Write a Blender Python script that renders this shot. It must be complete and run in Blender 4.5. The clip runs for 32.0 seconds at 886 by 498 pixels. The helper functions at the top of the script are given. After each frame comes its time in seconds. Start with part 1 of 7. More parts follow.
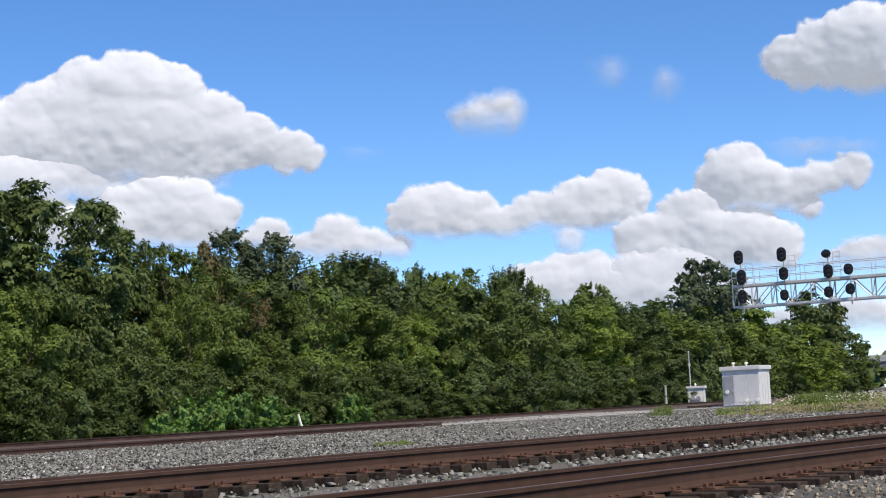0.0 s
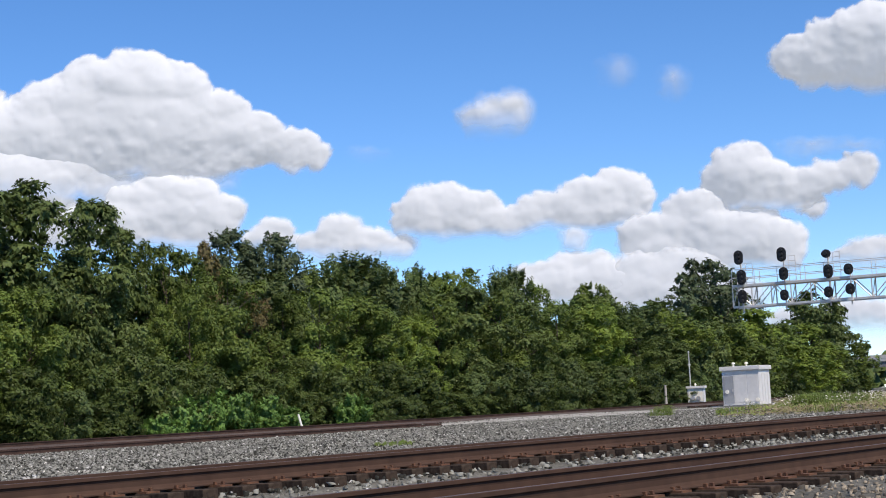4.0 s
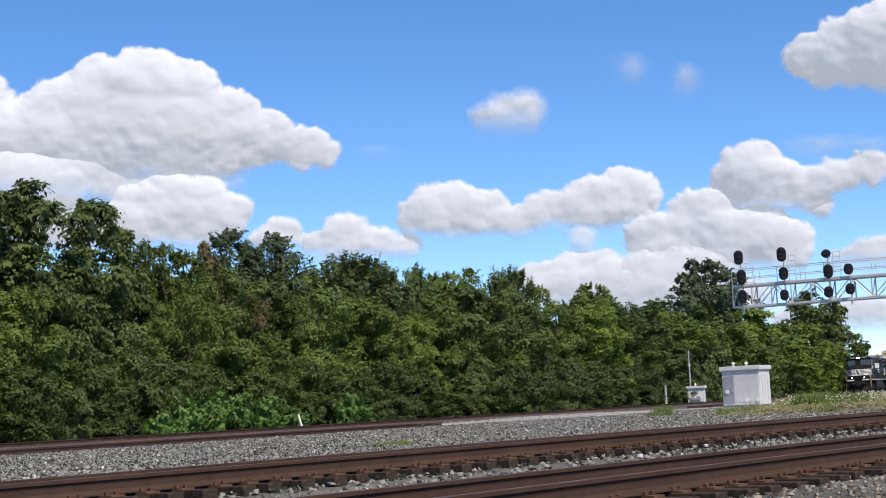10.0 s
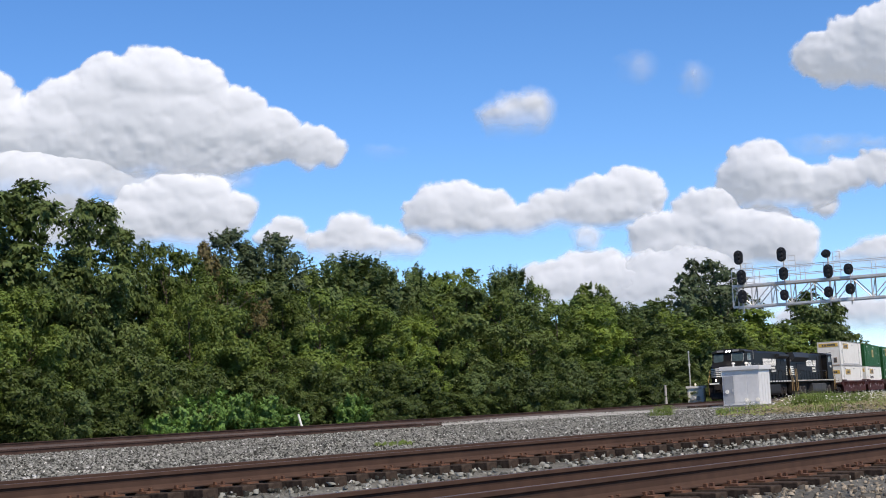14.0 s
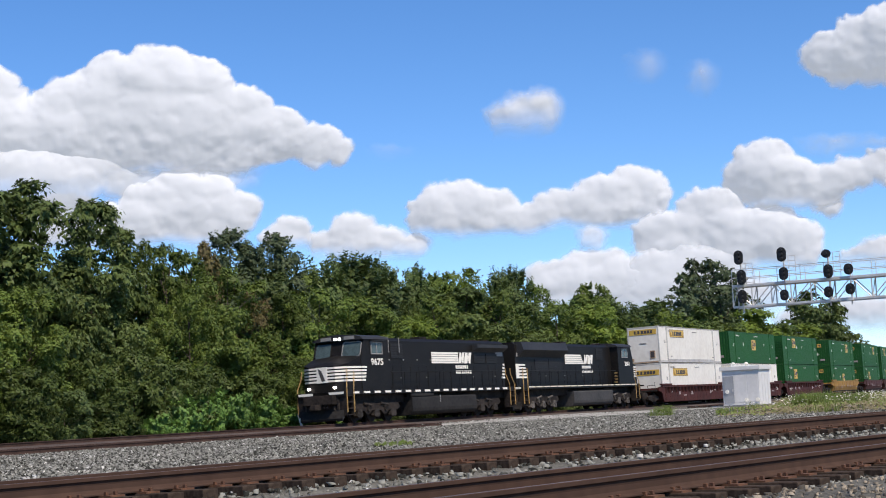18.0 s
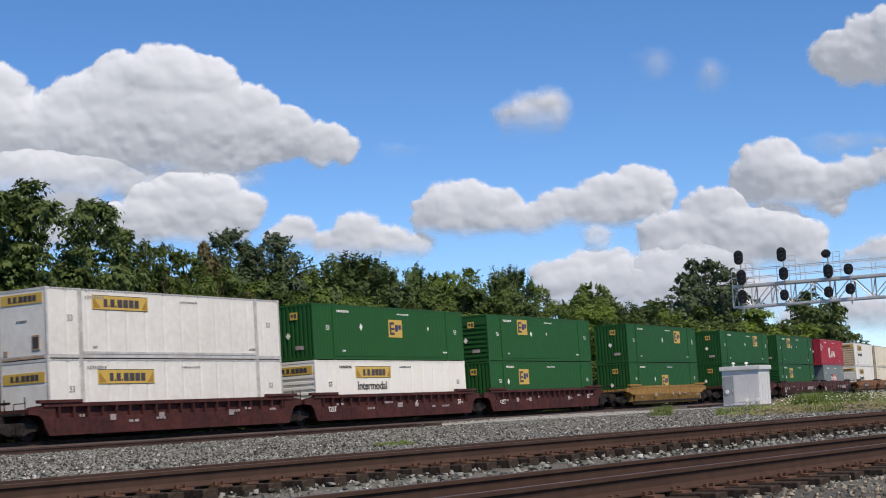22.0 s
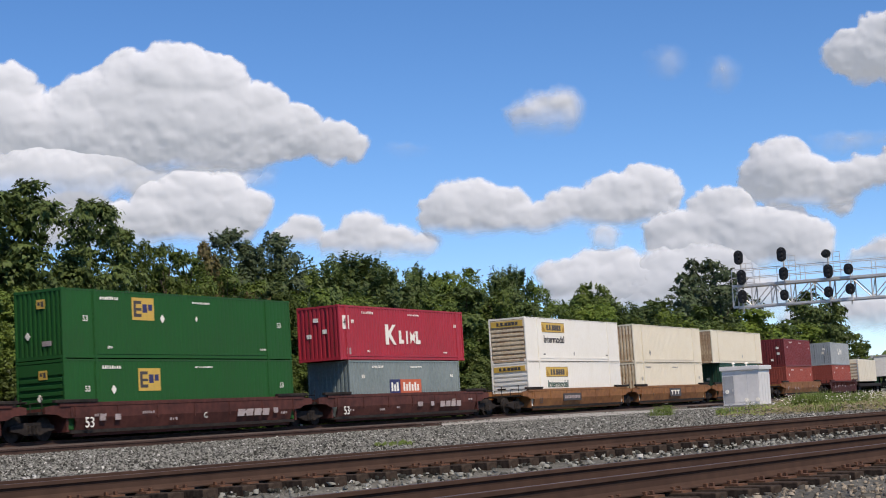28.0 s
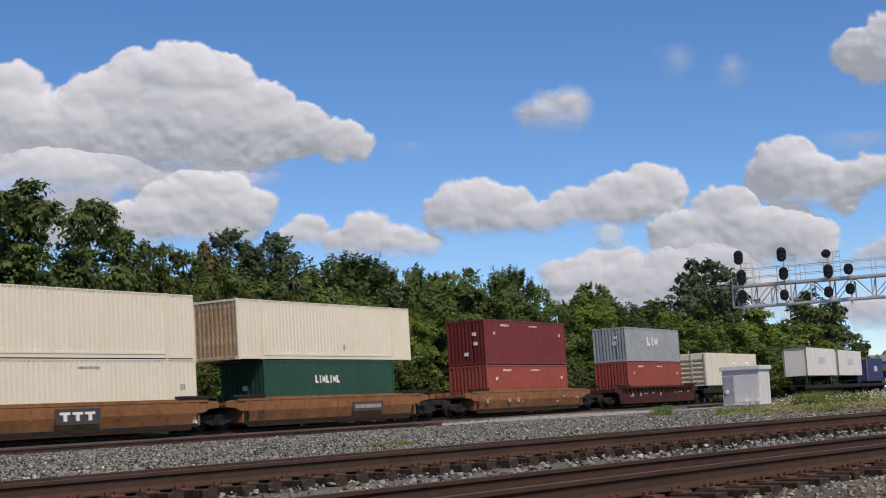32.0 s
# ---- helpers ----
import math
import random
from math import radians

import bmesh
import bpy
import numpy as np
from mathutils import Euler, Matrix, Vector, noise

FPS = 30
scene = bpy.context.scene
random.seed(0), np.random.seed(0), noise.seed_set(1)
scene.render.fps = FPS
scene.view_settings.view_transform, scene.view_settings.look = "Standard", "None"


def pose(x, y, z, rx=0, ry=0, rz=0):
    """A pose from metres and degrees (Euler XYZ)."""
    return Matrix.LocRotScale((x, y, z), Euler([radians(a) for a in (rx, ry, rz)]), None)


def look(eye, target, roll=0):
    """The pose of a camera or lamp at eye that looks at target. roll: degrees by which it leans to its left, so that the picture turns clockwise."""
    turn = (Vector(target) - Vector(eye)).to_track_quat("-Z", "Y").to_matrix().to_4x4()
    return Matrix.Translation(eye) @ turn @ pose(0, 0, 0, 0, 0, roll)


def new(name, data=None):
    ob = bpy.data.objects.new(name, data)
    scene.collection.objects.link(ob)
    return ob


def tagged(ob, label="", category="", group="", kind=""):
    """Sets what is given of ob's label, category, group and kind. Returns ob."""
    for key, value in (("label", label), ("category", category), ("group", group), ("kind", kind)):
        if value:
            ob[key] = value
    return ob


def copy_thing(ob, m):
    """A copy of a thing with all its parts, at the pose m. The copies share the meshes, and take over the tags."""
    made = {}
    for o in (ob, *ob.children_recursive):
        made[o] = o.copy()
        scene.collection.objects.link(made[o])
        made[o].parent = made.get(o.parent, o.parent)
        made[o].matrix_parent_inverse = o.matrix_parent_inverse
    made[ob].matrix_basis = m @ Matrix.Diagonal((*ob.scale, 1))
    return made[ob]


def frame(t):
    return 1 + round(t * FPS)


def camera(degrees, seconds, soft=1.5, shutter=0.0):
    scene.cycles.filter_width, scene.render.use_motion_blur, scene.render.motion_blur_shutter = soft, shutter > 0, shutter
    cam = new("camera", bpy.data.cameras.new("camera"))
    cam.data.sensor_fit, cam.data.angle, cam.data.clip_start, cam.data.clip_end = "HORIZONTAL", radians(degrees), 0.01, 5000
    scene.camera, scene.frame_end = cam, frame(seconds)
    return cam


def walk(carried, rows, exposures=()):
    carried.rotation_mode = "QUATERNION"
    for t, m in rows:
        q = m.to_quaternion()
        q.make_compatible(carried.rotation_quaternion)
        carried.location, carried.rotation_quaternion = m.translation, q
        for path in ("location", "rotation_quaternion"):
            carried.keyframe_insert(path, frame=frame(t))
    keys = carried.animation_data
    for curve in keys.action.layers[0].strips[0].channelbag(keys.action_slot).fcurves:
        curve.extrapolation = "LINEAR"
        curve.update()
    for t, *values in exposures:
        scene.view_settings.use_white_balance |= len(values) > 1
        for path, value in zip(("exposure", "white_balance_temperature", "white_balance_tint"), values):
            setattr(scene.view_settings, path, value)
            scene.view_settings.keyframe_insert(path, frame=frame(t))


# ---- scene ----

# ---------- camera: a still tripod, low beside the tracks, leaning a little ----------
EYE = Vector((0.0, 0.0, 0.545))
PITCH, ROLL = 5.781, -2.786
cam = camera(31.503, 32.0, soft=1.0, shutter=0.15)
AIM = look(EYE, EYE + Vector((0, math.cos(radians(PITCH)), math.sin(radians(PITCH)))), ROLL)
walk(cam, [(0.0, AIM), (32.0, AIM)], [(0.0, -0.05, 6500, 15), (18.0, -0.04, 6500, 15), (19.0, -0.06, 6500, 15), (21.0, -0.23, 6550, 15), (22.4, -0.31, 6600, 15), (24.5, -0.17, 6550, 15), (28.0, -0.24, 6700, 16), (31.0, -0.50, 6770, 17), (32.0, -0.47, 6780, 17)])

# ---------- daylight ----------
SUN_AZ, SUN_EL = 146.0, 53.0          # degrees clockwise from +y, and above the horizon
world = bpy.data.worlds.new("sky")
scene.world = world
world.use_nodes = True
wn = world.node_tree.nodes
sky = wn.new("ShaderNodeTexSky")
sky.sky_type, sky.sun_disc = "NISHITA", False
sky.sun_elevation, sky.sun_rotation = radians(SUN_EL), radians(SUN_AZ)
sky.air_density, sky.dust_density, sky.ozone_density = 0.7, 0.0, 5.0
wn["Background"].inputs["Strength"].default_value = 0.11
tone = wn.new("ShaderNodeHueSaturation")
tone.inputs["Saturation"].default_value, tone.inputs["Value"].default_value = 1.165, 1.58
world.node_tree.links.new(sky.outputs[0], tone.inputs["Color"])
world.node_tree.links.new(tone.outputs[0], wn["Background"].inputs["Color"])
sun = new("sun", bpy.data.lights.new("sun", "SUN"))
sun.data.energy, sun.data.angle, sun.data.color = 4.7, radians(0.5), (1.0, 0.91, 0.76)
sun_dir = Vector((math.sin(radians(SUN_AZ)) * math.cos(radians(SUN_EL)), math.cos(radians(SUN_AZ)) * math.cos(radians(SUN_EL)), math.sin(radians(SUN_EL))))
sun.matrix_world = look(sun_dir * 100, (0, 0, 0))
scene.view_settings.exposure = 0.0


# ---------- materials ----------
def material(name, color, color2=None, rough=0.7, metal=0.0, scale=3.0, bump=0.0, fine=40.0, contrast=0.5, island=0.0, spec=0.4):
    """Principled surface with two scales of variation and an optional fine relief."""
    m = bpy.data.materials.new(name)
    m.use_nodes = True
    nt = m.node_tree
    b = nt.nodes["Principled BSDF"]
    b.inputs["Roughness"].default_value, b.inputs["Metallic"].default_value = rough, metal
    b.inputs["Specular IOR Level"].default_value = spec
    color2 = color2 or tuple(c * 0.7 for c in color)
    tc = nt.nodes.new("ShaderNodeTexCoord")
    n1, n2 = nt.nodes.new("ShaderNodeTexNoise"), nt.nodes.new("ShaderNodeTexNoise")
    n1.inputs["Scale"].default_value, n1.inputs["Detail"].default_value = scale, 5.0
    n2.inputs["Scale"].default_value, n2.inputs["Detail"].default_value = fine, 3.0
    add = nt.nodes.new("ShaderNodeMath")
    add.operation = "ADD"
    half = nt.nodes.new("ShaderNodeMath")
    half.operation = "MULTIPLY"
    half.inputs[1].default_value = 0.5
    ramp = nt.nodes.new("ShaderNodeMapRange")
    ramp.inputs["From Min"].default_value, ramp.inputs["From Max"].default_value = 0.5 - contrast / 2 * 0.5, 0.5 + contrast / 2 * 0.5
    mix = nt.nodes.new("ShaderNodeMix")
    mix.data_type = "RGBA"
    mix.inputs["A"].default_value, mix.inputs["B"].default_value = (*color, 1), (*color2, 1)
    L = nt.links.new
    for n in (n1, n2):
        L(tc.outputs["Object"], n.inputs["Vector"])
    L(n1.outputs[0], add.inputs[0])
    L(n2.outputs[0], add.inputs[1])
    L(add.outputs[0], half.inputs[0])
    value = half.outputs[0]
    if island:
        geo = nt.nodes.new("ShaderNodeNewGeometry")
        off = nt.nodes.new("ShaderNodeMath")
        off.operation = "MULTIPLY_ADD"
        off.inputs[1].default_value = island
        L(geo.outputs["Random Per Island"], off.inputs[0])
        sub = nt.nodes.new("ShaderNodeMath")
        sub.operation = "SUBTRACT"
        sub.inputs[1].default_value = island / 2
        L(value, sub.inputs[0])
        L(sub.outputs[0], off.inputs[2])
        value = off.outputs[0]
    L(value, ramp.inputs["Value"])
    L(ramp.outputs[0], mix.inputs["Factor"])
    L(mix.outputs["Result"], b.inputs["Base Color"])
    if bump:
        bp = nt.nodes.new("ShaderNodeBump")
        bp.inputs["Strength"].default_value, bp.inputs["Distance"].default_value = 0.6, bump
        L(n2.outputs[0], bp.inputs["Height"])
        L(bp.outputs[0], b.inputs["Normal"])
    return m


def glow(name, color, strength):
    m = bpy.data.materials.new(name)
    m.use_nodes = True
    b = m.node_tree.nodes["Principled BSDF"]
    b.inputs["Base Color"].default_value = (*color, 1)
    b.inputs["Emission Color"].default_value, b.inputs["Emission Strength"].default_value = (*color, 1), strength
    return m


M = dict(
    soil=material("soil", (0.14, 0.13, 0.10), (0.09, 0.10, 0.05), 0.95, scale=0.4, fine=9, bump=0.03),
    ballast=material("ballast", (0.195, 0.186, 0.155), (0.055, 0.052, 0.044), 0.95, scale=0.6, fine=24, bump=0.05, contrast=0.6, spec=0.1),
    stone=material("stone", (0.275, 0.272, 0.234), (0.032, 0.032, 0.026), 0.9, scale=0.35, fine=25, island=0.9, contrast=0.75, spec=0.12),
    rustdirt=material("rusty_dirt", (0.13, 0.092, 0.07), (0.055, 0.04, 0.032), 0.95, scale=0.6, fine=14, island=0.6, contrast=0.7, bump=0.03),
    palestone=material("pale_stone", (0.62, 0.60, 0.55), (0.42, 0.40, 0.36), 0.85, scale=0.5, fine=25, island=0.5),
    drystone=material("dry_stone", (0.31, 0.26, 0.19), (0.07, 0.06, 0.045), 0.9, scale=0.5, fine=25, island=0.9, contrast=0.7),
    dust=material("dust", (0.46, 0.435, 0.38), (0.26, 0.245, 0.205), 0.95, scale=0.8, fine=12, bump=0.02),
    rail=material("rusty_rail", (0.10, 0.059, 0.041), (0.042, 0.026, 0.020), 0.9, 0.0, scale=0.8, fine=5, contrast=1.3, spec=0.08),
    oldrail=material("old_brown_rail", (0.085, 0.052, 0.04), (0.04, 0.026, 0.021), 0.9, scale=2, fine=30, spec=0.08),
    railtop=material("worn_rail_top", (0.14, 0.115, 0.115), (0.08, 0.062, 0.058), 0.7, 0.0, spec=0.15, scale=3, fine=30),
    tie=material("creosoted_wood", (0.036, 0.025, 0.019), (0.085, 0.062, 0.045), 0.95, scale=2, fine=22, bump=0.01, spec=0.08),
    plate=material("rusty_plate", (0.19, 0.088, 0.045), (0.085, 0.042, 0.026), 0.85, 0.1, scale=6, fine=40),
    black=material("black_paint", (0.008, 0.0073, 0.007), (0.017, 0.0155, 0.014), 0.5, scale=0.8, fine=8, contrast=0.8, spec=0.13),
    underframe=material("sooty_shaded_steel", (0.016, 0.014, 0.013), (0.045, 0.036, 0.03), 0.8, 0.0, scale=1.5, fine=8, spec=0.12),
    white=material("white_paint", (0.90, 0.86, 0.76), (0.82, 0.77, 0.65), 0.5, scale=0.7, fine=9, contrast=0.8),
    cream=material("cream_paint", (0.84, 0.76, 0.59), (0.75, 0.66, 0.48), 0.55, scale=0.7, fine=9, contrast=0.8),
    green=material("green_paint", (0.018, 0.105, 0.024), (0.024, 0.085, 0.024), 0.55, scale=0.6, fine=8, contrast=0.8, spec=0.15),
    dgreen=material("dark_green_paint", (0.024, 0.085, 0.05), (0.018, 0.06, 0.036), 0.5, scale=0.6, fine=8),
    red=material("red_paint", (0.42, 0.028, 0.045), (0.33, 0.03, 0.04), 0.5, scale=0.6, fine=8),
    maroon=material("maroon_paint", (0.21, 0.03, 0.028), (0.15, 0.025, 0.022), 0.5, scale=0.6, fine=8),
    brick=material("orange_red_paint", (0.36, 0.075, 0.045), (0.26, 0.06, 0.04), 0.55, scale=0.6, fine=8),
    grey=material("grey_paint", (0.225, 0.265, 0.25), (0.17, 0.205, 0.195), 0.5, scale=0.6, fine=8),
    brown=material("brown_car_paint", (0.115, 0.04, 0.03), (0.06, 0.023, 0.018), 0.65, scale=0.6, fine=3.5, spec=0.2),
    ochre=material("ochre_car_paint", (0.34, 0.155, 0.05), (0.17, 0.068, 0.026), 0.7, scale=0.55, fine=2.6, contrast=0.7),
    yellow=material("yellow_panel", (0.68, 0.44, 0.075), (0.56, 0.36, 0.08), 0.5),
    ink=material("dark_ink", (0.05, 0.045, 0.05), (0.08, 0.07, 0.06), 0.6),
    rust=material("rust_streaks", (0.30, 0.15, 0.06), (0.55, 0.45, 0.32), 0.8, scale=2.5, fine=12, contrast=0.9),
    glass=material("cab_glass", (0.085, 0.12, 0.115), (0.04, 0.055, 0.055), 0.12, spec=0.35),
    steel=material("galvanised_steel", (0.68, 0.66, 0.62), (0.54, 0.52, 0.49), 0.5, 0.3, scale=2, fine=20),
    shack=material("grey_white_metal", (0.74, 0.725, 0.69), (0.66, 0.645, 0.61), 0.5, scale=0.8, fine=4),
    concrete=material("concrete", (0.48, 0.46, 0.42), (0.36, 0.34, 0.31), 0.9, scale=1, fine=12, bump=0.01),
    signal=material("signal_black", (0.012, 0.012, 0.013), (0.02, 0.02, 0.02), 0.6),
    bark=material("bark", (0.10, 0.075, 0.055), (0.055, 0.04, 0.03), 0.95, scale=4, fine=30, bump=0.02),
    bridge=material("bridge_steel", (0.16, 0.165, 0.17), (0.12, 0.12, 0.125), 0.7, scale=0.5, fine=5),
    deck=material("bridge_deck", (0.40, 0.40, 0.40), (0.33, 0.33, 0.33), 0.8, scale=0.5, fine=5),
)


def leaf_material(name, c1, c2):
    m = material(name, c1, c2, 0.5, scale=0.5, fine=1.6, island=0.16, contrast=0.9, spec=0.2)
    nt = m.node_tree
    b = nt.nodes["Principled BSDF"]
    tr = nt.nodes.new("ShaderNodeBsdfTranslucent")
    mx = nt.nodes.new("ShaderNodeMixShader")
    mx.inputs[0].default_value = 0.24
    oi = nt.nodes.new("ShaderNodeObjectInfo")
    hs = nt.nodes.new("ShaderNodeHueSaturation")
    rg = nt.nodes.new("ShaderNodeMapRange")
    rg.inputs["To Min"].default_value, rg.inputs["To Max"].default_value = 0.72, 1.22
    nt.links.new(oi.outputs["Random"], rg.inputs["Value"])
    nt.links.new(rg.outputs[0], hs.inputs["Value"])
    nt.links.new(b.inputs["Base Color"].links[0].from_socket, hs.inputs["Color"])
    nt.links.new(hs.outputs[0], b.inputs["Base Color"])
    nt.links.new(hs.outputs[0], tr.inputs["Color"])
    nt.links.new(b.outputs[0], mx.inputs[1])
    nt.links.new(tr.outputs[0], mx.inputs[2])
    nt.links.new(mx.outputs[0], nt.nodes["Material Output"].inputs["Surface"])
    return m


LEAF = dict(
    mid=leaf_material("leaf_mid", (0.158, 0.212, 0.042), (0.072, 0.107, 0.024)),
    light=leaf_material("leaf_light", (0.188, 0.255, 0.048), (0.085, 0.128, 0.027)),
    dark=leaf_material("leaf_dark", (0.138, 0.188, 0.055), (0.07, 0.10, 0.032)),
    yellow=leaf_material("leaf_yellow", (0.235, 0.31, 0.05), (0.12, 0.175, 0.03)),
    bright=leaf_material("leaf_bright", (0.155, 0.265, 0.058), (0.088, 0.165, 0.036)),
    brownish=leaf_material("leaf_brownish", (0.17, 0.16, 0.05), (0.13, 0.085, 0.045)),
    plume=leaf_material("leaf_plume", (0.15, 0.20, 0.055), (0.076, 0.108, 0.033)),
    shrub=leaf_material("leaf_shrub", (0.108, 0.145, 0.034), (0.046, 0.07, 0.018)),
    dusky=leaf_material("leaf_dusky", (0.115, 0.15, 0.07), (0.065, 0.088, 0.042)),
    grass=leaf_material("grass_blade", (0.26, 0.30, 0.08), (0.12, 0.16, 0.04)),
    straw=leaf_material("straw_blade", (0.42, 0.36, 0.20), (0.20, 0.17, 0.08)),
)


# ---------- mesh tools ----------
def mesh_of(name, bm, mats):
    me = bpy.data.meshes.new(name)
    bm.to_mesh(me)
    bm.free()
    for m in (mats if isinstance(mats, (list, tuple)) else [mats]):
        me.materials.append(m)
    return me


def part(name, bm, material, parent, label=""):
    ob = new(name, mesh_of(name, bm, material))
    ob.parent = parent
    return tagged(ob, label)


def box(bm, x0, x1, y0, y1, z0, z1, bevel=0.0, mi=0):
    r = bmesh.ops.create_cube(bm, size=1.0, matrix=Matrix.Translation(((x0 + x1) / 2, (y0 + y1) / 2, (z0 + z1) / 2)) @ Matrix.Diagonal((abs(x1 - x0), abs(y1 - y0), abs(z1 - z0), 1)))
    fs = {f for v in r["verts"] for f in v.link_faces}
    for f in fs:
        f.material_index = mi
    if bevel:
        es = {e for v in r["verts"] for e in v.link_edges}
        for f in bmesh.ops.bevel(bm, geom=list(es), offset=bevel, segments=2, affect="EDGES", profile=0.6)["faces"]:
            f.material_index = mi
    return bm


def boxes(*args, bevel=0.0):
    bm = bmesh.new()
    for a in args:
        box(bm, *a, bevel=bevel)
    return bm


def rod(bm, a, b, r=0.03, n=8, r2=None, mi=0):
    a, b = Vector(a), Vector(b)
    d = b - a
    m = Matrix.Translation((a + b) / 2) @ d.to_track_quat("Z", "Y").to_matrix().to_4x4()
    res = bmesh.ops.create_cone(bm, cap_ends=True, segments=n, radius1=r, radius2=r if r2 is None else r2, depth=d.length, matrix=m)
    for f in {f for v in res["verts"] for f in v.link_faces}:
        f.material_index = mi
    return bm


def prism(bm, profile, axis, a, b, mi=0):
    """A profile [(u, v)] swept from a to b along axis 'x' (u=y, v=z) or 'y' (u=x, v=z)."""
    def at(u, v, w):
        return (w, u, v) if axis == "x" else (u, w, v)
    p = [bm.verts.new(at(u, v, a)) for u, v in profile]
    q = [bm.verts.new(at(u, v, b)) for u, v in profile]
    n = len(p)
    fs = [bm.faces.new((p[i], p[(i + 1) % n], q[(i + 1) % n], q[i])) for i in range(n)]
    fs += [bm.faces.new(p[::-1]), bm.faces.new(q)]
    for f in fs:
        f.material_index = mi
    bmesh.ops.recalc_face_normals(bm, faces=fs)
    return bm


def thing(name, m, label, category, group="", kind=""):
    ob = new(name)
    ob.matrix_basis = m
    return tagged(ob, label, category, group, kind)


# ---------- the lines of the tracks ----------
TX0, TY0, TH0, TK0, TK1 = -12.448, 71.510, radians(61.1215), 0.00040787, 0.000004668
S_STRAIGHT = 215.0
CANT = radians(0.85)


def main_line(s):
    """Centre and heading of the train's line, s metres along it away from the viewer."""
    e = min(s, S_STRAIGHT)
    u = np.linspace(0, e, 61)
    a = TH0 + TK0 * u + TK1 * u * u / 2
    w = np.ones(61)
    w[1:-1:2], w[2:-1:2] = 4, 2
    w *= e / 180
    x, y, h = TX0 + float((w * np.cos(a)).sum()), TY0 + float((w * np.sin(a)).sum()), float(a[-1])
    if s > e:
        x, y = x + math.cos(h) * (s - e), y + math.sin(h) * (s - e)
    return x, y, h


def beside(s, d, z=0.0):
    """A point d metres from the train's line on the viewer's side."""
    x, y, h = main_line(s)
    return Vector((x + d * math.sin(h), y - d * math.cos(h), z))


NEAR_PHI, NEAR_K = radians(37.31), 0.002246


def near_line(k, s):
    y0 = (22.033, 12.888)[k]
    x = math.sin(NEAR_PHI) * s + NEAR_K * s * s / 2 * math.cos(NEAR_PHI)
    y = y0 + math.cos(NEAR_PHI) * s - NEAR_K * s * s / 2 * math.sin(NEAR_PHI)
    return x, y, math.pi / 2 - (NEAR_PHI + NEAR_K * s)


NEAR_Z = (0.012, -0.095)          # rail tops of the two near tracks


# ---------- ground ----------
def sheet(name, mat, rows, label, category, z_noise=0.0, kind="structure"):
    """A strip of ground from rows of points."""
    me = bpy.data.meshes.new(name)
    n = len(rows[0])
    vs = [v for r in rows for v in r]
    fs = [(i * n + j, i * n + j + 1, (i + 1) * n + j + 1, (i + 1) * n + j) for i in range(len(rows) - 1) for j in range(n - 1)]
    me.from_pydata([(v[0], v[1], v[2] + z_noise * noise.noise(Vector((v[0] * 0.9, v[1] * 0.9, 0)))) for v in vs], [], fs)
    me.materials.append(mat)
    return tagged(new(name, me), label, category, "", kind)


G = 4600.0
sheet("ground", M["soil"], [[(x, y, -0.55) for x in (-G, -300, 0, 300, G)] for y in (-G, -300, 0, 300, G)], "flat earth with sparse grass round the railway", "ground")


def bed(name, line, s0, s1, step, z, width, label):
    """A raised bed of crushed stone under a track."""
    rows = []
    s = s0
    while s <= s1:
        x, y, h = line(s)
        rows.append([(x + d * math.sin(h), y - d * math.cos(h), zz) for d, zz in ((-width - 1.2, -0.6), (-width, z), (-0.9, z + 0.02), (0.9, z + 0.02), (width, z), (width + 1.2, -0.6))])
        s += step
    return sheet(name, M["ballast"], rows, label, "railway ballast", 0.03)


bed("ballast_main", main_line, -80, 420, 4, -0.17, 2.0, "grey crushed stone bed under the far track").data.materials[0] = M["rustdirt"]
bed("ballast_middle", lambda s: near_line(0, s), -30, 200, 3, NEAR_Z[0] - 0.30, 1.5, "grey crushed stone bed under the middle track")
bed("ballast_near", lambda s: near_line(1, s), -30, 120, 3, NEAR_Z[1] - 0.30, 1.5, "grey crushed stone bed under the near track")
# the wide gravel strip between the middle track and the far line, with a dip where the side track lies
NA, NB_ = near_line(0, 0), near_line(0, 20)
NUX, NUY = (NB_[0] - NA[0]) / 20, (NB_[1] - NA[1]) / 20


def past_middle(x, y):
    """Metres beyond the middle track, on its far side."""
    t = (x - NA[0]) * NUX + (y - NA[1]) * NUY
    return -(x - NA[0]) * NUY + (y - NA[1]) * NUX + NEAR_K / 2 * t * t


def yard_z(d):
    return -0.26 - 0.13 * np.exp(-((d - 6.3) / 2.1) ** 2)


rows = []
for i in range(121):
    r = []
    for j in range(62):
        q = beside(-60 + i * 2.5, 1.9 + j * 0.9)
        drop = min(1.0, max(0.0, (2.6 - past_middle(q.x, q.y)) / 1.2))
        q.z = float(yard_z(1.9 + j * 0.9)) - 0.6 * drop
        r.append(q)
    rows.append(r)
sheet("gravel_yard", M["ballast"], rows, "wide grey gravel strip between the tracks", "gravel", 0.03)
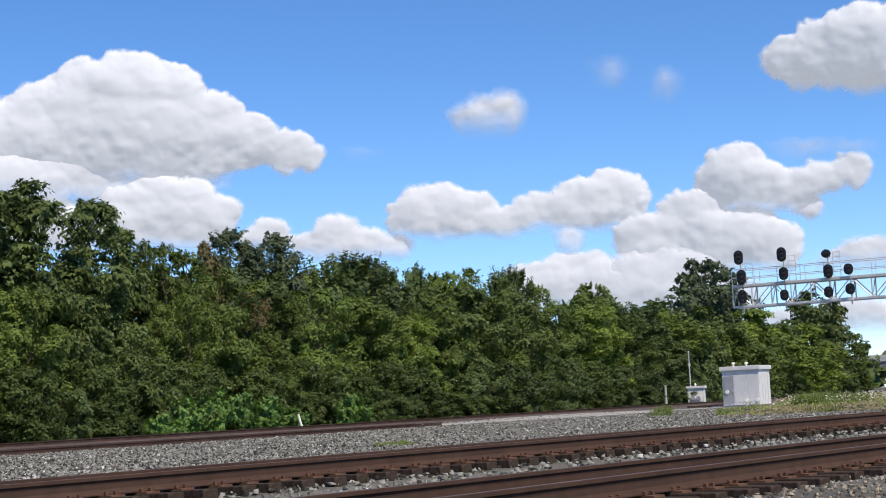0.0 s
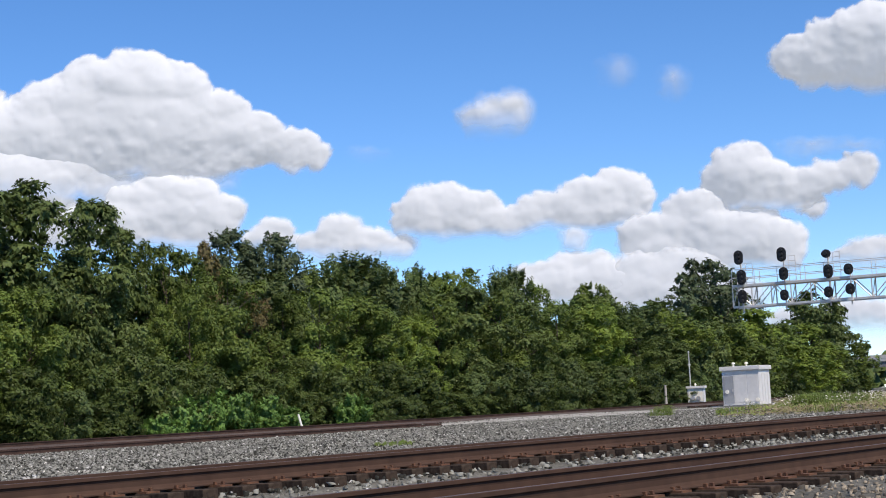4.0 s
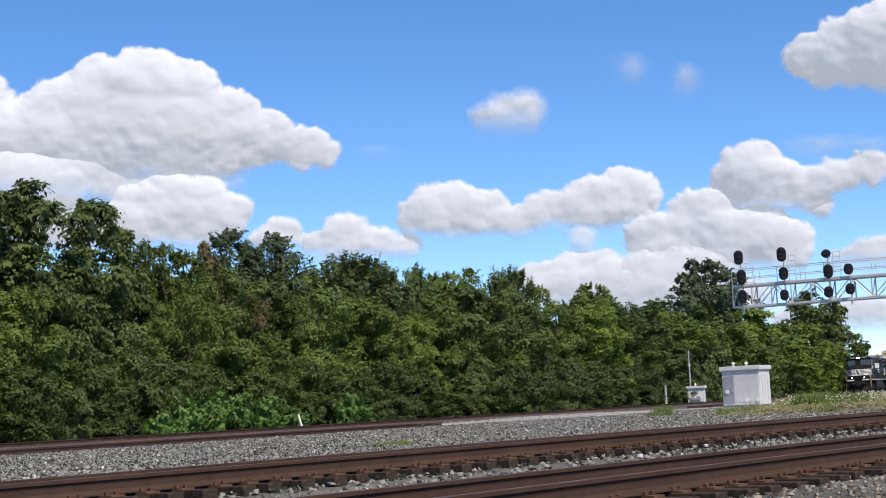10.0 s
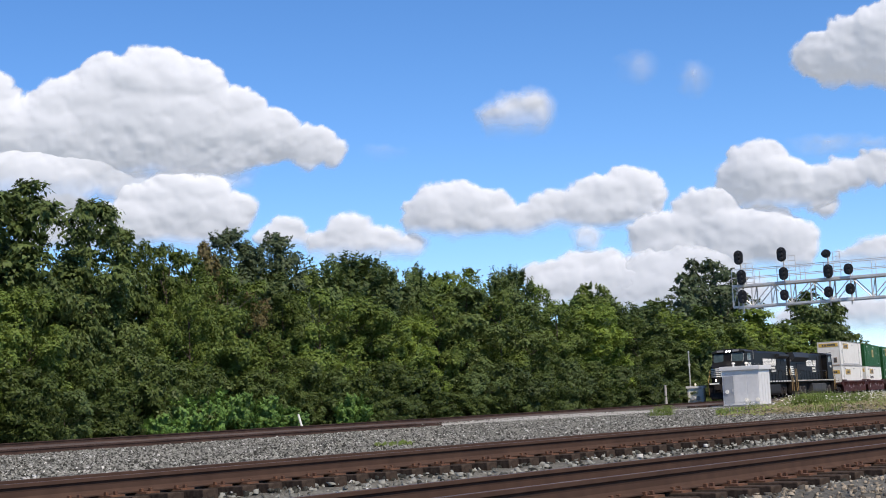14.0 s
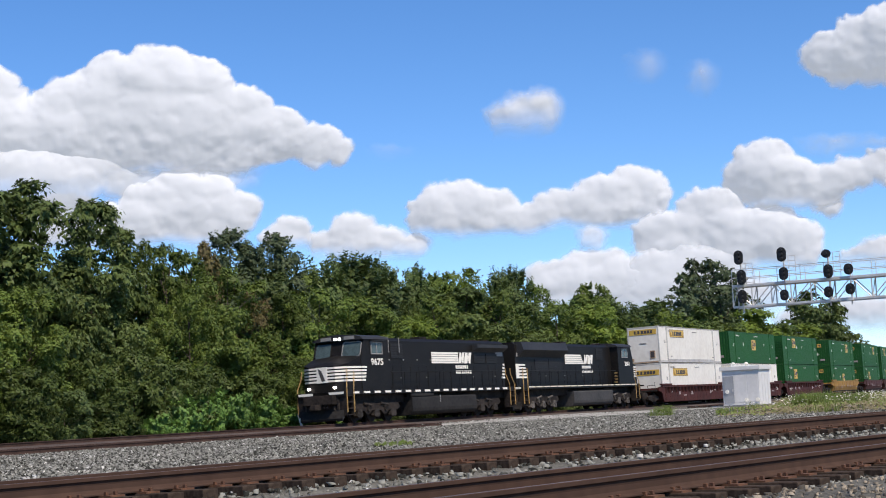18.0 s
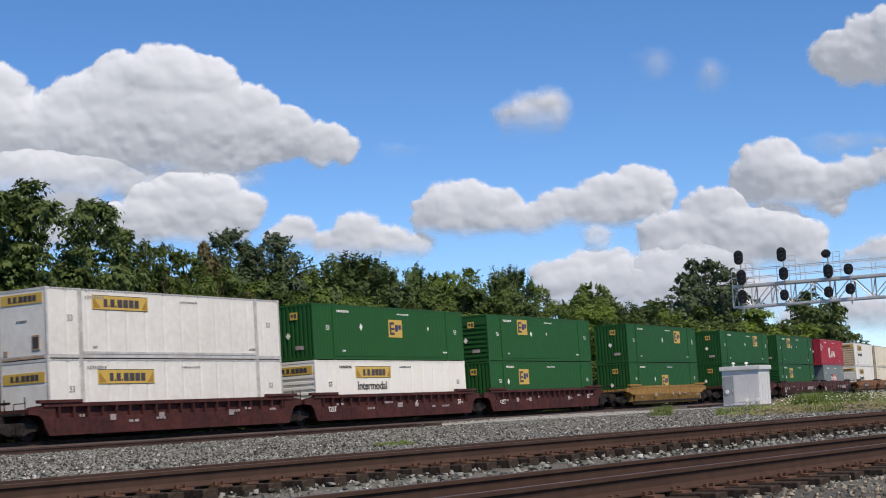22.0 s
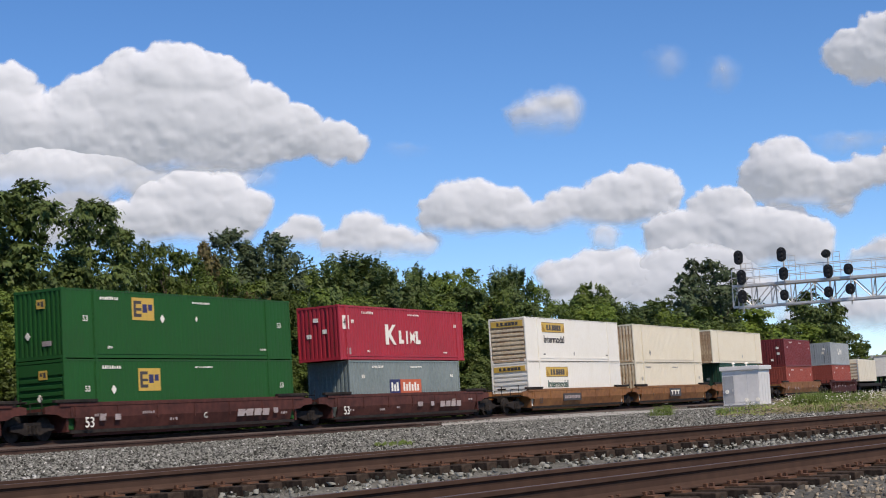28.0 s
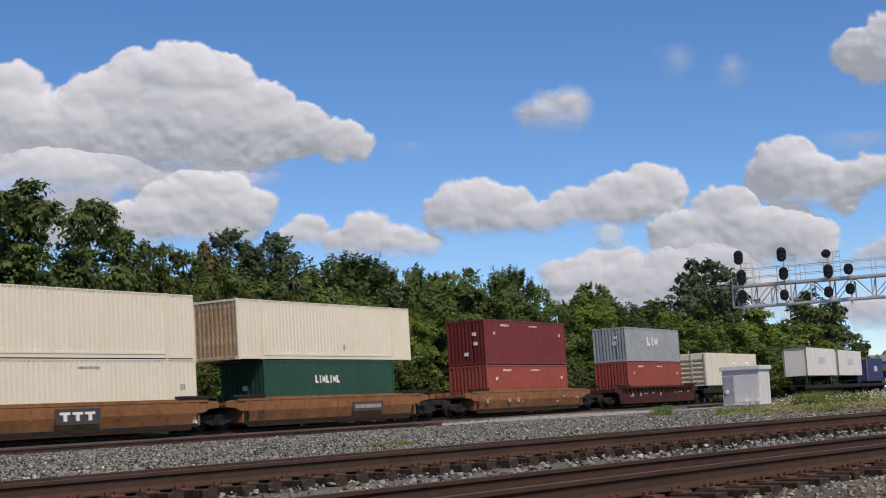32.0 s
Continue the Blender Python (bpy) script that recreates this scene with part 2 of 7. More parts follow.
# the dusty crossing that buries part of the side track
rows = []
for i in range(41):
    s = 5 + i * 1.2
    k = math.sin(math.pi * i / 40) ** 1.2
    rows.append([beside(s, d, zz) for d, zz in ((2.2, -0.33), (3.2, -0.38 + 0.12 * k), (4.8, -0.42 + 0.24 * k), (6.2, -0.43 + 0.26 * k), (7.6, -0.40 + 0.20 * k), (9.5, -0.36 + 0.145 * k), (11.8, -0.31 + 0.075 * k), (14.0, -0.33 + 0.04 * k))])
sheet("dust_crossing", M["dust"], rows, "pale dusty gravel crossing beside the far track", "gravel", 0.03)


# ---------- rails and ties ----------
RAIL = [(-0.034, 0), (0.034, 0), (0.037, -0.006), (0.037, -0.036), (0.020, -0.050), (0.013, -0.080), (0.014, -0.130), (0.030, -0.158), (0.072, -0.174), (0.072, -0.186), (-0.072, -0.186), (-0.072, -0.174), (-0.030, -0.158), (-0.014, -0.130), (-0.013, -0.080), (-0.020, -0.050), (-0.037, -0.036), (-0.037, -0.006)]


def rail(line, lat, z, s0, s1, step, name, label, mat="rail"):
    vs, fs, mi = [], [], []
    n = len(RAIL)
    k = 0
    s = s0
    while s <= s1 + 0.001:
        x, y, h = line(s)
        for u, v in RAIL:
            d = lat + u
            vs.append((x + d * math.sin(h), y - d * math.cos(h), z + v))
        if k:
            for i in range(n):
                j = (i + 1) % n
                fs.append(((k - 1) * n + i, (k - 1) * n + j, k * n + j, k * n + i))
                mi.append(1 if i == 0 else 0)
        k += 1
        s += step
    me = bpy.data.meshes.new(name)
    me.from_pydata(vs, [], fs)
    me.materials.append(M[mat])
    me.materials.append(M["railtop"])
    me.polygons.foreach_set("material_index", mi)
    return tagged(new(name, me), label, "rail", "rails", "structure")


CANT_N = (0.016, 0.0)
for lat in (0.755, -0.755):          # the half-buried side track
    rail(lambda s: (*beside(s, 6.0)[:2], main_line(s)[2]), lat, -0.15, -70, 14.5, 2.5, "rail", "dull brown rail of a half-buried side track", "oldrail")
    rail(lambda s: (*beside(s, 8.2)[:2], main_line(s)[2]), lat, -0.15, 47.0, 54.5, 1.5, "rail", "dull brown rail of a half-buried side track", "oldrail")
rail(main_line, 0.755, 0.013, -80, 420, 3, "rail", "rusty steel rail of the far track", "oldrail")
rail(main_line, -0.755, -0.013, -80, 420, 3, "rail", "rusty steel rail of the far track", "oldrail")
for k, s1 in ((0, 200), (1, 120)):
    for lat in (0.755, -0.755):
        rail(lambda s: near_line(k, s), lat, NEAR_Z[k] + lat * CANT_N[k], -26, s1, 2, "rail", "brown rusted steel rail with a worn bright top")

tie_mesh = mesh_of("timber", box(bmesh.new(), -0.11, 0.11, -1.3, 1.3, -0.16, 0.0, 0.012), M["tie"])


def plate_mesh():
    """A rusty tie plate with two spike heads, seen beside each rail's foot."""
    bm = box(bmesh.new(), -0.095, 0.095, -0.20, 0.20, 0.0, 0.02)
    for x in (-0.06, 0.06):
        for y in (-0.095, 0.095):
            box(bm, x - 0.016, x + 0.016, y - 0.02, y + 0.02, 0.02, 0.055, 0.004)
    return mesh_of("tie_plate", bm, M["plate"])


PLATE = plate_mesh()


def ties(line, s0, s1, z, cant, group):
    s = s0
    rnd = random.Random(7)
    while s < s1:
        x, y, h = line(s)
        ob = thing("railway_tie", Matrix.Translation((x, y, z - 0.205)) @ Euler((-cant, 0, h + rnd.uniform(-.02, .02))).to_matrix().to_4x4() @ Matrix.Translation((rnd.uniform(-.02, .02), rnd.uniform(-.05, .05), rnd.uniform(-.006, 0))), "weathered dark timber railway tie set in ballast", "railway tie", group)
        t = new("timber", tie_mesh)
        t.parent = ob
        for lat in (-0.755, 0.755):
            q = new("tie_plate", PLATE)
            q.parent, q.location = ob, (0, lat, 0)
        s += 0.5


ties(lambda s: near_line(0, s), -16.93, 52, NEAR_Z[0], CANT_N[0], "ties of the middle track")
ties(lambda s: near_line(1, s), -12.35, 34, NEAR_Z[1], CANT_N[1], "ties of the near track")


def joined_ties(line, s0, s1, z, name, label):
    bm = bmesh.new()
    s = s0
    while s < s1:
        x, y, h = line(s)
        bmesh.ops.create_cube(bm, size=1.0, matrix=Matrix.Translation((x, y, z)) @ Euler((0, 0, h)).to_matrix().to_4x4() @ Matrix.Diagonal((0.22, 2.6, 0.16, 1)))
        s += 0.55
    tagged(new(name, mesh_of(name, bm, M["tie"])), label, "railway ties", "", "stuff")


joined_ties(main_line, -50, 130, -0.25, "far_ties", "dark timber ties of the far track")
joined_ties(lambda s: (*beside(s, 6.0)[:2], main_line(s)[2]), -45, 14, -0.42, "side_ties", "dark timber ties of the half-buried side track")


# ---------- trees ----------
def unit(v):
    return v / np.linalg.norm(v, axis=1)[:, None]


def crown_mesh(name, seed, n, rx, rz, leaf, boughs, mat, habit, clump):
    """Boughs round the crown's centre carry clumps of leaves and leafy shoots.
    habit: 'round' domed clumps, 'plume' hanging compound leaves, 'shoot' upright feathery tips, 'tier' level sprays."""
    rnd = np.random.RandomState(seed)
    up = np.array([0, 0, 1.0])
    zz = rnd.uniform(-1, 1, boughs)
    turn, far = rnd.uniform(0, 2 * math.pi, boughs), rnd.uniform(0.05, 1.0, boughs) ** 0.5
    girth = (1 - np.abs(zz) ** 3) ** 0.45 * (1.0 - dict(round=0.15, plume=0.38, shoot=0.1, tier=0.35)[habit] * np.clip(zz, 0, 1))
    c = np.stack([np.cos(turn) * far * girth, np.sin(turn) * far * girth, zz], 1)
    out = unit(c + rnd.normal(size=c.shape) * 0.15)
    c[:, :2] *= rnd.uniform(0.75, 1.12, (boughs, 1))
    c *= np.array([rx, rx, rz])
    size = rnd.uniform(0.20, 0.36, boughs) * rx
    pick = size ** 2 / (size ** 2).sum()
    hang = dict(round=0.0, plume=1.5, shoot=0.1, tier=0.3)[habit]
    share_of = dict(round=0.16, plume=0.50, shoot=0.74, tier=0.42)[habit]
    # clumps: a cap of leaves each, lit on its outer side and open below
    per = 36
    nc = int(n * (1 - share_of)) // per
    w = rnd.choice(boughs, nc, p=pick)
    way = unit(rnd.normal(size=(nc, 3)) * 0.8 + out[w] * 0.8 + up * 0.35)
    cc = c[w] + way * (size[w] * rnd.uniform(0.55, 1.12, nc))[:, None] * np.array([1, 1, 0.85])
    axis = unit(way * 0.8 + up * 0.45 + rnd.normal(size=(nc, 3)) * 0.25)
    rc = 1.35 * clump * rnd.uniform(0.6, 1.3, nc)
    i = np.repeat(np.arange(nc), per)
    dirn = unit(axis[i] + rnd.normal(size=(nc * per, 3)) * 0.62)
    pos1 = cc[i] + (dirn * rnd.uniform(0.7, 1.1, (nc * per, 1)) - axis[i] * 0.45) * rc[i][:, None]
    face1 = dirn * 0.9 + rnd.normal(size=dirn.shape) * 0.20 + up * 0.15
    along1 = dirn - axis[i] * 0.7 - up * hang + rnd.normal(size=dirn.shape) * 0.35
    # shoots: leaves in two ranks on a stem
    ps = 16
    ns = max(1, int(n * share_of) // ps)
    w2 = rnd.choice(boughs, ns, p=pick)
    lift = dict(round=0.7, plume=0.45, shoot=1.15, tier=0.12)[habit]
    go = unit(rnd.normal(size=(ns, 3)) * np.array([0.5, 0.5, 0.30]) * (0.7 if habit == "shoot" else 1.1) + out[w2] * np.array([0.6, 0.6, 0.45]) + up * lift)
    reach = rnd.uniform(0.6, 1.25, ns) * dict(round=0.6, plume=0.85, shoot=1.7, tier=0.8)[habit] * (rx / 3.0) ** 0.5
    base = c[w2] + go * (size[w2] * rnd.uniform(0.35, 1.0, ns))[:, None]
    q = np.tile(np.linspace(0.1, 1.0, ps), ns)
    j = np.repeat(np.arange(ns), ps)
    side = unit(np.cross(go, up) + rnd.normal(size=(ns, 3)) * 0.4)
    rank = np.tile(np.where(np.arange(ps) % 2, 1.0, -1.0), ns)[:, None]
    pos2 = base[j] + go[j] * (q * reach[j])[:, None]
    pos2[:, 2] -= hang * 0.38 * q ** 2 * reach[j]
    along2 = go[j] * 0.55 + side[j] * rank * (1.0 - 0.6 * q)[:, None] - up * hang * 0.8 + rnd.normal(size=pos2.shape) * 0.2
    pos2 += side[j] * rank * leaf * 0.25 + rnd.normal(0, 0.02, pos2.shape)
    face2 = np.cross(go[j], side[j]) * 0.6 + up * 0.5 + out[w2][j] * 0.35 + rnd.normal(size=pos2.shape) * 0.25
    # a few leaves inside the boughs
    n3 = n // 14
    w3 = rnd.choice(boughs, n3, p=pick)
    pos3 = c[w3] * rnd.uniform(0.4, 1.0, (n3, 1)) + rnd.normal(size=(n3, 3)) * size[w3][:, None] * 0.45
    face3, along3 = rnd.normal(size=(n3, 3)) + up * 0.6, rnd.normal(size=(n3, 3)) - up * hang
    pos, face, u = np.concatenate([pos1, pos2, pos3]), unit(np.concatenate([face1, face2, face3])), np.concatenate([along1, along2, along3])
    # the crown fills its height and half width
    lo, hi = np.percentile(pos[:, 2], 0.3), np.percentile(pos[:, 2], 99.9)
    k = rx / np.percentile(np.hypot(pos[:, 0], pos[:, 1]), 97)
    pos *= np.array([k, k, 2 * rz / (hi - lo)])
    c = c * np.array([k, k, 2 * rz / (hi - lo)])
    shift = rz - hi * 2 * rz / (hi - lo)
    pos[:, 2] += shift
    c[:, 2] += shift
    n = len(pos)
    u = unit(u - face * (u * face).sum(1)[:, None])
    wd = np.cross(u, face)
    ln = rnd.uniform(0.65, 1.25, (n, 1)) * leaf
    vs = np.stack([pos + wd * ln * 0.42, pos + u * ln, pos - wd * ln * 0.42 - u * ln * 0.15], 1).reshape(-1, 3)
    me = bpy.data.meshes.new(name)
    me.vertices.add(3 * n)
    me.vertices.foreach_set("co", vs.ravel())
    me.loops.add(3 * n)
    me.loops.foreach_set("vertex_index", np.arange(3 * n))
    me.polygons.add(n)
    me.polygons.foreach_set("loop_start", np.arange(n) * 3)
    me.update(calc_edges=True)
    me.materials.append(mat)
    return me, c


def tree_proto(name, seed, height, spread, mat, n, leaf, boughs, low, label, habit, clump):
    """A tree of the given height at the origin: trunk with limbs, and a crown."""
    t = thing(name, Matrix.Identity(4), label, "tree" if name.endswith("tree") else "bush", "tree belt behind the far track")
    rz = height * (1 - low) / 2
    zc = height - rz
    me, c = crown_mesh("crown", seed, n, spread, rz, leaf, boughs, mat, habit, clump)
    cr = new("crown", me)
    cr.parent = t
    cr.location = (0, 0, zc)
    bm = bmesh.new()
    r0 = 0.013 * height
    top = (0.1, 0.1, zc + rz * 0.5)
    rod(bm, (0, 0, -0.3), (0.05, 0.05, zc * 0.6), r0, 8, r0 * 0.75)
    rod(bm, (0.05, 0.05, zc * 0.6), top, r0 * 0.75, 8, r0 * 0.2)
    for q in c[:: max(1, len(c) // 16)]:
        z = min(max(zc * 0.35, zc + q[2] - 0.6 * math.hypot(q[0], q[1]) - 0.5), zc + rz * 0.4)
        rod(bm, (0.05, 0.05, z), (q[0], q[1], q[2] + zc), r0 * 0.35, 5, r0 * 0.08)
    part("trunk", bm, M["bark"], t)
    return t


KINDS = (
    ("tree", 10, 2.6, "mid", "tall leafy tree with dense mid-green foliage", 19000, 0.165, 46, 0.10, "round", 0.42),
    ("tree", 10, 2.2, "plume", "tall green tree with hanging plumes of leaves", 20000, 0.165, 44, 0.10, "plume", 0.40),
    ("tree", 10, 2.6, "light", "broad tree with yellow-green sunlit foliage", 19000, 0.165, 50, 0.08, "round", 0.40),
    ("tree", 10, 1.8, "mid", "slender open tree with sparse leaves against the sky", 6500, 0.17, 34, 0.12, "round", 0.36),
    ("tree", 10, 1.8, "brownish", "thin tree with browning sparse leaves", 6000, 0.18, 32, 0.15, "round", 0.34),
    ("bush", 4, 2.2, "shrub", "dense mid-green bush at the foot of the trees", 9000, 0.145, 34, 0.0, "round", 0.34),
    ("bush", 4, 2.2, "dark", "dense dark green bush at the foot of the trees", 9000, 0.145, 34, 0.0, "round", 0.34),
    ("bush", 3, 2.2, "bright", "bright green leafy sumac bush beside the far track", 5500, 0.27, 26, 0.0, "shoot", 0.30),
    ("tree", 10, 2.2, "dark", "dark green tree with upright feathery branch tips", 13000, 0.21, 44, 0.10, "shoot", 0.38),
    ("tree", 10, 2.6, "yellow", "rounded tree with bright yellowish green leaves", 19000, 0.16, 50, 0.08, "round", 0.38),
    ("tree", 10, 2.0, "dusky", "dusky dark tree with level spreading branch tips", 16000, 0.165, 60, 0.08, "tier", 0.42))
NEAR_PLANTS = [[tree_proto(n, 1 + i + 40 * v, h, r, LEAF[c], count, leaf, boughs, low, label, habit, clump) for v in (0, 1)] for i, (n, h, r, c, label, count, leaf, boughs, low, habit, clump) in enumerate(KINDS)]
FAR_PLANTS = [[tree_proto(n, 21 + i, h, r, LEAF[c], int(count * 0.45), leaf * 1.45, boughs, low, label, habit, clump * 1.15)] for i, (n, h, r, c, label, count, leaf, boughs, low, habit, clump) in enumerate(KINDS)]
PROTO = [p for v in NEAR_PLANTS + FAR_PLANTS for p in v]


def plant(kind, s, d, h, spread=1.0, width=0.0):
    """A copy of a prototype beside the line, d metres behind it, of height h; a width sets the crown's half width in metres."""
    k = h / KINDS[kind][1]
    if width:
        spread = width / (KINDS[kind][2] * k)
    r = random.Random(int(s * 37 + d * 11 + kind))
    proto = r.choice((FAR_PLANTS if s > 95 or d > 13.5 else NEAR_PLANTS)[kind])
    proto.scale = (k * spread, k * spread, k)
    p = beside(s, -d, -0.5)
    copy_thing(proto, Matrix.Translation(p) @ Euler((0, 0, r.uniform(0, 6.28))).to_matrix().to_4x4())


# the belt: metres along the line, metres behind it, height, half width, kind
BACK_ROW = [(-1.0, 11, 12.8, 1.7, 1), (2.1, 12, 13.0, 1.2, 1), (3.2, 11, 13.6, 1.4, 1), (7.2, 11, 13.0, 1.3, 1), (10.3, 12, 11.8, 1.1, 1), (12.1, 12.5, 10.9, 0.8, 3), (12.0, 11.5, 11.2, 0.5, 3), (13.7, 11.5, 11.1, 1.0, 3), (16.4, 12, 10.9, 0.8, 3), (19.0, 12.5, 11.7, 0.7, 4), (22.4, 13, 12.8, 1.6, 10), (24.7, 13, 12.2, 0.9, 10), (27.5, 13, 12.9, 1.5, 10), (31.4, 12, 11.3, 1.2, 8), (34.8, 12, 11.9, 1.9, 8), (37.7, 12, 11.9, 1.4, 8), (41.1, 12.5, 11.4, 0.9, 8), (44.9, 12.5, 11.6, 1.1, 8)]
BACK_MIDDLE = [(47.4, 12, 11.2, 1.5, 2), (52.8, 12, 12.0, 1.8, 9), (58.1, 12, 12.0, 1.2, 8), (61.5, 12, 12.5, 1.3, 8), (62.5, 11, 11.2, 1.5, 2), (68.4, 11, 9.9, 1.8, 2), (98.6, 20, 13.4, 2.1, 0), (104.5, 20, 13.7, 1.7, 0), (102.9, 18, 11.9, 1.4, 8), (89.2, 11, 10.4, 1.9, 8), (106.3, 14, 11.8, 2.1, 1), (92.9, 9, 10.0, 2.8, 9), (109.2, 12, 14.4, 1.9, 10), (117.2, 13, 16.6, 2.1, 10), (128.5, 13, 17.6, 2.5, 10), (137.9, 13, 16.8, 2.3, 10)]
BACK_FAR = [(125.5, 9, 11.0, 2.7, 9), (130.6, 8, 10.3, 2.3, 0), (165.9, 10, 13.7, 2.6, 1), (179.8, 9.5, 16.2, 2.6, 1), (192.6, 9, 15.3, 2.5, 1), (141.8, 8, 9.4, 2.5, 2), (155.3, 7, 10.1, 3.4, 9), (195.8, 7, 10.8, 2.7, 0), (203.4, 6, 8.5, 1.9, 9), (202.2, 5, 6.2, 1.1, 0)]
FRONT_ROW = [(-2.9, 8.5, 7.9, 1.6, 2), (-1.0, 8, 7.7, 1.6, 2), (1.4, 8.5, 5.3, 1.1, 0), (4.2, 9.5, 8.3, 1.4, 1), (7.2, 9.5, 7.9, 1.4, 1), (10.9, 9.5, 7.4, 1.2, 0), (11.9, 8.5, 8.4, 1.4, 2), (15.6, 8.5, 9.6, 2.0, 2), (19.1, 9, 8.5, 1.1, 4), (18.3, 7.5, 5.9, 1.6, 0), (22.7, 9.5, 8.5, 1.5, 0), (25.0, 8.5, 8.8, 2.2, 2), (29.7, 8.5, 8.7, 2.2, 2), (31.8, 8, 7.7, 1.9, 2), (35.7, 7.5, 7.3, 2.1, 9)]
FRONT_FAR = [(41.4, 9, 9.2, 2.2, 0), (45.3, 8.5, 9.8, 2.7, 1), (50.9, 8.5, 10.0, 2.2, 0), (54.9, 8, 9.0, 2.1, 1), (62.3, 8.5, 8.9, 2.4, 0), (68.4, 7.5, 9.3, 2.9, 9), (78.3, 7.5, 8.6, 2.5, 0), (86.7, 8, 8.1, 2.6, 1), (104.1, 9, 10.7, 2.5, 1), (113.1, 9, 9.8, 2.8, 0), (118.8, 7, 7.2, 3.0, 0), (136.0, 6, 6.8, 3.1, 9), (162.6, 6, 7.6, 3.2, 0)]
FOOT_NEAR = [(-3.4, 6, 3.8, 1.8, 5), (-1.7, 5.2, 2.7, 1.6, 6), (1.5, 6, 3.7, 1.8, 5), (4.5, 6.2, 4.7, 2.1, 5), (7.9, 6.3, 4.1, 2.1, 5), (11.4, 6.4, 3.8, 1.8, 5), (14.8, 6.2, 3.7, 1.9, 5), (-4.0, 4.8, 2.4, 1.3, 5), (1.3, 4.8, 2.4, 1.5, 5)]
FOOT_MIDDLE = [(21.1, 7, 4.2, 2.2, 5), (24.7, 6.5, 3.8, 2.1, 5), (29.5, 6.5, 4.2, 2.2, 5), (34.0, 6.3, 3.8, 2.1, 5), (22.8, 5, 2.1, 1.3, 7), (27.8, 5.2, 1.8, 1.6, 6), (33.0, 5.2, 2.3, 1.8, 5), (40.3, 6, 3.4, 2.3, 6), (39.9, 5, 1.8, 1.6, 5), (46.9, 6, 4.2, 2.3, 6), (51.5, 5.6, 3.4, 2.2, 5), (57.5, 6, 4.3, 2.3, 6), (62.5, 5.6, 4.3, 2.3, 5)]
FOOT_FAR = [(67.6, 5.6, 3.8, 2.4, 6), (72.7, 5.4, 3.8, 2.4, 5), (76.8, 5, 3.0, 2.0, 6), (87.7, 6, 4.4, 2.1, 6), (95.4, 6, 4.4, 2.3, 6), (104.0, 6, 4.5, 2.4, 6), (113.4, 5, 3.9, 2.3, 5), (125.5, 4.8, 3.6, 2.3, 5), (142.7, 4.6, 4.0, 2.5, 9), (166.2, 4.4, 4.1, 2.4, 5), (195.8, 4.2, 3.4, 1.4, 0)]
SUMACS = [(3.9, 4.4, 1.4, 0.9, 7), (6.2, 4.6, 2.3, 1.2, 7), (8.4, 4.7, 2.6, 1.3, 7), (10.4, 4.6, 2.3, 1.3, 7), (12.7, 4.6, 2.1, 1.3, 7), (14.8, 4.4, 1.6, 1.2, 7), (4.6, 4.1, 1.1, 0.8, 7), (10.8, 4.2, 1.2, 1.0, 7)]
rt = random.Random(11)
BACK_FILL = [(12.8, 13.2, 9.9, 1.4, 0), (15.2, 13, 10.2, 1.4, 0), (18.2, 13, 10.3, 1.4, 0), (21.0, 12.6, 10.2, 1.4, 0), (25.2, 12.6, 10.6, 1.4, 8), (30.0, 13, 10.4, 1.5, 0), (40.0, 13, 10.3, 1.4, 8), (43.5, 13, 10.4, 1.4, 8)]
for s, d, h, w, kind in BACK_ROW + BACK_MIDDLE + BACK_FAR + BACK_FILL:
    plant(kind, s, d, h, width=w * (2.0 if kind == 1 and s < 20 else 1.5) + 0.25)
for s, d, h, w, kind in FRONT_ROW + FRONT_FAR:
    plant(kind, s, d, h, width=w * 1.18 + 0.1)
for s, d, h, w, kind in FOOT_NEAR + FOOT_MIDDLE + FOOT_FAR + SUMACS:
    plant(kind, s, d, h, width=w * 1.1)
s = -18.0
while s < -4:                         # the belt goes on past the first of these
    plant(rt.choice([0, 1]), s, 11, rt.uniform(11.5, 13), width=2.2)
    plant(rt.choice([5, 2]), s + 1.5, 7, rt.uniform(4, 7.5), width=2.0)
    s += 3.4
s = -12.0
while s < 205:                       # low shrubs that close the foot of the belt
    plant(rt.choice([5, 6, 6]), s, 5.9 + rt.uniform(-0.5, 0.8), rt.uniform(1.6, 2.9), width=rt.uniform(1.3, 1.9))
    plant(6, s + 1.2, 9.5 + rt.uniform(-0.8, 0.8), rt.uniform(3.0, 4.6), width=2.2)
    s += rt.uniform(3.8, 5.2)
SKY_S = [-30, 0, 8, 12, 20, 34, 60, 90, 110, 130, 150, 190, 230]
SKY_H = [11, 12, 11, 10, 10.5, 10.5, 10.5, 10, 12.5, 14, 11, 12, 12]
s = -20.0
while s < 205:                       # the dark wood behind
    plant(rt.choice([1, 8, 0]), s, 15.5 + rt.uniform(-1.5, 2.5), float(np.interp(s - 6, SKY_S, SKY_H)) * rt.uniform(0.84, 0.97), width=rt.uniform(2.6, 3.4))
    plant(6, s + 1.0, 12.5 + rt.uniform(-1, 1), rt.uniform(3.4, 5.2), width=2.6)
    s += rt.uniform(3.2, 4.4)
for p in PROTO:
    for o in list(p.children):
        bpy.data.objects.remove(o)
    bpy.data.objects.remove(p)

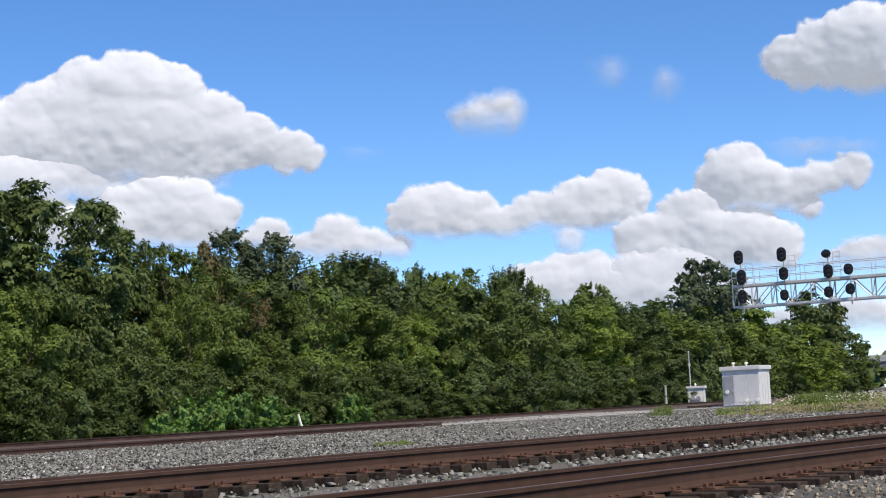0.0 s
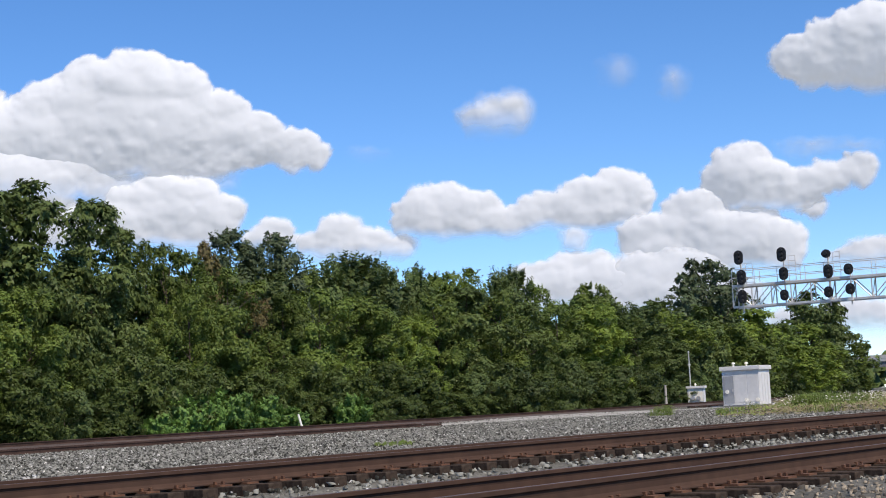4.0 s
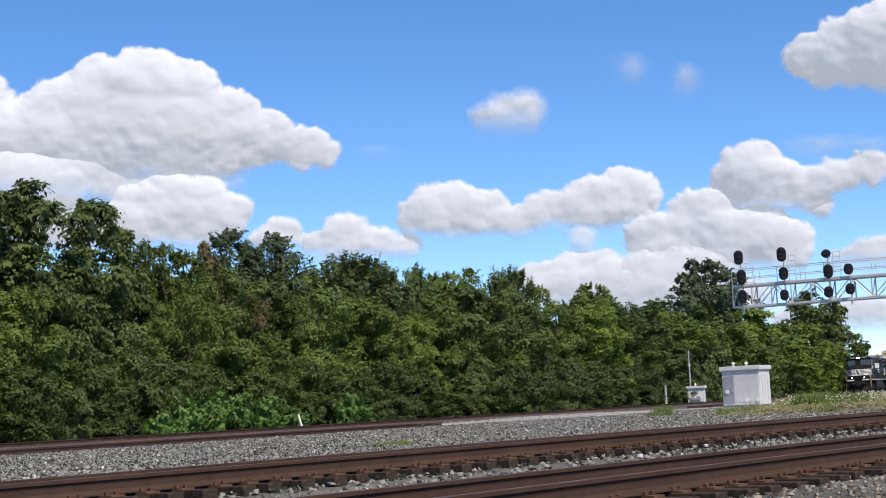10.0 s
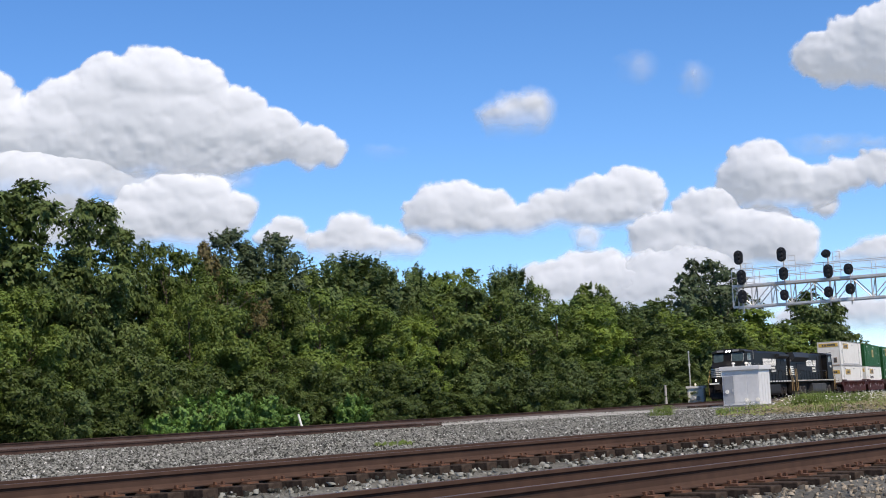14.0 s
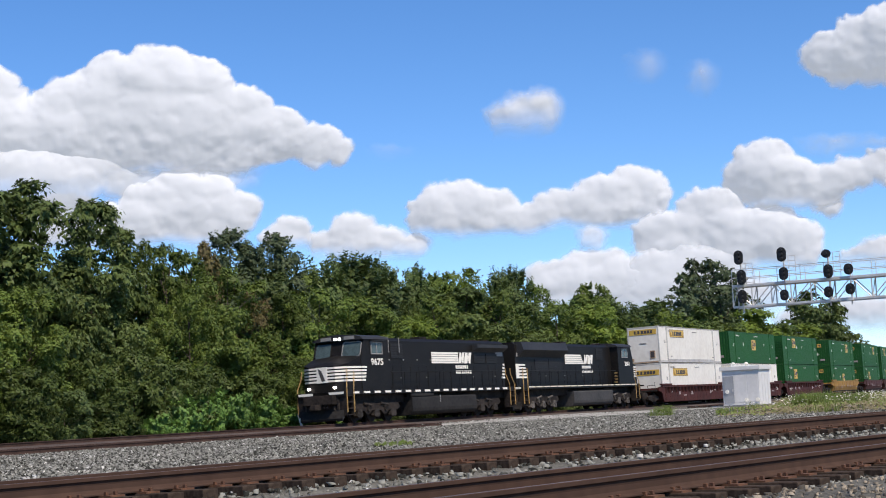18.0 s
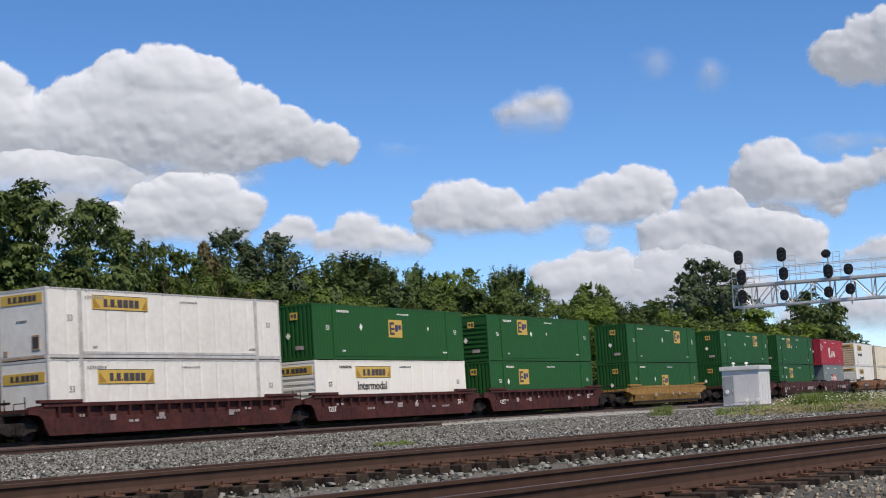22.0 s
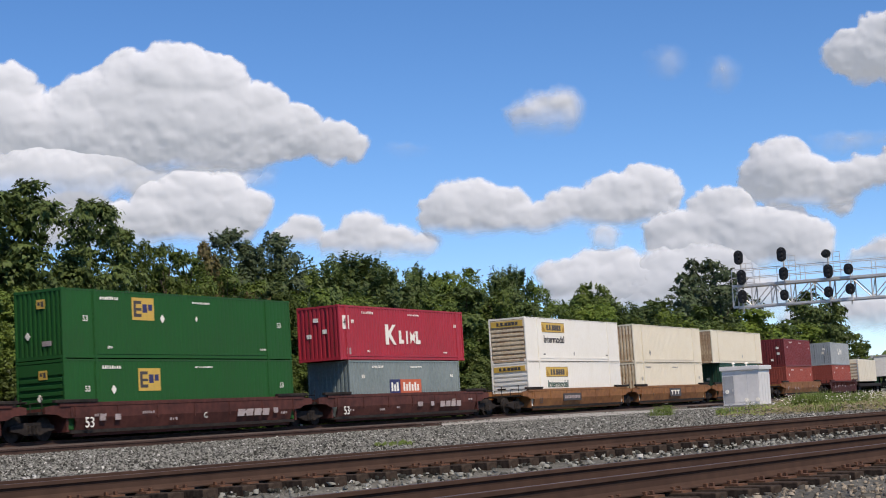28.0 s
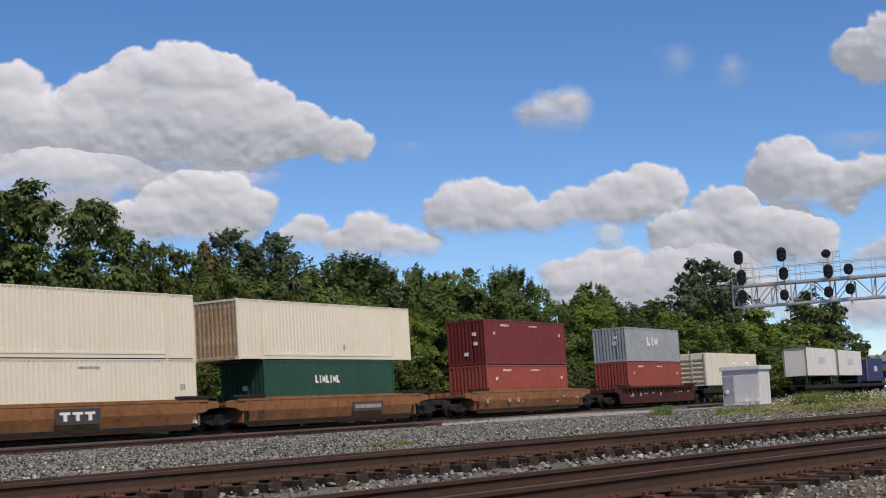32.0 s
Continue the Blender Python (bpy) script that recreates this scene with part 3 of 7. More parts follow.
# ---------- clouds ----------
def cloud_material():
    m = bpy.data.materials.new("cloud")
    m.use_nodes = True
    nt = m.node_tree
    nt.nodes.remove(nt.nodes["Principled BSDF"])
    L = nt.links.new
    at = nt.nodes.new("ShaderNodeAttribute")
    at.attribute_name = "cover"
    tc = nt.nodes.new("ShaderNodeTexCoord")
    nz = nt.nodes.new("ShaderNodeTexNoise")
    nz.inputs["Scale"].default_value, nz.inputs["Detail"].default_value, nz.inputs["Roughness"].default_value = 0.008, 5.0, 0.52
    L(tc.outputs["Object"], nz.inputs["Vector"])
    ma = nt.nodes.new("ShaderNodeMath")
    ma.operation = "MULTIPLY_ADD"
    ma.inputs[1].default_value, ma.inputs[2].default_value = 0.36, -0.18
    L(nz.outputs[0], ma.inputs[0])
    ad = nt.nodes.new("ShaderNodeMath")
    ad.operation = "ADD"
    L(ma.outputs[0], ad.inputs[0])
    L(at.outputs["Fac"], ad.inputs[1])
    mr = nt.nodes.new("ShaderNodeMapRange")
    mr.interpolation_type = "SMOOTHSTEP"
    mr.inputs["From Min"].default_value, mr.inputs["From Max"].default_value = -0.04, 0.80
    L(ad.outputs[0], mr.inputs["Value"])
    bp = nt.nodes.new("ShaderNodeBump")
    bp.inputs["Strength"].default_value, bp.inputs["Distance"].default_value = 0.02, 25.0
    L(nz.outputs[0], bp.inputs["Height"])
    df = nt.nodes.new("ShaderNodeBsdfDiffuse")
    df.inputs["Color"].default_value = (0.43, 0.435, 0.44, 1)
    L(bp.outputs[0], df.inputs["Normal"])
    # bluish glow stands in for daylight scattered inside the cloud
    em = nt.nodes.new("ShaderNodeEmission")
    em.inputs["Color"].default_value, em.inputs["Strength"].default_value = (0.86, 0.92, 1.0, 1), 0.375
    su = nt.nodes.new("ShaderNodeAddShader")
    L(df.outputs[0], su.inputs[0])
    L(em.outputs[0], su.inputs[1])
    tr = nt.nodes.new("ShaderNodeBsdfTransparent")
    mx = nt.nodes.new("ShaderNodeMixShader")
    L(mr.outputs[0], mx.inputs[0])
    L(tr.outputs[0], mx.inputs[1])
    L(su.outputs[0], mx.inputs[2])
    L(mx.outputs[0], nt.nodes["Material Output"].inputs["Surface"])
    return m


CLOUD = cloud_material()
DRIFTS = []
CLOUD_R = 4200.0


def fbm(p, q, seed, octaves=5):
    return noise.fractal(Vector((p, q, seed * 7.3)), 0.9, 2.1, octaves)


def cloud(lumps, drift, seed, thin=1.0, soft=0.45):
    """A cumulus far off: lumps of (bearing, elevation, half width, half height) in degrees; it drifts by so many degrees in the clip.
    Smaller puffs bud from the upper side of the lumps; the base is soft and flatter."""
    rnd = np.random.RandomState(seed)
    a0, e0 = lumps[0][0], lumps[0][1]
    k = radians(1) * CLOUD_R
    puffs = []
    for x, y, rx, ry in lumps:
        for i in range(10):
            t, r = radians(rnd.uniform(-25, 205)), rnd.uniform(0.24, 0.42) * min(rx, ry)
            px, py = x + 0.74 * rx * math.cos(t), y + 0.66 * ry * math.sin(t)
            puffs.append((px, py, r * 1.15, r))
            for j in range(4):
                t, q = radians(rnd.uniform(-20, 200)), r * rnd.uniform(0.32, 0.55)
                puffs.append((px + r * 0.75 * math.cos(t), py + r * 0.65 * math.sin(t), q * 1.1, q))
    lo_x, hi_x = min(l[0] - l[2] * 1.35 for l in lumps), max(l[0] + l[2] * 1.35 for l in lumps)
    lo_y, hi_y = min(l[1] - l[3] * 1.75 for l in lumps), max(l[1] + l[3] * 1.4 for l in lumps)
    step = 0.075
    nx, ny = int((hi_x - lo_x) / step) + 2, int((hi_y - lo_y) / step) + 2
    x, y = (v.ravel() for v in np.meshgrid(lo_x + np.arange(nx) * step, lo_y + np.arange(ny) * step))
    f0 = np.array([fbm(p * 2.2, q * 2.2, seed, 5) for p, q in zip(x, y)])
    f1 = np.array([fbm(p * 2.2, q * 2.2, seed + 50, 5) for p, q in zip(x, y)])
    wx, wy = x + 0.11 * f0, y + 0.11 * f1
    edge, bulge, knob = np.full(len(x), -9.0), np.zeros(len(x)), np.zeros(len(x))
    for group in (lumps, puffs):
        for cx, cy, rx, ry in group:
            dx, dy = (wx - cx) / rx, (wy - cy) / ry
            q = np.hypot(dx, np.where(dy < 0, dy * 0.55, dy))
            m = (1 - q) * min(rx, ry)
            dome = np.sqrt(np.clip(1 - q * q, 0, 1)) * min(rx, ry)
            if group is lumps:
                bulge += dome ** 3
            else:
                knob = np.maximum(knob, dome * np.clip(0.9 + dy * 0.3, 0.3, 1))
            edge = np.maximum(edge, m)
    broad = np.array([fbm(p * 0.55, q * 0.8, seed + 90, 3) for p, q in zip(x, y)])
    fade = 0.22 + 0.35 * (1.1 - min(thin, 1.1))
    base = min(l[1] - 1.5 * l[3] for l in lumps)
    cover = np.clip(np.minimum((edge + 0.05 * f0) / fade, (y - base + 0.22 * broad) / (2.0 * soft)), -0.4, 1.3)
    cover = np.where(cover > 0, cover * thin, cover)
    z = bulge ** (1 / 3) * 0.50 + knob * 0.08 + 0.012 * f1 + 0.07 * broad
    vs = np.stack([(x - a0) * k, (y - e0) * k, z * k], 1)
    me = bpy.data.meshes.new("cloud")
    me.from_pydata(vs.tolist(), [], [(j * nx + i, j * nx + i + 1, (j + 1) * nx + i + 1, (j + 1) * nx + i) for j in range(ny - 1) for i in range(nx - 1)])
    me.polygons.foreach_set("use_smooth", [True] * len(me.polygons))
    me.attributes.new("cover", "FLOAT", "POINT").data.foreach_set("value", cover)
    me.materials.append(CLOUD)
    ob = tagged(new("cloud", me), "white fair-weather cumulus cloud with a greyish flat base", "cloud", "clouds")

    def at(a, e):
        d = Vector((math.sin(radians(a)) * math.cos(radians(e)), math.cos(radians(a)) * math.cos(radians(e)), math.sin(radians(e))))
        z = -d
        x = z.cross(Vector((0, 0, 1))).normalized() * -1
        y = z.cross(x)
        m = Matrix((x, y, z)).transposed().to_4x4()
        m.translation = Vector((0, 0, 1)) + d * CLOUD_R
        return m
    DRIFTS.append((ob, at(a0, e0), at(a0 + drift[0], e0 + drift[1])))
    return ob


# the first two are thin layers that draw the grey and pale haze behind
cloud([(-15.12, 9.1, 3.09, 1.03), (-16.29, 8.51, 3.09, 1.24), (-12.37, 8.66, 2.47, 0.62), (-9.8, 8.85, 2.6, 0.6)], (1.85, 0.2), 31, 0.6, 0.9)
cloud([(8.01, 4.53, 2.68, 1.03), (9.56, 3.52, 2.27, 0.82), (6.13, 3.82, 1.86, 0.72)], (1.2, 0.1), 32, 0.7, 0.7)
cloud([(-12.49, 11.76, 1.55, 1.34), (-11.27, 12.05, 1.44, 1.28), (-9.87, 11.64, 1.44, 1.24), (-14.09, 11.07, 1.55, 1.24), (-15.48, 10.44, 1.75, 1.13), (-17.21, 10.37, 1.86, 1.28), (-17.05, 11.4, 1.2, 1.25), (-8.46, 10.98, 1.4, 0.9), (-7.04, 10.3, 1.3, 0.8), (-5.61, 9.88, 1.15, 0.62), (-4.8, 9.58, 0.62, 0.45), (-13.32, 10.23, 3.3, 1.03), (-9.31, 10.01, 3.09, 0.82), (-10.92, 10.44, 2.47, 1.24)], (1.85, 0.33), 1, 1.15, 0.45)
cloud([(-10.25, 8.12, 1.24, 0.87), (-9.24, 7.99, 1.13, 0.82), (-8.14, 7.55, 0.93, 0.62), (-11.36, 7.74, 1.24, 0.82), (-9.98, 7.1, 2.47, 0.82), (-12.58, 7.06, 1.86, 0.82), (-14.34, 7.29, 1.86, 0.93)], (1.3, 0.18), 2, 1.1, 0.5)
cloud([(-6.33, 6.68, 0.87, 0.58), (-6.86, 6.41, 0.82, 0.41), (-5.73, 6.29, 0.72, 0.33)], (1.4, 0.07), 3, 1.1, 0.4)
cloud([(-3.85, 6.55, 1.03, 0.74), (-2.83, 6.23, 1.13, 0.58), (-4.69, 6.17, 1.03, 0.52), (-1.8, 6.04, 0.93, 0.37)], (1.1, 0.05), 4, 1.0, 0.5)
cloud([(-0.3, 7.41, 1.55, 0.87), (-1.14, 7.08, 1.03, 0.72), (0.94, 7.19, 1.24, 0.78), (2.38, 6.81, 1.24, 0.52), (3.63, 7.09, 1.24, 0.66), (5.1, 7.41, 1.34, 0.82), (6.25, 7.61, 1.24, 0.87), (7.06, 7.45, 0.62, 0.62), (5.27, 6.74, 1.96, 0.45)], (1.35, 0.1), 5, 1.1, 0.45)
cloud([(10.83, 8.0, 1.24, 1.03), (11.5, 7.55, 1.24, 0.87), (10.0, 7.76, 0.82, 0.66), (12.58, 7.36, 1.24, 0.62), (13.79, 7.67, 1.13, 0.52), (14.88, 7.88, 0.72, 0.52)], (1.81, 0.08), 6, 1.1, 0.45)
cloud([(13.27, 8.72, 1.65, 0.33), (14.63, 8.54, 1.13, 0.29)], (1.81, 0.08), 17, 0.5, 0.4)
cloud([(9.08, 6.71, 1.34, 0.78), (7.48, 5.94, 1.44, 0.82), (10.13, 5.76, 1.65, 0.93), (11.84, 5.42, 1.24, 0.82), (13.21, 6.62, 0.66, 0.37), (8.56, 5.19, 2.47, 0.52), (11.13, 6.06, 1.03, 0.72)], (1.25, 0.04), 7, 1.1, 0.5)
cloud([(4.56, 4.98, 1.24, 0.54), (5.38, 5.06, 0.82, 0.45), (3.51, 4.69, 1.44, 0.58), (5.96, 4.45, 1.44, 0.72), (4.3, 4.13, 2.27, 0.72), (6.97, 4.18, 1.24, 0.82)], (1.22, 0.06), 8, 1.0, 0.6)
cloud([(13.26, 11.92, 1.13, 0.78), (14.28, 12.21, 1.24, 0.99), (15.47, 12.38, 1.44, 1.24), (16.82, 12.23, 1.65, 1.34), (12.66, 11.87, 0.82, 0.52), (15.2, 11.43, 1.86, 0.52)], (2.47, -0.01), 9, 1.1, 0.45)
cloud([(15.53, 10.6, 0.78, 0.29)], (2.47, -0.01), 18, 0.6, 0.4)
cloud([(2.53, 10.87, 0.96, 0.68), (1.79, 10.69, 1.13, 0.73), (1.21, 10.55, 0.91, 0.61)], (2.42, -0.04), 10, 0.62, 0.5)
cloud([(6.45, 12.03, 0.85, 0.5)], (2.43, 0.22), 11, 0.36, 0.4)
cloud([(8.44, 11.46, 0.72, 0.55)], (2.4, 0.21), 12, 0.36, 0.4)
cloud([(15.18, 4.87, 1.24, 0.54), (14.39, 4.62, 1.24, 0.41)], (1.15, 0.01), 13, 1.0, 0.5)
cloud([(14.28, 2.83, 1.44, 0.49), (15.42, 2.56, 1.24, 0.58), (12.12, 2.66, 1.03, 0.41)], (0.77, 0.03), 14, 0.9, 0.6)
cloud([(-2.84, 9.42, 1.03, 0.25)], (1.88, 0.09), 15, 0.42, 0.5)
cloud([(4.68, 5.98, 0.66, 0.45)], (1.44, 0.04), 16, 0.8, 0.5)

# ---------- signal gantry over the near tracks ----------
def gantry():
    """A cantilever truss of galvanised angles with a walkway rail; x runs along the truss."""
    g = thing("signal_gantry", Matrix.Translation((19.05, 104.0, 0.0)) @ Euler((0, 0, math.atan2(-0.45, 0.89))).to_matrix().to_4x4(), "galvanised steel signal gantry of braced trusses with a railing", "signal gantry")
    length, z0, z1, w = 26.0, 6.24, 7.62, 1.25
    for y in (0.0, w):
        for z in (z0, z1):
            part("chord", boxes((0, length, y - 0.06, y + 0.06, z - 0.07, z + 0.07), bevel=0.01), M["steel"], g)
    n = 20
    p = length / n
    for i in range(n + 1):
        x = i * p
        for y in (0.0, w):
            part("upright", boxes((x - 0.035, x + 0.035, y - 0.035, y + 0.035, z0, z1)), M["steel"], g)
            if i < n:
                bm = bmesh.new()
                a, b = ((x, y, z1), (x + p, y, z0)) if i % 2 == 0 else ((x, y, z0), (x + p, y, z1))
                rod(bm, a, b, 0.032, 4)
                part("brace", bm, M["steel"], g)
        bm = bmesh.new()
        rod(bm, (x, 0, z0), (x, w, z1), 0.03, 4)
        part("cross_brace", bm, M["steel"], g)
    part("walkway", boxes((0, length, 0.1, w - 0.1, z1 + 0.08, z1 + 0.11)), M["steel"], g)
    for y in (-0.02, w + 0.02):
        for zz in (0.55, 1.1):
            bm = bmesh.new()
            rod(bm, (0, y, z1 + zz), (length, y, z1 + zz), 0.024, 6)
            part("railing", bm, M["steel"], g)
        for i in range(18):
            bm = bmesh.new()
            rod(bm, (i * 1.53, y, z1), (i * 1.53, y, z1 + 1.1), 0.022, 6)
            part("railing_post", bm, M["steel"], g)
    part("leg", boxes((length - 1.3, length, 0, w, -0.6, z0)), M["steel"], g)
    part("junction_box", boxes((7.0, 7.9, -0.2, 0.2, z0 - 0.12, z0 + 0.1), bevel=0.02), M["steel"], g)
    return g


GAN = gantry()
GANTRY_POSE = GAN.matrix_basis.copy()


def signal_head(bm, x, y, z, w, h, lamps):
    """A rounded black target with hooded lamps, facing the viewer's side."""
    n = 20
    prof = []
    r = w / 2
    for i in range(n):
        a = 2 * math.pi * i / n
        prof.append((x + r * math.cos(a), z + (h / 2 - r) * (1 if math.sin(a) >= 0 else -1) + r * math.sin(a)))
    f = [bm.verts.new((u, y, v)) for u, v in prof]
    b = [bm.verts.new((u, y + 0.06, v)) for u, v in prof]
    bm.faces.new(f[::-1])
    bm.faces.new(b)
    for i in range(n):
        bm.faces.new((f[i], f[(i + 1) % n], b[(i + 1) % n], b[i]))
    box(bm, x - r * 0.55, x + r * 0.55, y + 0.06, y + 0.36, z - h * 0.38, z + h * 0.38, 0.03)
    for i in range(lamps):
        zz = z + (i - (lamps - 1) / 2) * 0.28
        rod(bm, (x, y - 0.26, zz), (x, y, zz), 0.10, 12, 0.115)
    return bm


def signal(x, heads, z_top, cage):
    """A signal mast standing on the gantry with its black heads, ladder and cage."""
    z1 = 7.62
    s = thing("railway_signal", GANTRY_POSE, "black railway signal heads on a grey mast on the gantry", "railway signal", "signals on the gantry")
    bm = bmesh.new()
    rod(bm, (x, 0.25, 5.9), (x, 0.25, z_top), 0.055, 8)
    part("mast", bm, M["steel"], s)
    for dx, z, w, h, lamps in heads:
        part("signal_head", signal_head(bmesh.new(), x + dx, -0.25, z, w, h, lamps), M["signal"], s)
    if cage:
        for xx in (x + 0.30, x + 0.75):
            bm = bmesh.new()
            rod(bm, (xx, 0.3, z1), (xx, 0.3, z1 + cage), 0.02, 6)
            part("cage_post", bm, M["steel"], s)
        for i in range(int(cage / 0.32) + 1):
            bm = bmesh.new()
            rod(bm, (x, 0.3, z1 + cage - i * 0.32), (x + 0.75, 0.3, z1 + cage - i * 0.32), 0.016, 5)
            part("rung", bm, M["steel"], s)
    return s


signal(0.60, ((0, 9.50, 0.62, 0.95, 3), (0.12, 8.18, 0.60, 1.0, 3), (0.1, 6.90, 0.6, 0.9, 3)), 9.5, 1.5)
signal(3.48, ((0, 9.46, 0.62, 0.95, 3), (0.06, 8.20, 0.60, 0.85, 3), (0.02, 6.80, 0.56, 0.72, 2)), 9.4, 1.75)
signal(6.38, ((0, 9.26, 0.62, 0.56, 1), (0.06, 8.12, 0.62, 0.90, 3), (0.0, 6.78, 0.60, 0.72, 2)), 9.3, 1.75)
signal(7.74, ((0, 8.15, 0.60, 0.72, 2), (0.03, 6.88, 0.60, 0.72, 2)), 8.2, 0)


# ---------- huts and posts beside the far track ----------
def hut():
    a = math.radians(62.5)
    h = thing("signal_hut", Matrix.Translation((19.05, 110.3, -0.25)) @ Euler((0, 0, a)).to_matrix().to_4x4(), "pale grey sheet-metal equipment hut on a concrete slab", "equipment hut")
    # x runs along the track; the end faces -x, the long side -y
    le, wi, hi = 2.7, 2.62, 2.55
    part("wall", boxes((0, le, -wi, 0, 0.0, hi), bevel=0.015), M["shack"], h)
    part("roof", boxes((-0.13, le + 0.13, -wi - 0.13, 0.13, hi - 0.13, hi + 0.16), bevel=0.03), M["shack"], h)
    part("slab", boxes((-1.6, le + 0.3, -wi - 0.3, 0.4, -0.30, 0.02), bevel=0.02), M["concrete"], h)
    door = part("door", boxes((-0.035, 0.0, -0.82, -0.08, 0.14, 2.05), bevel=0.01), M["doorgrey"], h)
    part("handle", boxes((-0.08, -0.035, -0.76, -0.70, 0.95, 1.15)), M["steel"], door)
    for y0, y1 in ((-1.72, -0.88), (-2.52, -1.78)):
        part("panel", boxes((-0.02, 0.0, y0, y1, 0.2, 2.1), bevel=0.006), M["shack"], h)
    for i in range(4):
        x0 = 0.08 + i * 0.65
        part("panel", boxes((x0, x0 + 0.58, -wi - 0.02, -wi, 0.2, 2.15), bevel=0.006), M["shack"], h)
    for x, y in ((0.9, -0.6), (2.0, -1.2)):
        v = bmesh.new()
        rod(v, (x, y, hi + 0.14), (x, y, hi + 0.34), 0.07, 10)
        rod(v, (x, y, hi + 0.34), (x, y, hi + 0.46), 0.15, 12, 0.08)
        part("roof_vent", v, M["white"], h)
    for y in (-0.33, -1.68, -2.48):
        v = bmesh.new()
        rod(v, (-0.04, y, 0.95 if y > -1 else 0.35), (-0.10, y, 0.95 if y > -1 else 0.35), 0.14, 14)
        part("round_cover", v, M["white"], h)
    return h


M["doorgrey"] = material("door_grey_metal", (0.36, 0.37, 0.38), (0.30, 0.31, 0.32), 0.5, scale=1.0, fine=10)
hut()


def cabinet():
    c = thing("relay_cabinet", Matrix.Translation((22.15, 147.4, -0.40)) @ Euler((0, 0, math.radians(70))).to_matrix().to_4x4(), "small white metal relay cabinet behind the far track", "equipment cabinet")
    part("body", boxes((0, 0.9, -1.52, 0, 0.18, 1.66), bevel=0.01), M["shack"], c)
    part("lid", boxes((-0.14, 1.04, -1.66, 0.14, 1.64, 1.86), bevel=0.02), M["shack"], c)
    part("base", boxes((0.05, 0.85, -1.4, -0.1, -0.1, 0.18)), M["concrete"], c)
    part("door", boxes((-0.025, 0.0, -1.40, -0.10, 0.45, 1.55), bevel=0.008), M["white"], c)
    for y in (-0.52, -1.02):
        v = bmesh.new()
        rod(v, (-0.03, y, 0.72), (-0.18, y, 0.72), 0.22, 12, 0.19)
        part("hood", v, M["doorgrey"], c)
    v = bmesh.new()
    rod(v, (0.4, -0.7, 1.84), (0.4, -0.7, 2.0), 0.07, 10)
    rod(v, (0.4, -0.7, 2.0), (0.4, -0.7, 2.12), 0.14, 10, 0.06)
    part("roof_vent", v, M["white"], c)


cabinet()


def pole(name, x, y, z1, r, mat, label, category, cap=None):
    p = thing(name, Matrix.Translation((x, y, -0.3)), label, category)
    bm = bmesh.new()
    rod(bm, (0, 0, 0), (0, 0, z1 + 0.3), r, 10, r * 0.8)
    part("shaft", bm, mat, p)
    bm = bmesh.new()
    rod(bm, (0, 0, 0), (0, 0, 0.12), r * 2.2, 10)
    part("foot", bm, M["concrete"], p)
    if cap:
        part("arm", boxes((-0.14, 0.14, -0.05, 0.05, cap, cap + 0.12), bevel=0.01), mat, p)
    return p


pole("antenna_mast", 22.78, 149.4, 4.8, 0.075, M["steel"], "thin grey antenna mast behind the relay cabinet", "mast", 3.75)
pole("marker_post", 18.95, 138.9, 1.62, 0.13, M["concrete"], "pale weathered concrete post beside the far track", "post")
p = pole("marker_post", -7.9, 84.0, 0.62, 0.07, M["white"], "short white leaning marker post by the bushes", "post")
p.rotation_euler = (0, radians(-14), 0)


# ---------- overpass far down the line ----------
def overpass():
    o = thing("overpass", Matrix.Translation((60, 352, 0)) @ Euler((0, 0, radians(-4))).to_matrix().to_4x4(), "distant grey concrete and steel road overpass across the tracks", "bridge")
    part("deck", boxes((15, 150, -5, 5, 6.1, 6.7)), M["deck"], o)
    part("girder", boxes((15, 150, -4.6, -4.2, 4.9, 6.1)), M["bridge"], o)
    part("girder", boxes((15, 150, 4.2, 4.6, 4.9, 6.1)), M["bridge"], o)
    part("parapet", boxes((15, 150, -5.05, -4.8, 6.7, 7.5)), M["deck"], o)
    for x in (24, 44, 64, 84, 104):
        part("pier", boxes((x, x + 1.2, -4.4, 4.4, -0.6, 4.9)), M["bridge"], o)
    for i in range(12):
        part("parapet_post", boxes((18 + i * 8, 18.4 + i * 8, -5.12, -4.75, 6.7, 7.7)), M["deck"], o)


overpass()


def far_woods():
    """A ragged ring of woods near the horizon, closing the place all round."""
    rnd = np.random.RandomState(9)
    n = 20000
    a = rnd.uniform(0, 2 * math.pi, n)
    r = rnd.uniform(640, 760, n)
    top = 9 + 4 * np.sin(a * 23) + 2.5 * np.sin(a * 71 + 1) + 2 * np.sin(a * 190)
    z = -0.5 + top * rnd.uniform(0, 1, n) ** 0.7
    pts = np.stack([r * np.sin(a), r * np.cos(a), z], 1)
    ob = scatter("far_woods", LEAF["dark"], pts, 4.2, "distant dark green woods along the horizon", "woods", rnd, 0.8)
    return ob


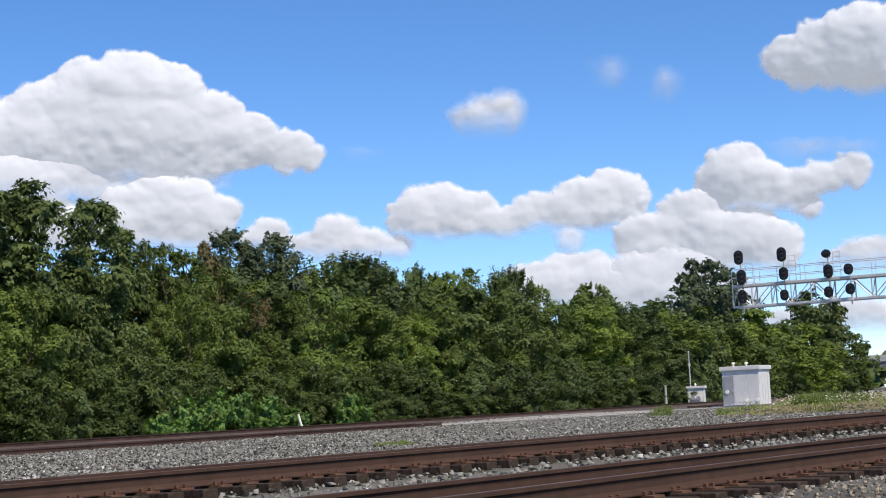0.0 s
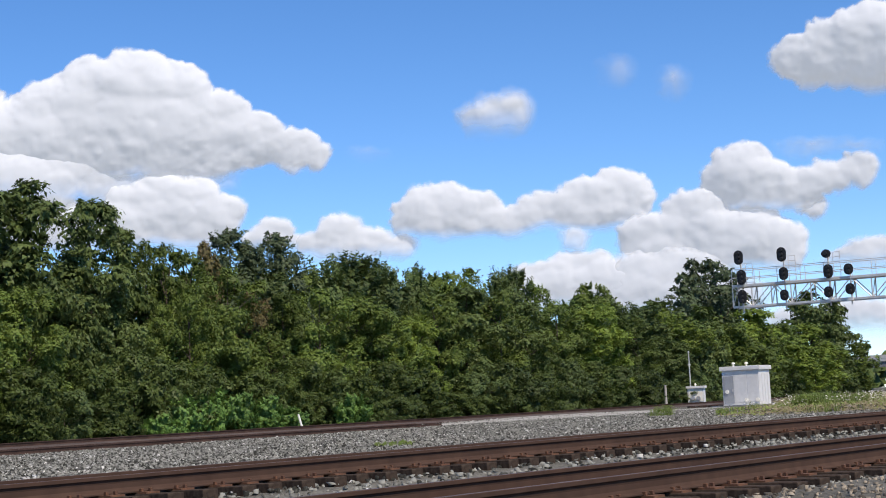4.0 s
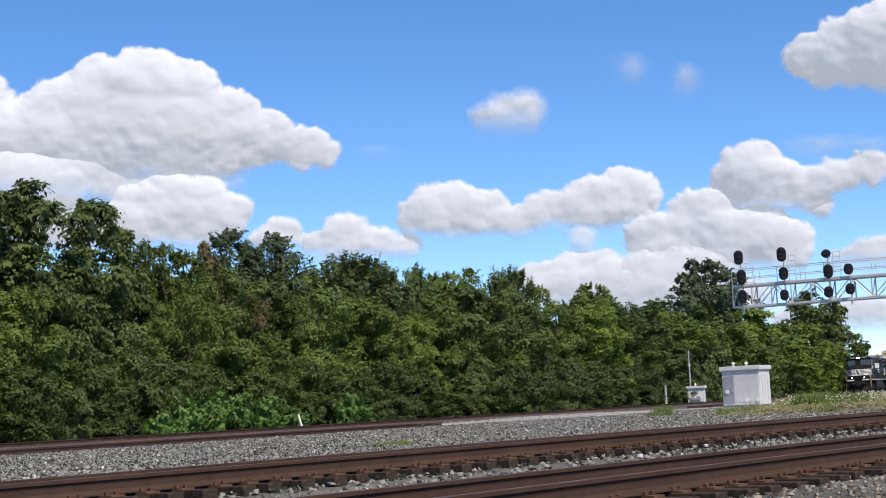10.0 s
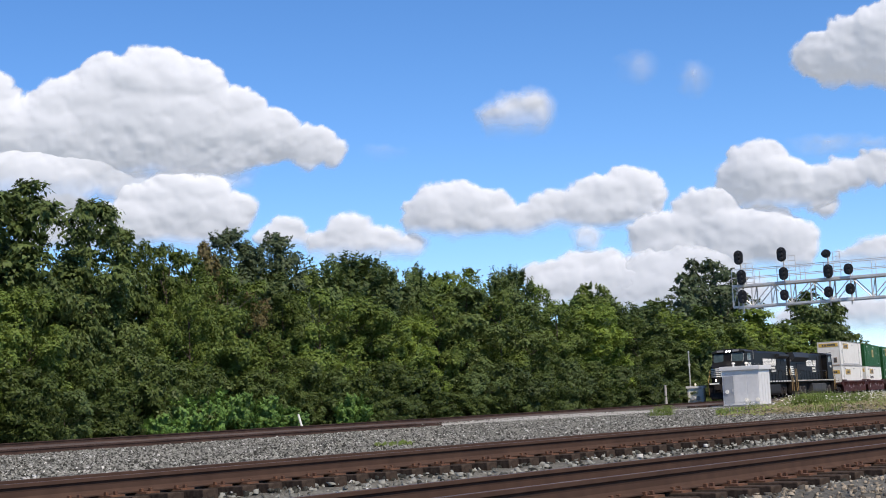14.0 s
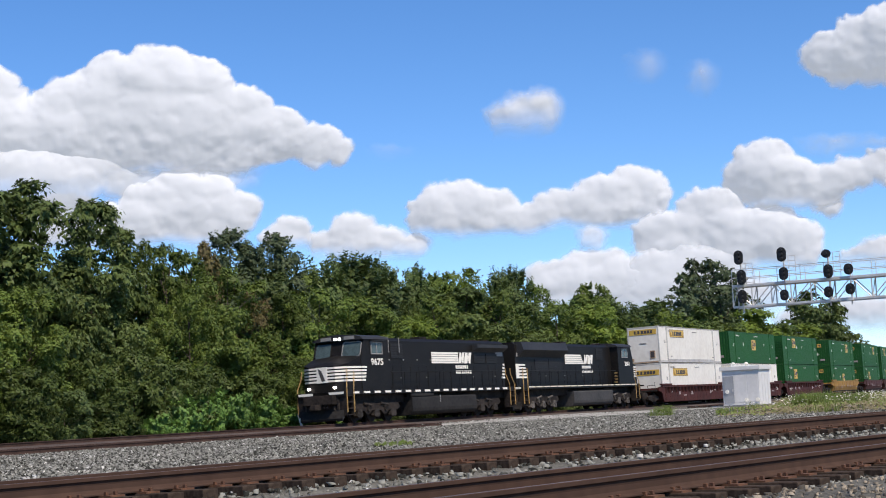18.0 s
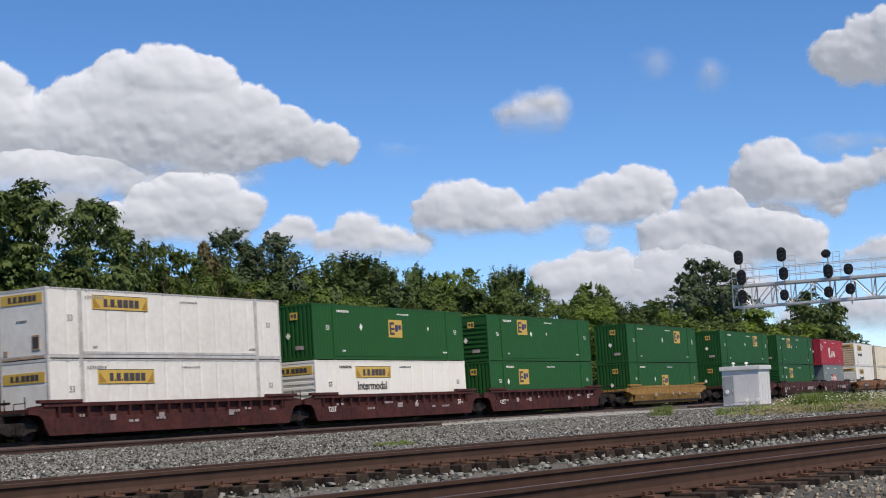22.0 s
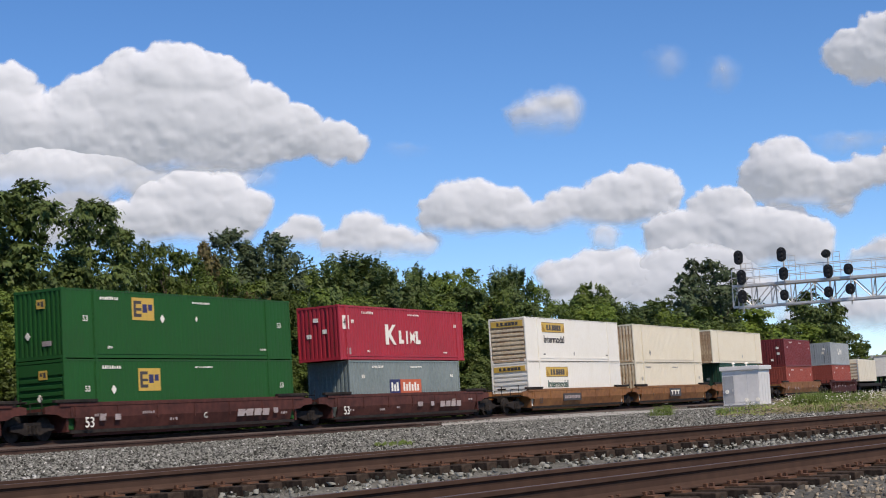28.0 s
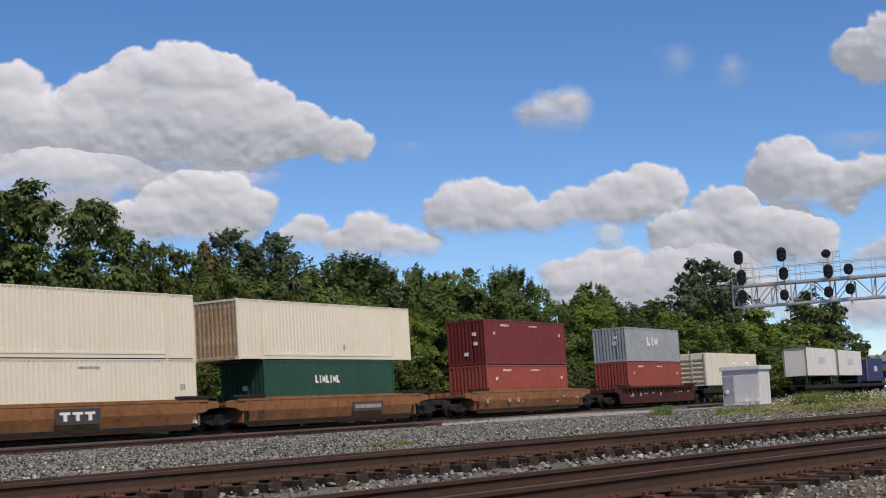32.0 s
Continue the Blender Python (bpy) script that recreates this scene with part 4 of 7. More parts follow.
# ---------- loose stones, weeds ----------
def scatter(name, mat, pts, size, label, category, rnd, flat=0.7, blunt=False):
    """Many small angular lumps in one mesh, half sunk: pointed ones, or blunt ones with a broken flat top."""
    n = len(pts)
    ring = [(1, 0, -0.3), (0, 1, -0.3), (-1, 0, -0.3), (0, -1, -0.3)]
    base = np.array(ring + ([(0.75, 0.2, 0.75), (-0.2, 0.75, 0.75), (-0.75, -0.2, 0.75), (0.2, -0.75, 0.75)] if blunt else [(0, 0, 1)]), float)
    m = len(base)
    sz = size * rnd.uniform(0.5, 1.25, (n, 1, 1))
    v = base[None] * rnd.uniform(0.6, 1.25, (n, m, 1)) * sz
    v += rnd.normal(0, 0.2, (n, m, 3)) * sz
    v *= rnd.uniform(0.65, 1.3, (n, 1, 3))
    a = rnd.uniform(0, 6.28, n)
    c, s_ = np.cos(a)[:, None], np.sin(a)[:, None]
    x, y = v[:, :, 0] * c - v[:, :, 1] * s_, v[:, :, 0] * s_ + v[:, :, 1] * c
    v = np.stack([x, y, v[:, :, 2] * flat], 2) + pts[:, None, :]
    if blunt:
        f = np.array([(0, 1, 4), (1, 5, 4), (1, 2, 5), (2, 6, 5), (2, 3, 6), (3, 7, 6), (3, 0, 7), (0, 4, 7), (4, 5, 6), (4, 6, 7)])
    else:
        f = np.array([(0, 1, 4), (1, 2, 4), (2, 3, 4), (3, 0, 4)])
    k = len(f)
    faces = (f[None] + m * np.arange(n)[:, None, None]).reshape(-1)
    me = bpy.data.meshes.new(name)
    me.vertices.add(m * n)
    me.vertices.foreach_set("co", v.ravel())
    me.loops.add(len(faces))
    me.loops.foreach_set("vertex_index", faces)
    me.polygons.add(k * n)
    me.polygons.foreach_set("loop_start", np.arange(k * n) * 3)
    me.update(calc_edges=True)
    me.materials.append(mat)
    return tagged(new(name, me), label, category, "", "stuff")


RS = np.random.RandomState(5)
far_woods()


def strip_points(line, s0, s1, d0, d1, n, z, bias=1.0):
    """Random points on a strip beside a line; z may be a function of the offset."""
    ss = s0 + (s1 - s0) * RS.uniform(0, 1, n) ** bias
    grid = np.linspace(s0, s1, 200)
    tab = np.array([line(s) for s in grid])
    x, y, h = (np.interp(ss, grid, tab[:, i]) for i in range(3))
    d = RS.uniform(d0, d1, n)
    zz = z(d) if callable(z) else z
    return np.stack([x + d * np.sin(h), y - d * np.cos(h), zz + RS.uniform(-0.02, 0.02, n)], 1)


def near0(s):
    return near_line(0, s)


def near1(s):
    return near_line(1, s)


def shoulder(z):
    return lambda d: np.where(np.abs(d) > 1.9, z - (np.abs(d) - 1.9) * 0.4, z)


def crib(z):
    """Ballast a little under the tops of the ties, falling off past their ends."""
    return lambda d: np.where(np.abs(d) > 1.35, z - (np.abs(d) - 1.35) * 0.16, z)


scatter("ballast_stones", M["stone"], strip_points(near1, -12, 30, -4.2, 1.9, 22000, crib(NEAR_Z[1] - 0.275), 1.4), 0.034, "grey crushed stones between the near rails", "gravel", RS, 0.8, True)
scatter("ballast_stones", M["stone"], strip_points(near0, -16, 60, -2.8, 5.6, 36000, crib(NEAR_Z[0] - 0.275), 1.4), 0.038, "grey crushed stones between the middle rails", "gravel", RS, 0.8, True)
# the wide strip between the middle track and the far line
n = 120000
yy = 16 + 80 * RS.uniform(0, 1, n) ** 1.1
xx = yy * RS.uniform(-0.31, 0.32, n)
ma, mb = main_line(0), main_line(60)
mx_, my_ = (mb[0] - ma[0]) / 60, (mb[1] - ma[1]) / 60
before = (xx - ma[0]) * my_ - (yy - ma[1]) * mx_
along = (xx - ma[0]) * mx_ + (yy - ma[1]) * my_
dusty = (along > 9 + RS.uniform(-4, 4, n)) & (along < 50 + RS.uniform(-4, 4, n)) & (before < 12.5 + RS.uniform(-2, 2, n)) & (RS.uniform(0, 1, n) < 0.8)
keep = (past_middle(xx, yy) > 2.3) & (before > 8.3) & ~dusty
scatter("ballast_stones", M["stone"], np.stack([xx, yy, yard_z(before) + RS.uniform(-0.02, 0.02, n)], 1)[keep], 0.038, "loose grey stones on the wide gravel strip", "gravel", RS)
k2 = np.flatnonzero(keep)[RS.choice(int(keep.sum()), 1500, False)]
scatter("pale_stones", M["palestone"], np.stack([xx[k2], yy[k2], yard_z(before[k2]) + 0.015], 1), 0.031, "scattered whitish stones on the gravel strip", "gravel", RS, 0.8, True)
q2 = np.concatenate([strip_points(near0, -14, 50, -1.2, 4.0, 380, crib(NEAR_Z[0] - 0.255), 1.3), strip_points(near1, -8, 26, -3.5, 3.5, 260, crib(NEAR_Z[1] - 0.255), 1.3)])
scatter("pale_stones", M["palestone"], q2, 0.03, "whitish stones lying between the near tracks", "gravel", RS, 0.8, True)
scatter("ballast_stones", M["rustdirt"], strip_points(main_line, -30, 120, 1.4, 7.0, 16000, lambda d: yard_z(d) + 0.0), 0.035, "rust-brown stones between far track and side track", "gravel", RS)
scatter("ballast_stones", M["drystone"], strip_points(near1, -8, 26, 1.5, 6.0, 11000, lambda d: NEAR_Z[1] - 0.25 - (d - 1.5) * 0.05), 0.028, "brown-grey stones on the near shoulder", "gravel", RS, 0.8, True)
sheet("near_shoulder", M["ballast"], [[(near1(s)[0] + d * math.sin(near1(s)[2]), near1(s)[1] - d * math.cos(near1(s)[2]), z) for d, z in ((1.4, -0.36), (3, -0.43), (6, -0.62))] for s in range(-12, 60, 2)], "stony brown shoulder beside the near track", "gravel", 0.03)


scatter("pale_stones", M["palestone"], strip_points(main_line, -25, 30, 2.2, 4.4, 420, lambda d: yard_z(d) + 0.02), 0.035, "pale grit between far track and side track", "gravel", RS)


scatter("ballast_stones", M["stone"], strip_points(main_line, 9, 52, 6.6, 11.5, 1500, lambda d: np.where(d < 9, -0.19, -0.24)), 0.034, "grey stones strewn over the dusty crossing", "gravel", RS)


def blades(name, pts, height, mat, label, category, width=0.012, lean=0.35):
    """Thin bent blades in one mesh."""
    n = len(pts)
    hh = height * RS.uniform(0.5, 1.2, (n, 1))
    a = RS.uniform(0, 6.28, n)
    side = np.stack([np.cos(a), np.sin(a), np.zeros(n)], 1) * width
    bend = RS.normal(0, lean, (n, 3)) * hh * np.array([1, 1, 0])
    up = np.array([0, 0, 1.0]) * hh
    v = np.stack([pts - side, pts + side, pts + up * 0.6 + bend * 0.4 + side * 0.7, pts + up * 0.6 + bend * 0.4 - side * 0.7, pts + up + bend], 1).reshape(-1, 3)
    f4 = np.array([0, 1, 2, 3])[None] + 5 * np.arange(n)[:, None]
    f3 = np.array([3, 2, 4])[None] + 5 * np.arange(n)[:, None]
    me = bpy.data.meshes.new(name)
    me.from_pydata(v.tolist(), [], f4.tolist() + f3.tolist())
    me.materials.append(mat)
    return tagged(new(name, me), label, category, "", "stuff")


def clump_points(cx, cy, r, n, z):
    a, q = RS.uniform(0, 6.28, n), np.sqrt(RS.uniform(0, 1, n)) * r
    return np.stack([cx + q * np.cos(a), cy + q * np.sin(a), np.full(n, z)], 1)


def weed_field(count, n, r0, r1):
    """Clumps over the waste ground between the far track and the middle one, from the hut on."""
    out = []
    while len(out) < count:
        y = RS.uniform(56, 165)
        x = y * RS.uniform(0.188, 0.31)
        d = (x - ma[0]) * my_ - (y - ma[1]) * mx_
        if d > 4.5 and past_middle(x, y) > 3.0 and not (y > 72 and x / y < 0.213) and not (17.2 < x < 22.4 and 107.5 < y < 114.5):
            out.append(clump_points(x, y, RS.uniform(r0, r1), n, -0.29))
    return np.concatenate(out)


def leafy(name, pts, low, high, size, mat, label):
    """Small leaves standing about over clumps of weeds."""
    pts = pts + np.stack([RS.normal(0, 0.08, len(pts)), RS.normal(0, 0.08, len(pts)), low + (high - low) * RS.uniform(0, 1, len(pts)) ** 1.4], 1)
    return scatter(name, mat, pts, size, label, "weeds", RS, 0.8)


leafy("low_weeds", weed_field(320, 60, 0.3, 1.3), 0.0, 0.30, 0.06, LEAF["straw"], "low tan and brown dried weeds round the hut")
leafy("low_weeds", weed_field(120, 70, 0.3, 1.0), 0.0, 0.34, 0.06, LEAF["grass"], "low leafy green weeds round the hut")
leafy("low_weeds", weed_field(150, 50, 0.3, 1.0), 0.0, 0.25, 0.055, M["drystone"], "low reddish brown weeds in the gravel by the hut")
blades("weeds", weed_field(110, 30, 0.3, 0.8), 0.48, LEAF["grass"], "tall green weeds and grass round the hut", "weeds", 0.016)
WEED = weed_field(200, 26, 0.3, 1.2)
blades("dry_weeds", WEED, 0.36, LEAF["straw"], "straw-coloured seeding weeds round the hut", "weeds", 0.012)
for cx, cy, r, n, h in ((13.9, 61.5, 0.6, 360, 0.75), (15.6, 66.5, 0.7, 360, 0.75), (14.8, 64.0, 0.9, 300, 0.6), (17.0, 68.0, 0.9, 260, 0.7), (13.6, 62.6, 1.2, 200, 0.3), (11.4, 63.0, 0.9, 120, 0.32), (9.4, 70.5, 0.55, 90, 0.36), (12.0, 88.5, 0.6, 90, 0.4), (-1.33, 36.8, 0.45, 50, 0.1)):
    c = clump_points(cx, cy, r, n, -0.27)
    blades("weed_tuft", c, h, LEAF["grass"], "tuft of tall yellow-green weeds in the gravel", "weeds", 0.012, 0.25)
    leafy("weed_leaves", np.repeat(c, 3, 0), 0.0, h * 0.9, 0.04, LEAF["light"], "yellow-green leaves of a weed tuft")
pts = WEED[RS.choice(len(WEED), 2600, False)] + np.stack([RS.normal(0, 0.3, 2600), RS.normal(0, 0.3, 2600), RS.uniform(0.05, 0.6, 2600)], 1)
scatter("white_flowers", M["white"], pts, 0.032, "small white wildflower heads among the weeds", "wildflowers", RS, 0.6)
pts = np.concatenate([clump_points(*beside(q, 2.6 - 6.6)[:2], 1.2, 90, -0.5) for q in np.arange(-20, 120, 1.6)])
blades("verge_grass", pts, 0.45, LEAF["dark"], "rough grass along the foot of the bushes", "grass", 0.02)


# ---------- the train ----------
RIDERS = []                           # things that ride on the train, with their place along it


def ride(ob, s, length=12.0, back=False):
    """Lets a thing ride with the train: s metres along the line at 23 s."""
    RIDERS.append((ob, s, length, back))
    return ob


def run(t):
    """How far the train has gone, counted from 23 s."""
    return 17.2965 * (t - 23.0) + 0.01326 * (t - 23.0) ** 2


def riding_pose(s, length, back=False):
    xa, ya, _ = main_line(s - length * 0.38)
    xb, yb, _ = main_line(s + length * 0.38)
    h = math.atan2(yb - ya, xb - xa)
    m = Matrix.Translation(((xa + xb) / 2, (ya + yb) / 2, 0.0)) @ Euler((0, 0, h)).to_matrix().to_4x4() @ Euler((-CANT, 0, 0)).to_matrix().to_4x4()
    return m @ Euler((0, 0, math.pi)).to_matrix().to_4x4() if back else m


# Local axes of all rolling stock: x along the line away from the viewer's left, -y towards the viewer, z up from the rail.
LETTERS = {}


def lettering(text, height, mat, parent, x, y, z, name="lettering", stretch=1.0, shear=0.0, bold=0.012):
    """Flat raised letters on a side that faces -y; x, z is the lower left corner."""
    key = (text, height, mat.name, stretch, shear, bold)
    if key not in LETTERS:
        cu = bpy.data.curves.new(name, "FONT")
        cu.body, cu.size, cu.extrude, cu.shear, cu.offset = text, height * 1.42, 0.004, shear, bold * height
        cu.resolution_u = 4
        tmp = bpy.data.objects.new(name, cu)
        me = bpy.data.meshes.new_from_object(tmp)
        bpy.data.objects.remove(tmp)
        bpy.data.curves.remove(cu)
        me.name = name
        me.transform(Euler((math.pi / 2, 0, 0)).to_matrix().to_4x4() @ Matrix.Diagonal((stretch, 1, 1, 1)))
        me.materials.clear()
        me.materials.append(mat)
        LETTERS[key] = me
    ob = new(name, LETTERS[key])
    ob.parent, ob.location = parent, (x, y, z)
    return ob


def bars(bm, x0, x1, z, h, n, y, rnd, gap=0.25):
    """A row of small bars that stands for writing too small to read."""
    w = (x1 - x0) / n
    for i in range(n):
        k = rnd.uniform(0.6, 1.0)
        box(bm, x0 + i * w, x0 + i * w + w * (1 - gap) * k, y - 0.004, y, z, z + h * rnd.uniform(0.8, 1.0))
    return bm


def axle(parent, x, r=0.48):
    """A wheelset on its axle."""
    bm = bmesh.new()
    for y in (-0.755, 0.755):
        rod(bm, (x, y - 0.065, r), (x, y + 0.065, r), r, 24)
        rod(bm, (x, y - 0.09 * (1 if y > 0 else -1), r), (x, y + 0.03, r), r + 0.025, 24)
    rod(bm, (x, -0.9, r), (x, 0.9, r), 0.09, 10)
    return part("wheelset", bm, M["underframe"], parent)


# ---------- containers ----------
BODY = {}


def wave_side(bm, x0, x1, z0, z1, y, depth, pitch, flat, sign):
    """A corrugated side sheet; sign -1 faces the viewer."""
    xs, n = [], max(1, int(round((x1 - x0) / pitch)))
    p = (x1 - x0) / n
    for i in range(n):
        a = x0 + i * p
        xs += [(a, 0), (a + p * flat, 0), (a + p * (flat + 0.12), 1), (a + p * 0.88, 1)]
    xs.append((x1, 0))
    lo = [bm.verts.new((x, y - sign * depth * k, z0)) for x, k in xs]
    hi = [bm.verts.new((x, y - sign * depth * k, z1)) for x, k in xs]
    for i in range(len(xs) - 1):
        f = (lo[i], lo[i + 1], hi[i + 1], hi[i])
        bm.faces.new(f if sign < 0 else f[::-1])


def container_meshes(length, height, style, end):
    """Meshes of a container standing on z = 0: body, frame, end, castings."""
    key = (length, round(height, 2), style, end)
    if key in BODY:
        return BODY[key]
    hx, w = length / 2, 1.295
    body = bmesh.new()
    depth, pitch, flat = dict(iso=(0.036, 0.28, 0.3), domestic=(0.009, 0.30, 0.62), ribbed=(0.02, 0.30, 0.50), plate=(0.026, 1.22, 0.80))[style]
    for sg in (-1, 1):
        wave_side(body, -hx + 0.07, hx - 0.07, 0.16, height - 0.09, sg * (w - 0.006), depth, pitch, flat, sg)
    box(body, -hx + 0.06, hx - 0.06, -w + 0.055, w - 0.055, 0.10, height - 0.02)
    frame_bm = bmesh.new()
    for sg in (-1, 1):
        y0, y1 = sorted((sg * w, sg * (w - 0.07)))
        box(frame_bm, -hx, hx, y0, y1, height - 0.10, height - 0.012)
        box(frame_bm, -hx, hx, y0, y1, 0.03, 0.17)
        for x in (-hx, hx - 0.10):
            box(frame_bm, x, x + 0.10, y0, y1, 0.02, height - 0.005)
        if length > 12.5:
            for x in (-6.18, 6.02):
                box(frame_bm, x, x + 0.16, min(y0, y1) - (0.022 if sg < 0 else 0), max(y0, y1) + (0.022 if sg > 0 else 0), 0.02, height + 0.004)
            box(frame_bm, -6.0, 6.0, y0 - (0.02 if sg < 0 else 0), y1 + (0.02 if sg > 0 else 0), 0.19, 0.29)
            for x in (-6.24, 5.96, -6.0, 6.2):
                box(frame_bm, x, x + 0.02, y0 - (0.012 if sg < 0 else 0), y1 + (0.012 if sg > 0 else 0), 0.17, height - 0.1)
    for x in (-hx, hx - 0.10):
        box(frame_bm, x, x + 0.10, -w, w, height - 0.12, height - 0.01)
        box(frame_bm, x, x + 0.10, -w, w, 0.02, 0.17)
    casting = mesh_of("corner_casting", box(bmesh.new(), 0, 0.178, 0, 0.162, 0, 0.118, 0.012), None)
    casts = [("corner_casting", casting, (x, y, z)) for x in ((-hx - 0.006, hx - 0.172) if length < 12.5 else (-hx - 0.006, hx - 0.172, -6.2, 6.02)) for y in (-w - 0.006, w - 0.156) for z in (0.0, height - 0.113)]
    ends = []
    if end == "upright":
        rib = mesh_of("end_rib", boxes((-hx + 0.012, -hx + 0.06, 0, 0.13, 0.17, height - 0.12), bevel=0.008), None)
        ends = [("end_rib", rib, (0, -w + 0.17 + i * (2 * w - 0.3) / 9, 0)) for i in range(9)]
    elif end == "louvred":
        rib = mesh_of("end_rib", boxes((-hx + 0.005, -hx + 0.06, -w + 0.14, w - 0.14, 0, 0.16), bevel=0.02), None)
        ends = [("end_rib", rib, (0, 0, 0.28 + i * (height - 0.9) / 7)) for i in range(7)]
        ends.append(("end_header", mesh_of("end_header", boxes((-hx + 0.01, -hx + 0.06, -w + 0.1, w - 0.1, height - 0.62, height - 0.16)), None), (0, 0, 0)))
    else:
        ends = [("end_panel", mesh_of("end_panel", boxes((-hx + 0.012, -hx + 0.06, -w + 0.09, w - 0.09, 0.16, height - 0.1)), None), (0, 0, 0))]
    BODY[key] = [mesh_of(n, b, None) for n, b in (("body", body), ("frame", frame_bm))] + [ends, casts]
    for me in BODY[key][:2] + [e[1] for e in ends] + [casting]:
        me.materials.clear()
    return BODY[key]


def share(name, me, mat, parent, z=0.0):
    """An object on a shared mesh with a material of its own."""
    ob = new(name, me)
    if not me.materials:
        me.materials.append(None)
    ob.material_slots[0].link = "OBJECT"
    ob.material_slots[0].material = mat
    ob.parent = parent
    ob.location = (0, 0, z)
    return ob


def container(s, length, z, height, mat, label, style="domestic", end_mat=None, frame_mat=None, marks=(), end="", rib_mat=None):
    ob = thing("shipping_container", Matrix.Identity(4), label, "shipping container", "containers on the train")
    body, fr, ends, casts = container_meshes(length, height, style, end or ("plain" if style == "plate" else "upright"))
    share("body", body, mat, ob, z)
    share("frame", fr, frame_mat or mat, ob, z)
    for n, me, (ex, ey, ez) in casts:
        share(n, me, frame_mat or mat, ob).location = (ex, ey, z + ez)
    for n, me, (ex, ey, ez) in ends:
        share(n, me, rib_mat or mat, ob).location = (ex, ey, z + ez)
    hx = length / 2
    if end_mat:
        part("end_backing", boxes((-hx + 0.045, -hx + 0.062, -1.2, 1.2, z + 0.15, z + height - 0.1)), end_mat, ob, "rust-stained end sheet")
        part("end_stain", boxes((-hx - 0.004, -hx + 0.02, -1.1, 1.1, z + 0.035, z + 0.15)), end_mat, ob)
    if length > 14:
        bm = bmesh.new()
        for i in range(70):
            x = -hx + 0.3 + i * (length - 0.6) / 69
            box(bm, x, x + 0.07, YF - 0.002, YF + 0.03, z + height - 0.075, z + height - 0.045)
        part("rail_slots", bm, M["ink"], ob)
    for f in marks:
        f(ob, length, z, height)
    return ride(ob, s, 14)


YF = -1.304                           # just proud of a container's side


def square_logo(x, dz, w=1.45, h=0.97):
    """A yellow panel with plain dark shapes."""
    def draw(ob, length, z, height):
        a = z + dz
        panel = part("logo_panel", boxes((x, x + w, YF, YF + 0.05, a, a + h)), M["yellow"], ob, "yellow square logo panel with dark blocks")
        for u0, u1, v0, v1, ink in ((0.07, 0.18, 0.14, 0.86, "ink"), (0.18, 0.42, 0.14, 0.28, "ink"), (0.18, 0.42, 0.42, 0.54, "ink"), (0.18, 0.42, 0.72, 0.86, "ink"), (0.47, 0.68, 0.34, 0.72, "navy"), (0.73, 0.92, 0.44, 0.72, "navy")):
            part("dark_block", boxes((x + u0 * w, x + u1 * w, YF - 0.004, YF, a + v0 * h, a + v1 * h)), M[ink], panel)
    return draw


def letter_blocks(parent, x0, x1, z, h, put):
    """A row of close, uneven dark blocks in place of a company name; put(a, b, za, zb) places one."""
    u = (x1 - x0) / 7.2
    x = x0
    for wide, low, high in ((0.75, 0, 1), (0.25, 0, 0.25), (0.85, 0, 1), (0.25, 0, 0.25), (1.0, 0, 1), (1.0, 0, 1), (1.0, 0, 1), (0.9, 0, 1)):
        part("dark_block", put(x, x + wide * u, z + low * h, z + high * h), M["ink"], parent)
        x += (wide + 0.16) * u


def long_logo(x, dz, w=2.6, h=0.5):
    """A long yellow panel with a row of dark blocks between two slanted end pieces."""
    def draw(ob, length, z, height):
        a = z + dz
        panel = part("logo_panel", boxes((x, x + w, YF, YF + 0.05, a, a + h)), M["yellow"], ob, "yellow logo panel with dark blocks")
        letter_blocks(panel, x + w * 0.2, x + w * 0.84, a + h * 0.2, h * 0.55, lambda p, q, u, v: boxes((p, q, YF - 0.004, YF, u, v)))
        for p, q in ((x + w * 0.02, x + w * 0.15), (x + w * 0.98, x + w * 0.88)):
            bm = bmesh.new()
            prism(bm, [(p, a + h * 0.12), (q, a + h * 0.12), (p, a + h * 0.85)], "y", YF - 0.004, YF)
            part("end_piece", bm, M["amber"], panel)
        part("stripe", boxes((x, x + w, YF - 0.003, YF, a, a + 0.025), (x, x + w, YF - 0.003, YF, a + h - 0.025, a + h)), M["ink"], panel)
    return draw


def end_logo(dz, h=0.34):
    """The same panel on the leading end."""
    def draw(ob, length, z, height):
        x = -length / 2
        panel = part("end_logo_panel", boxes((x - 0.012, x + 0.05, -1.12, 1.12, z + dz, z + dz + h)), M["yellow"], ob, "yellow logo panel with dark blocks")
        letter_blocks(panel, -0.72, 0.82, z + dz + h * 0.2, h * 0.58, lambda p, q, u, v: boxes((x - 0.017, x - 0.012, -q, -p, u, v)))
    return draw


def word(text, x, dz, h, mat="ink", stretch=1.0):
    def draw(ob, length, z, height):
        lettering(text, h, M[mat], ob, x, YF, z + dz, stretch=stretch, bold=0.03)
    return draw


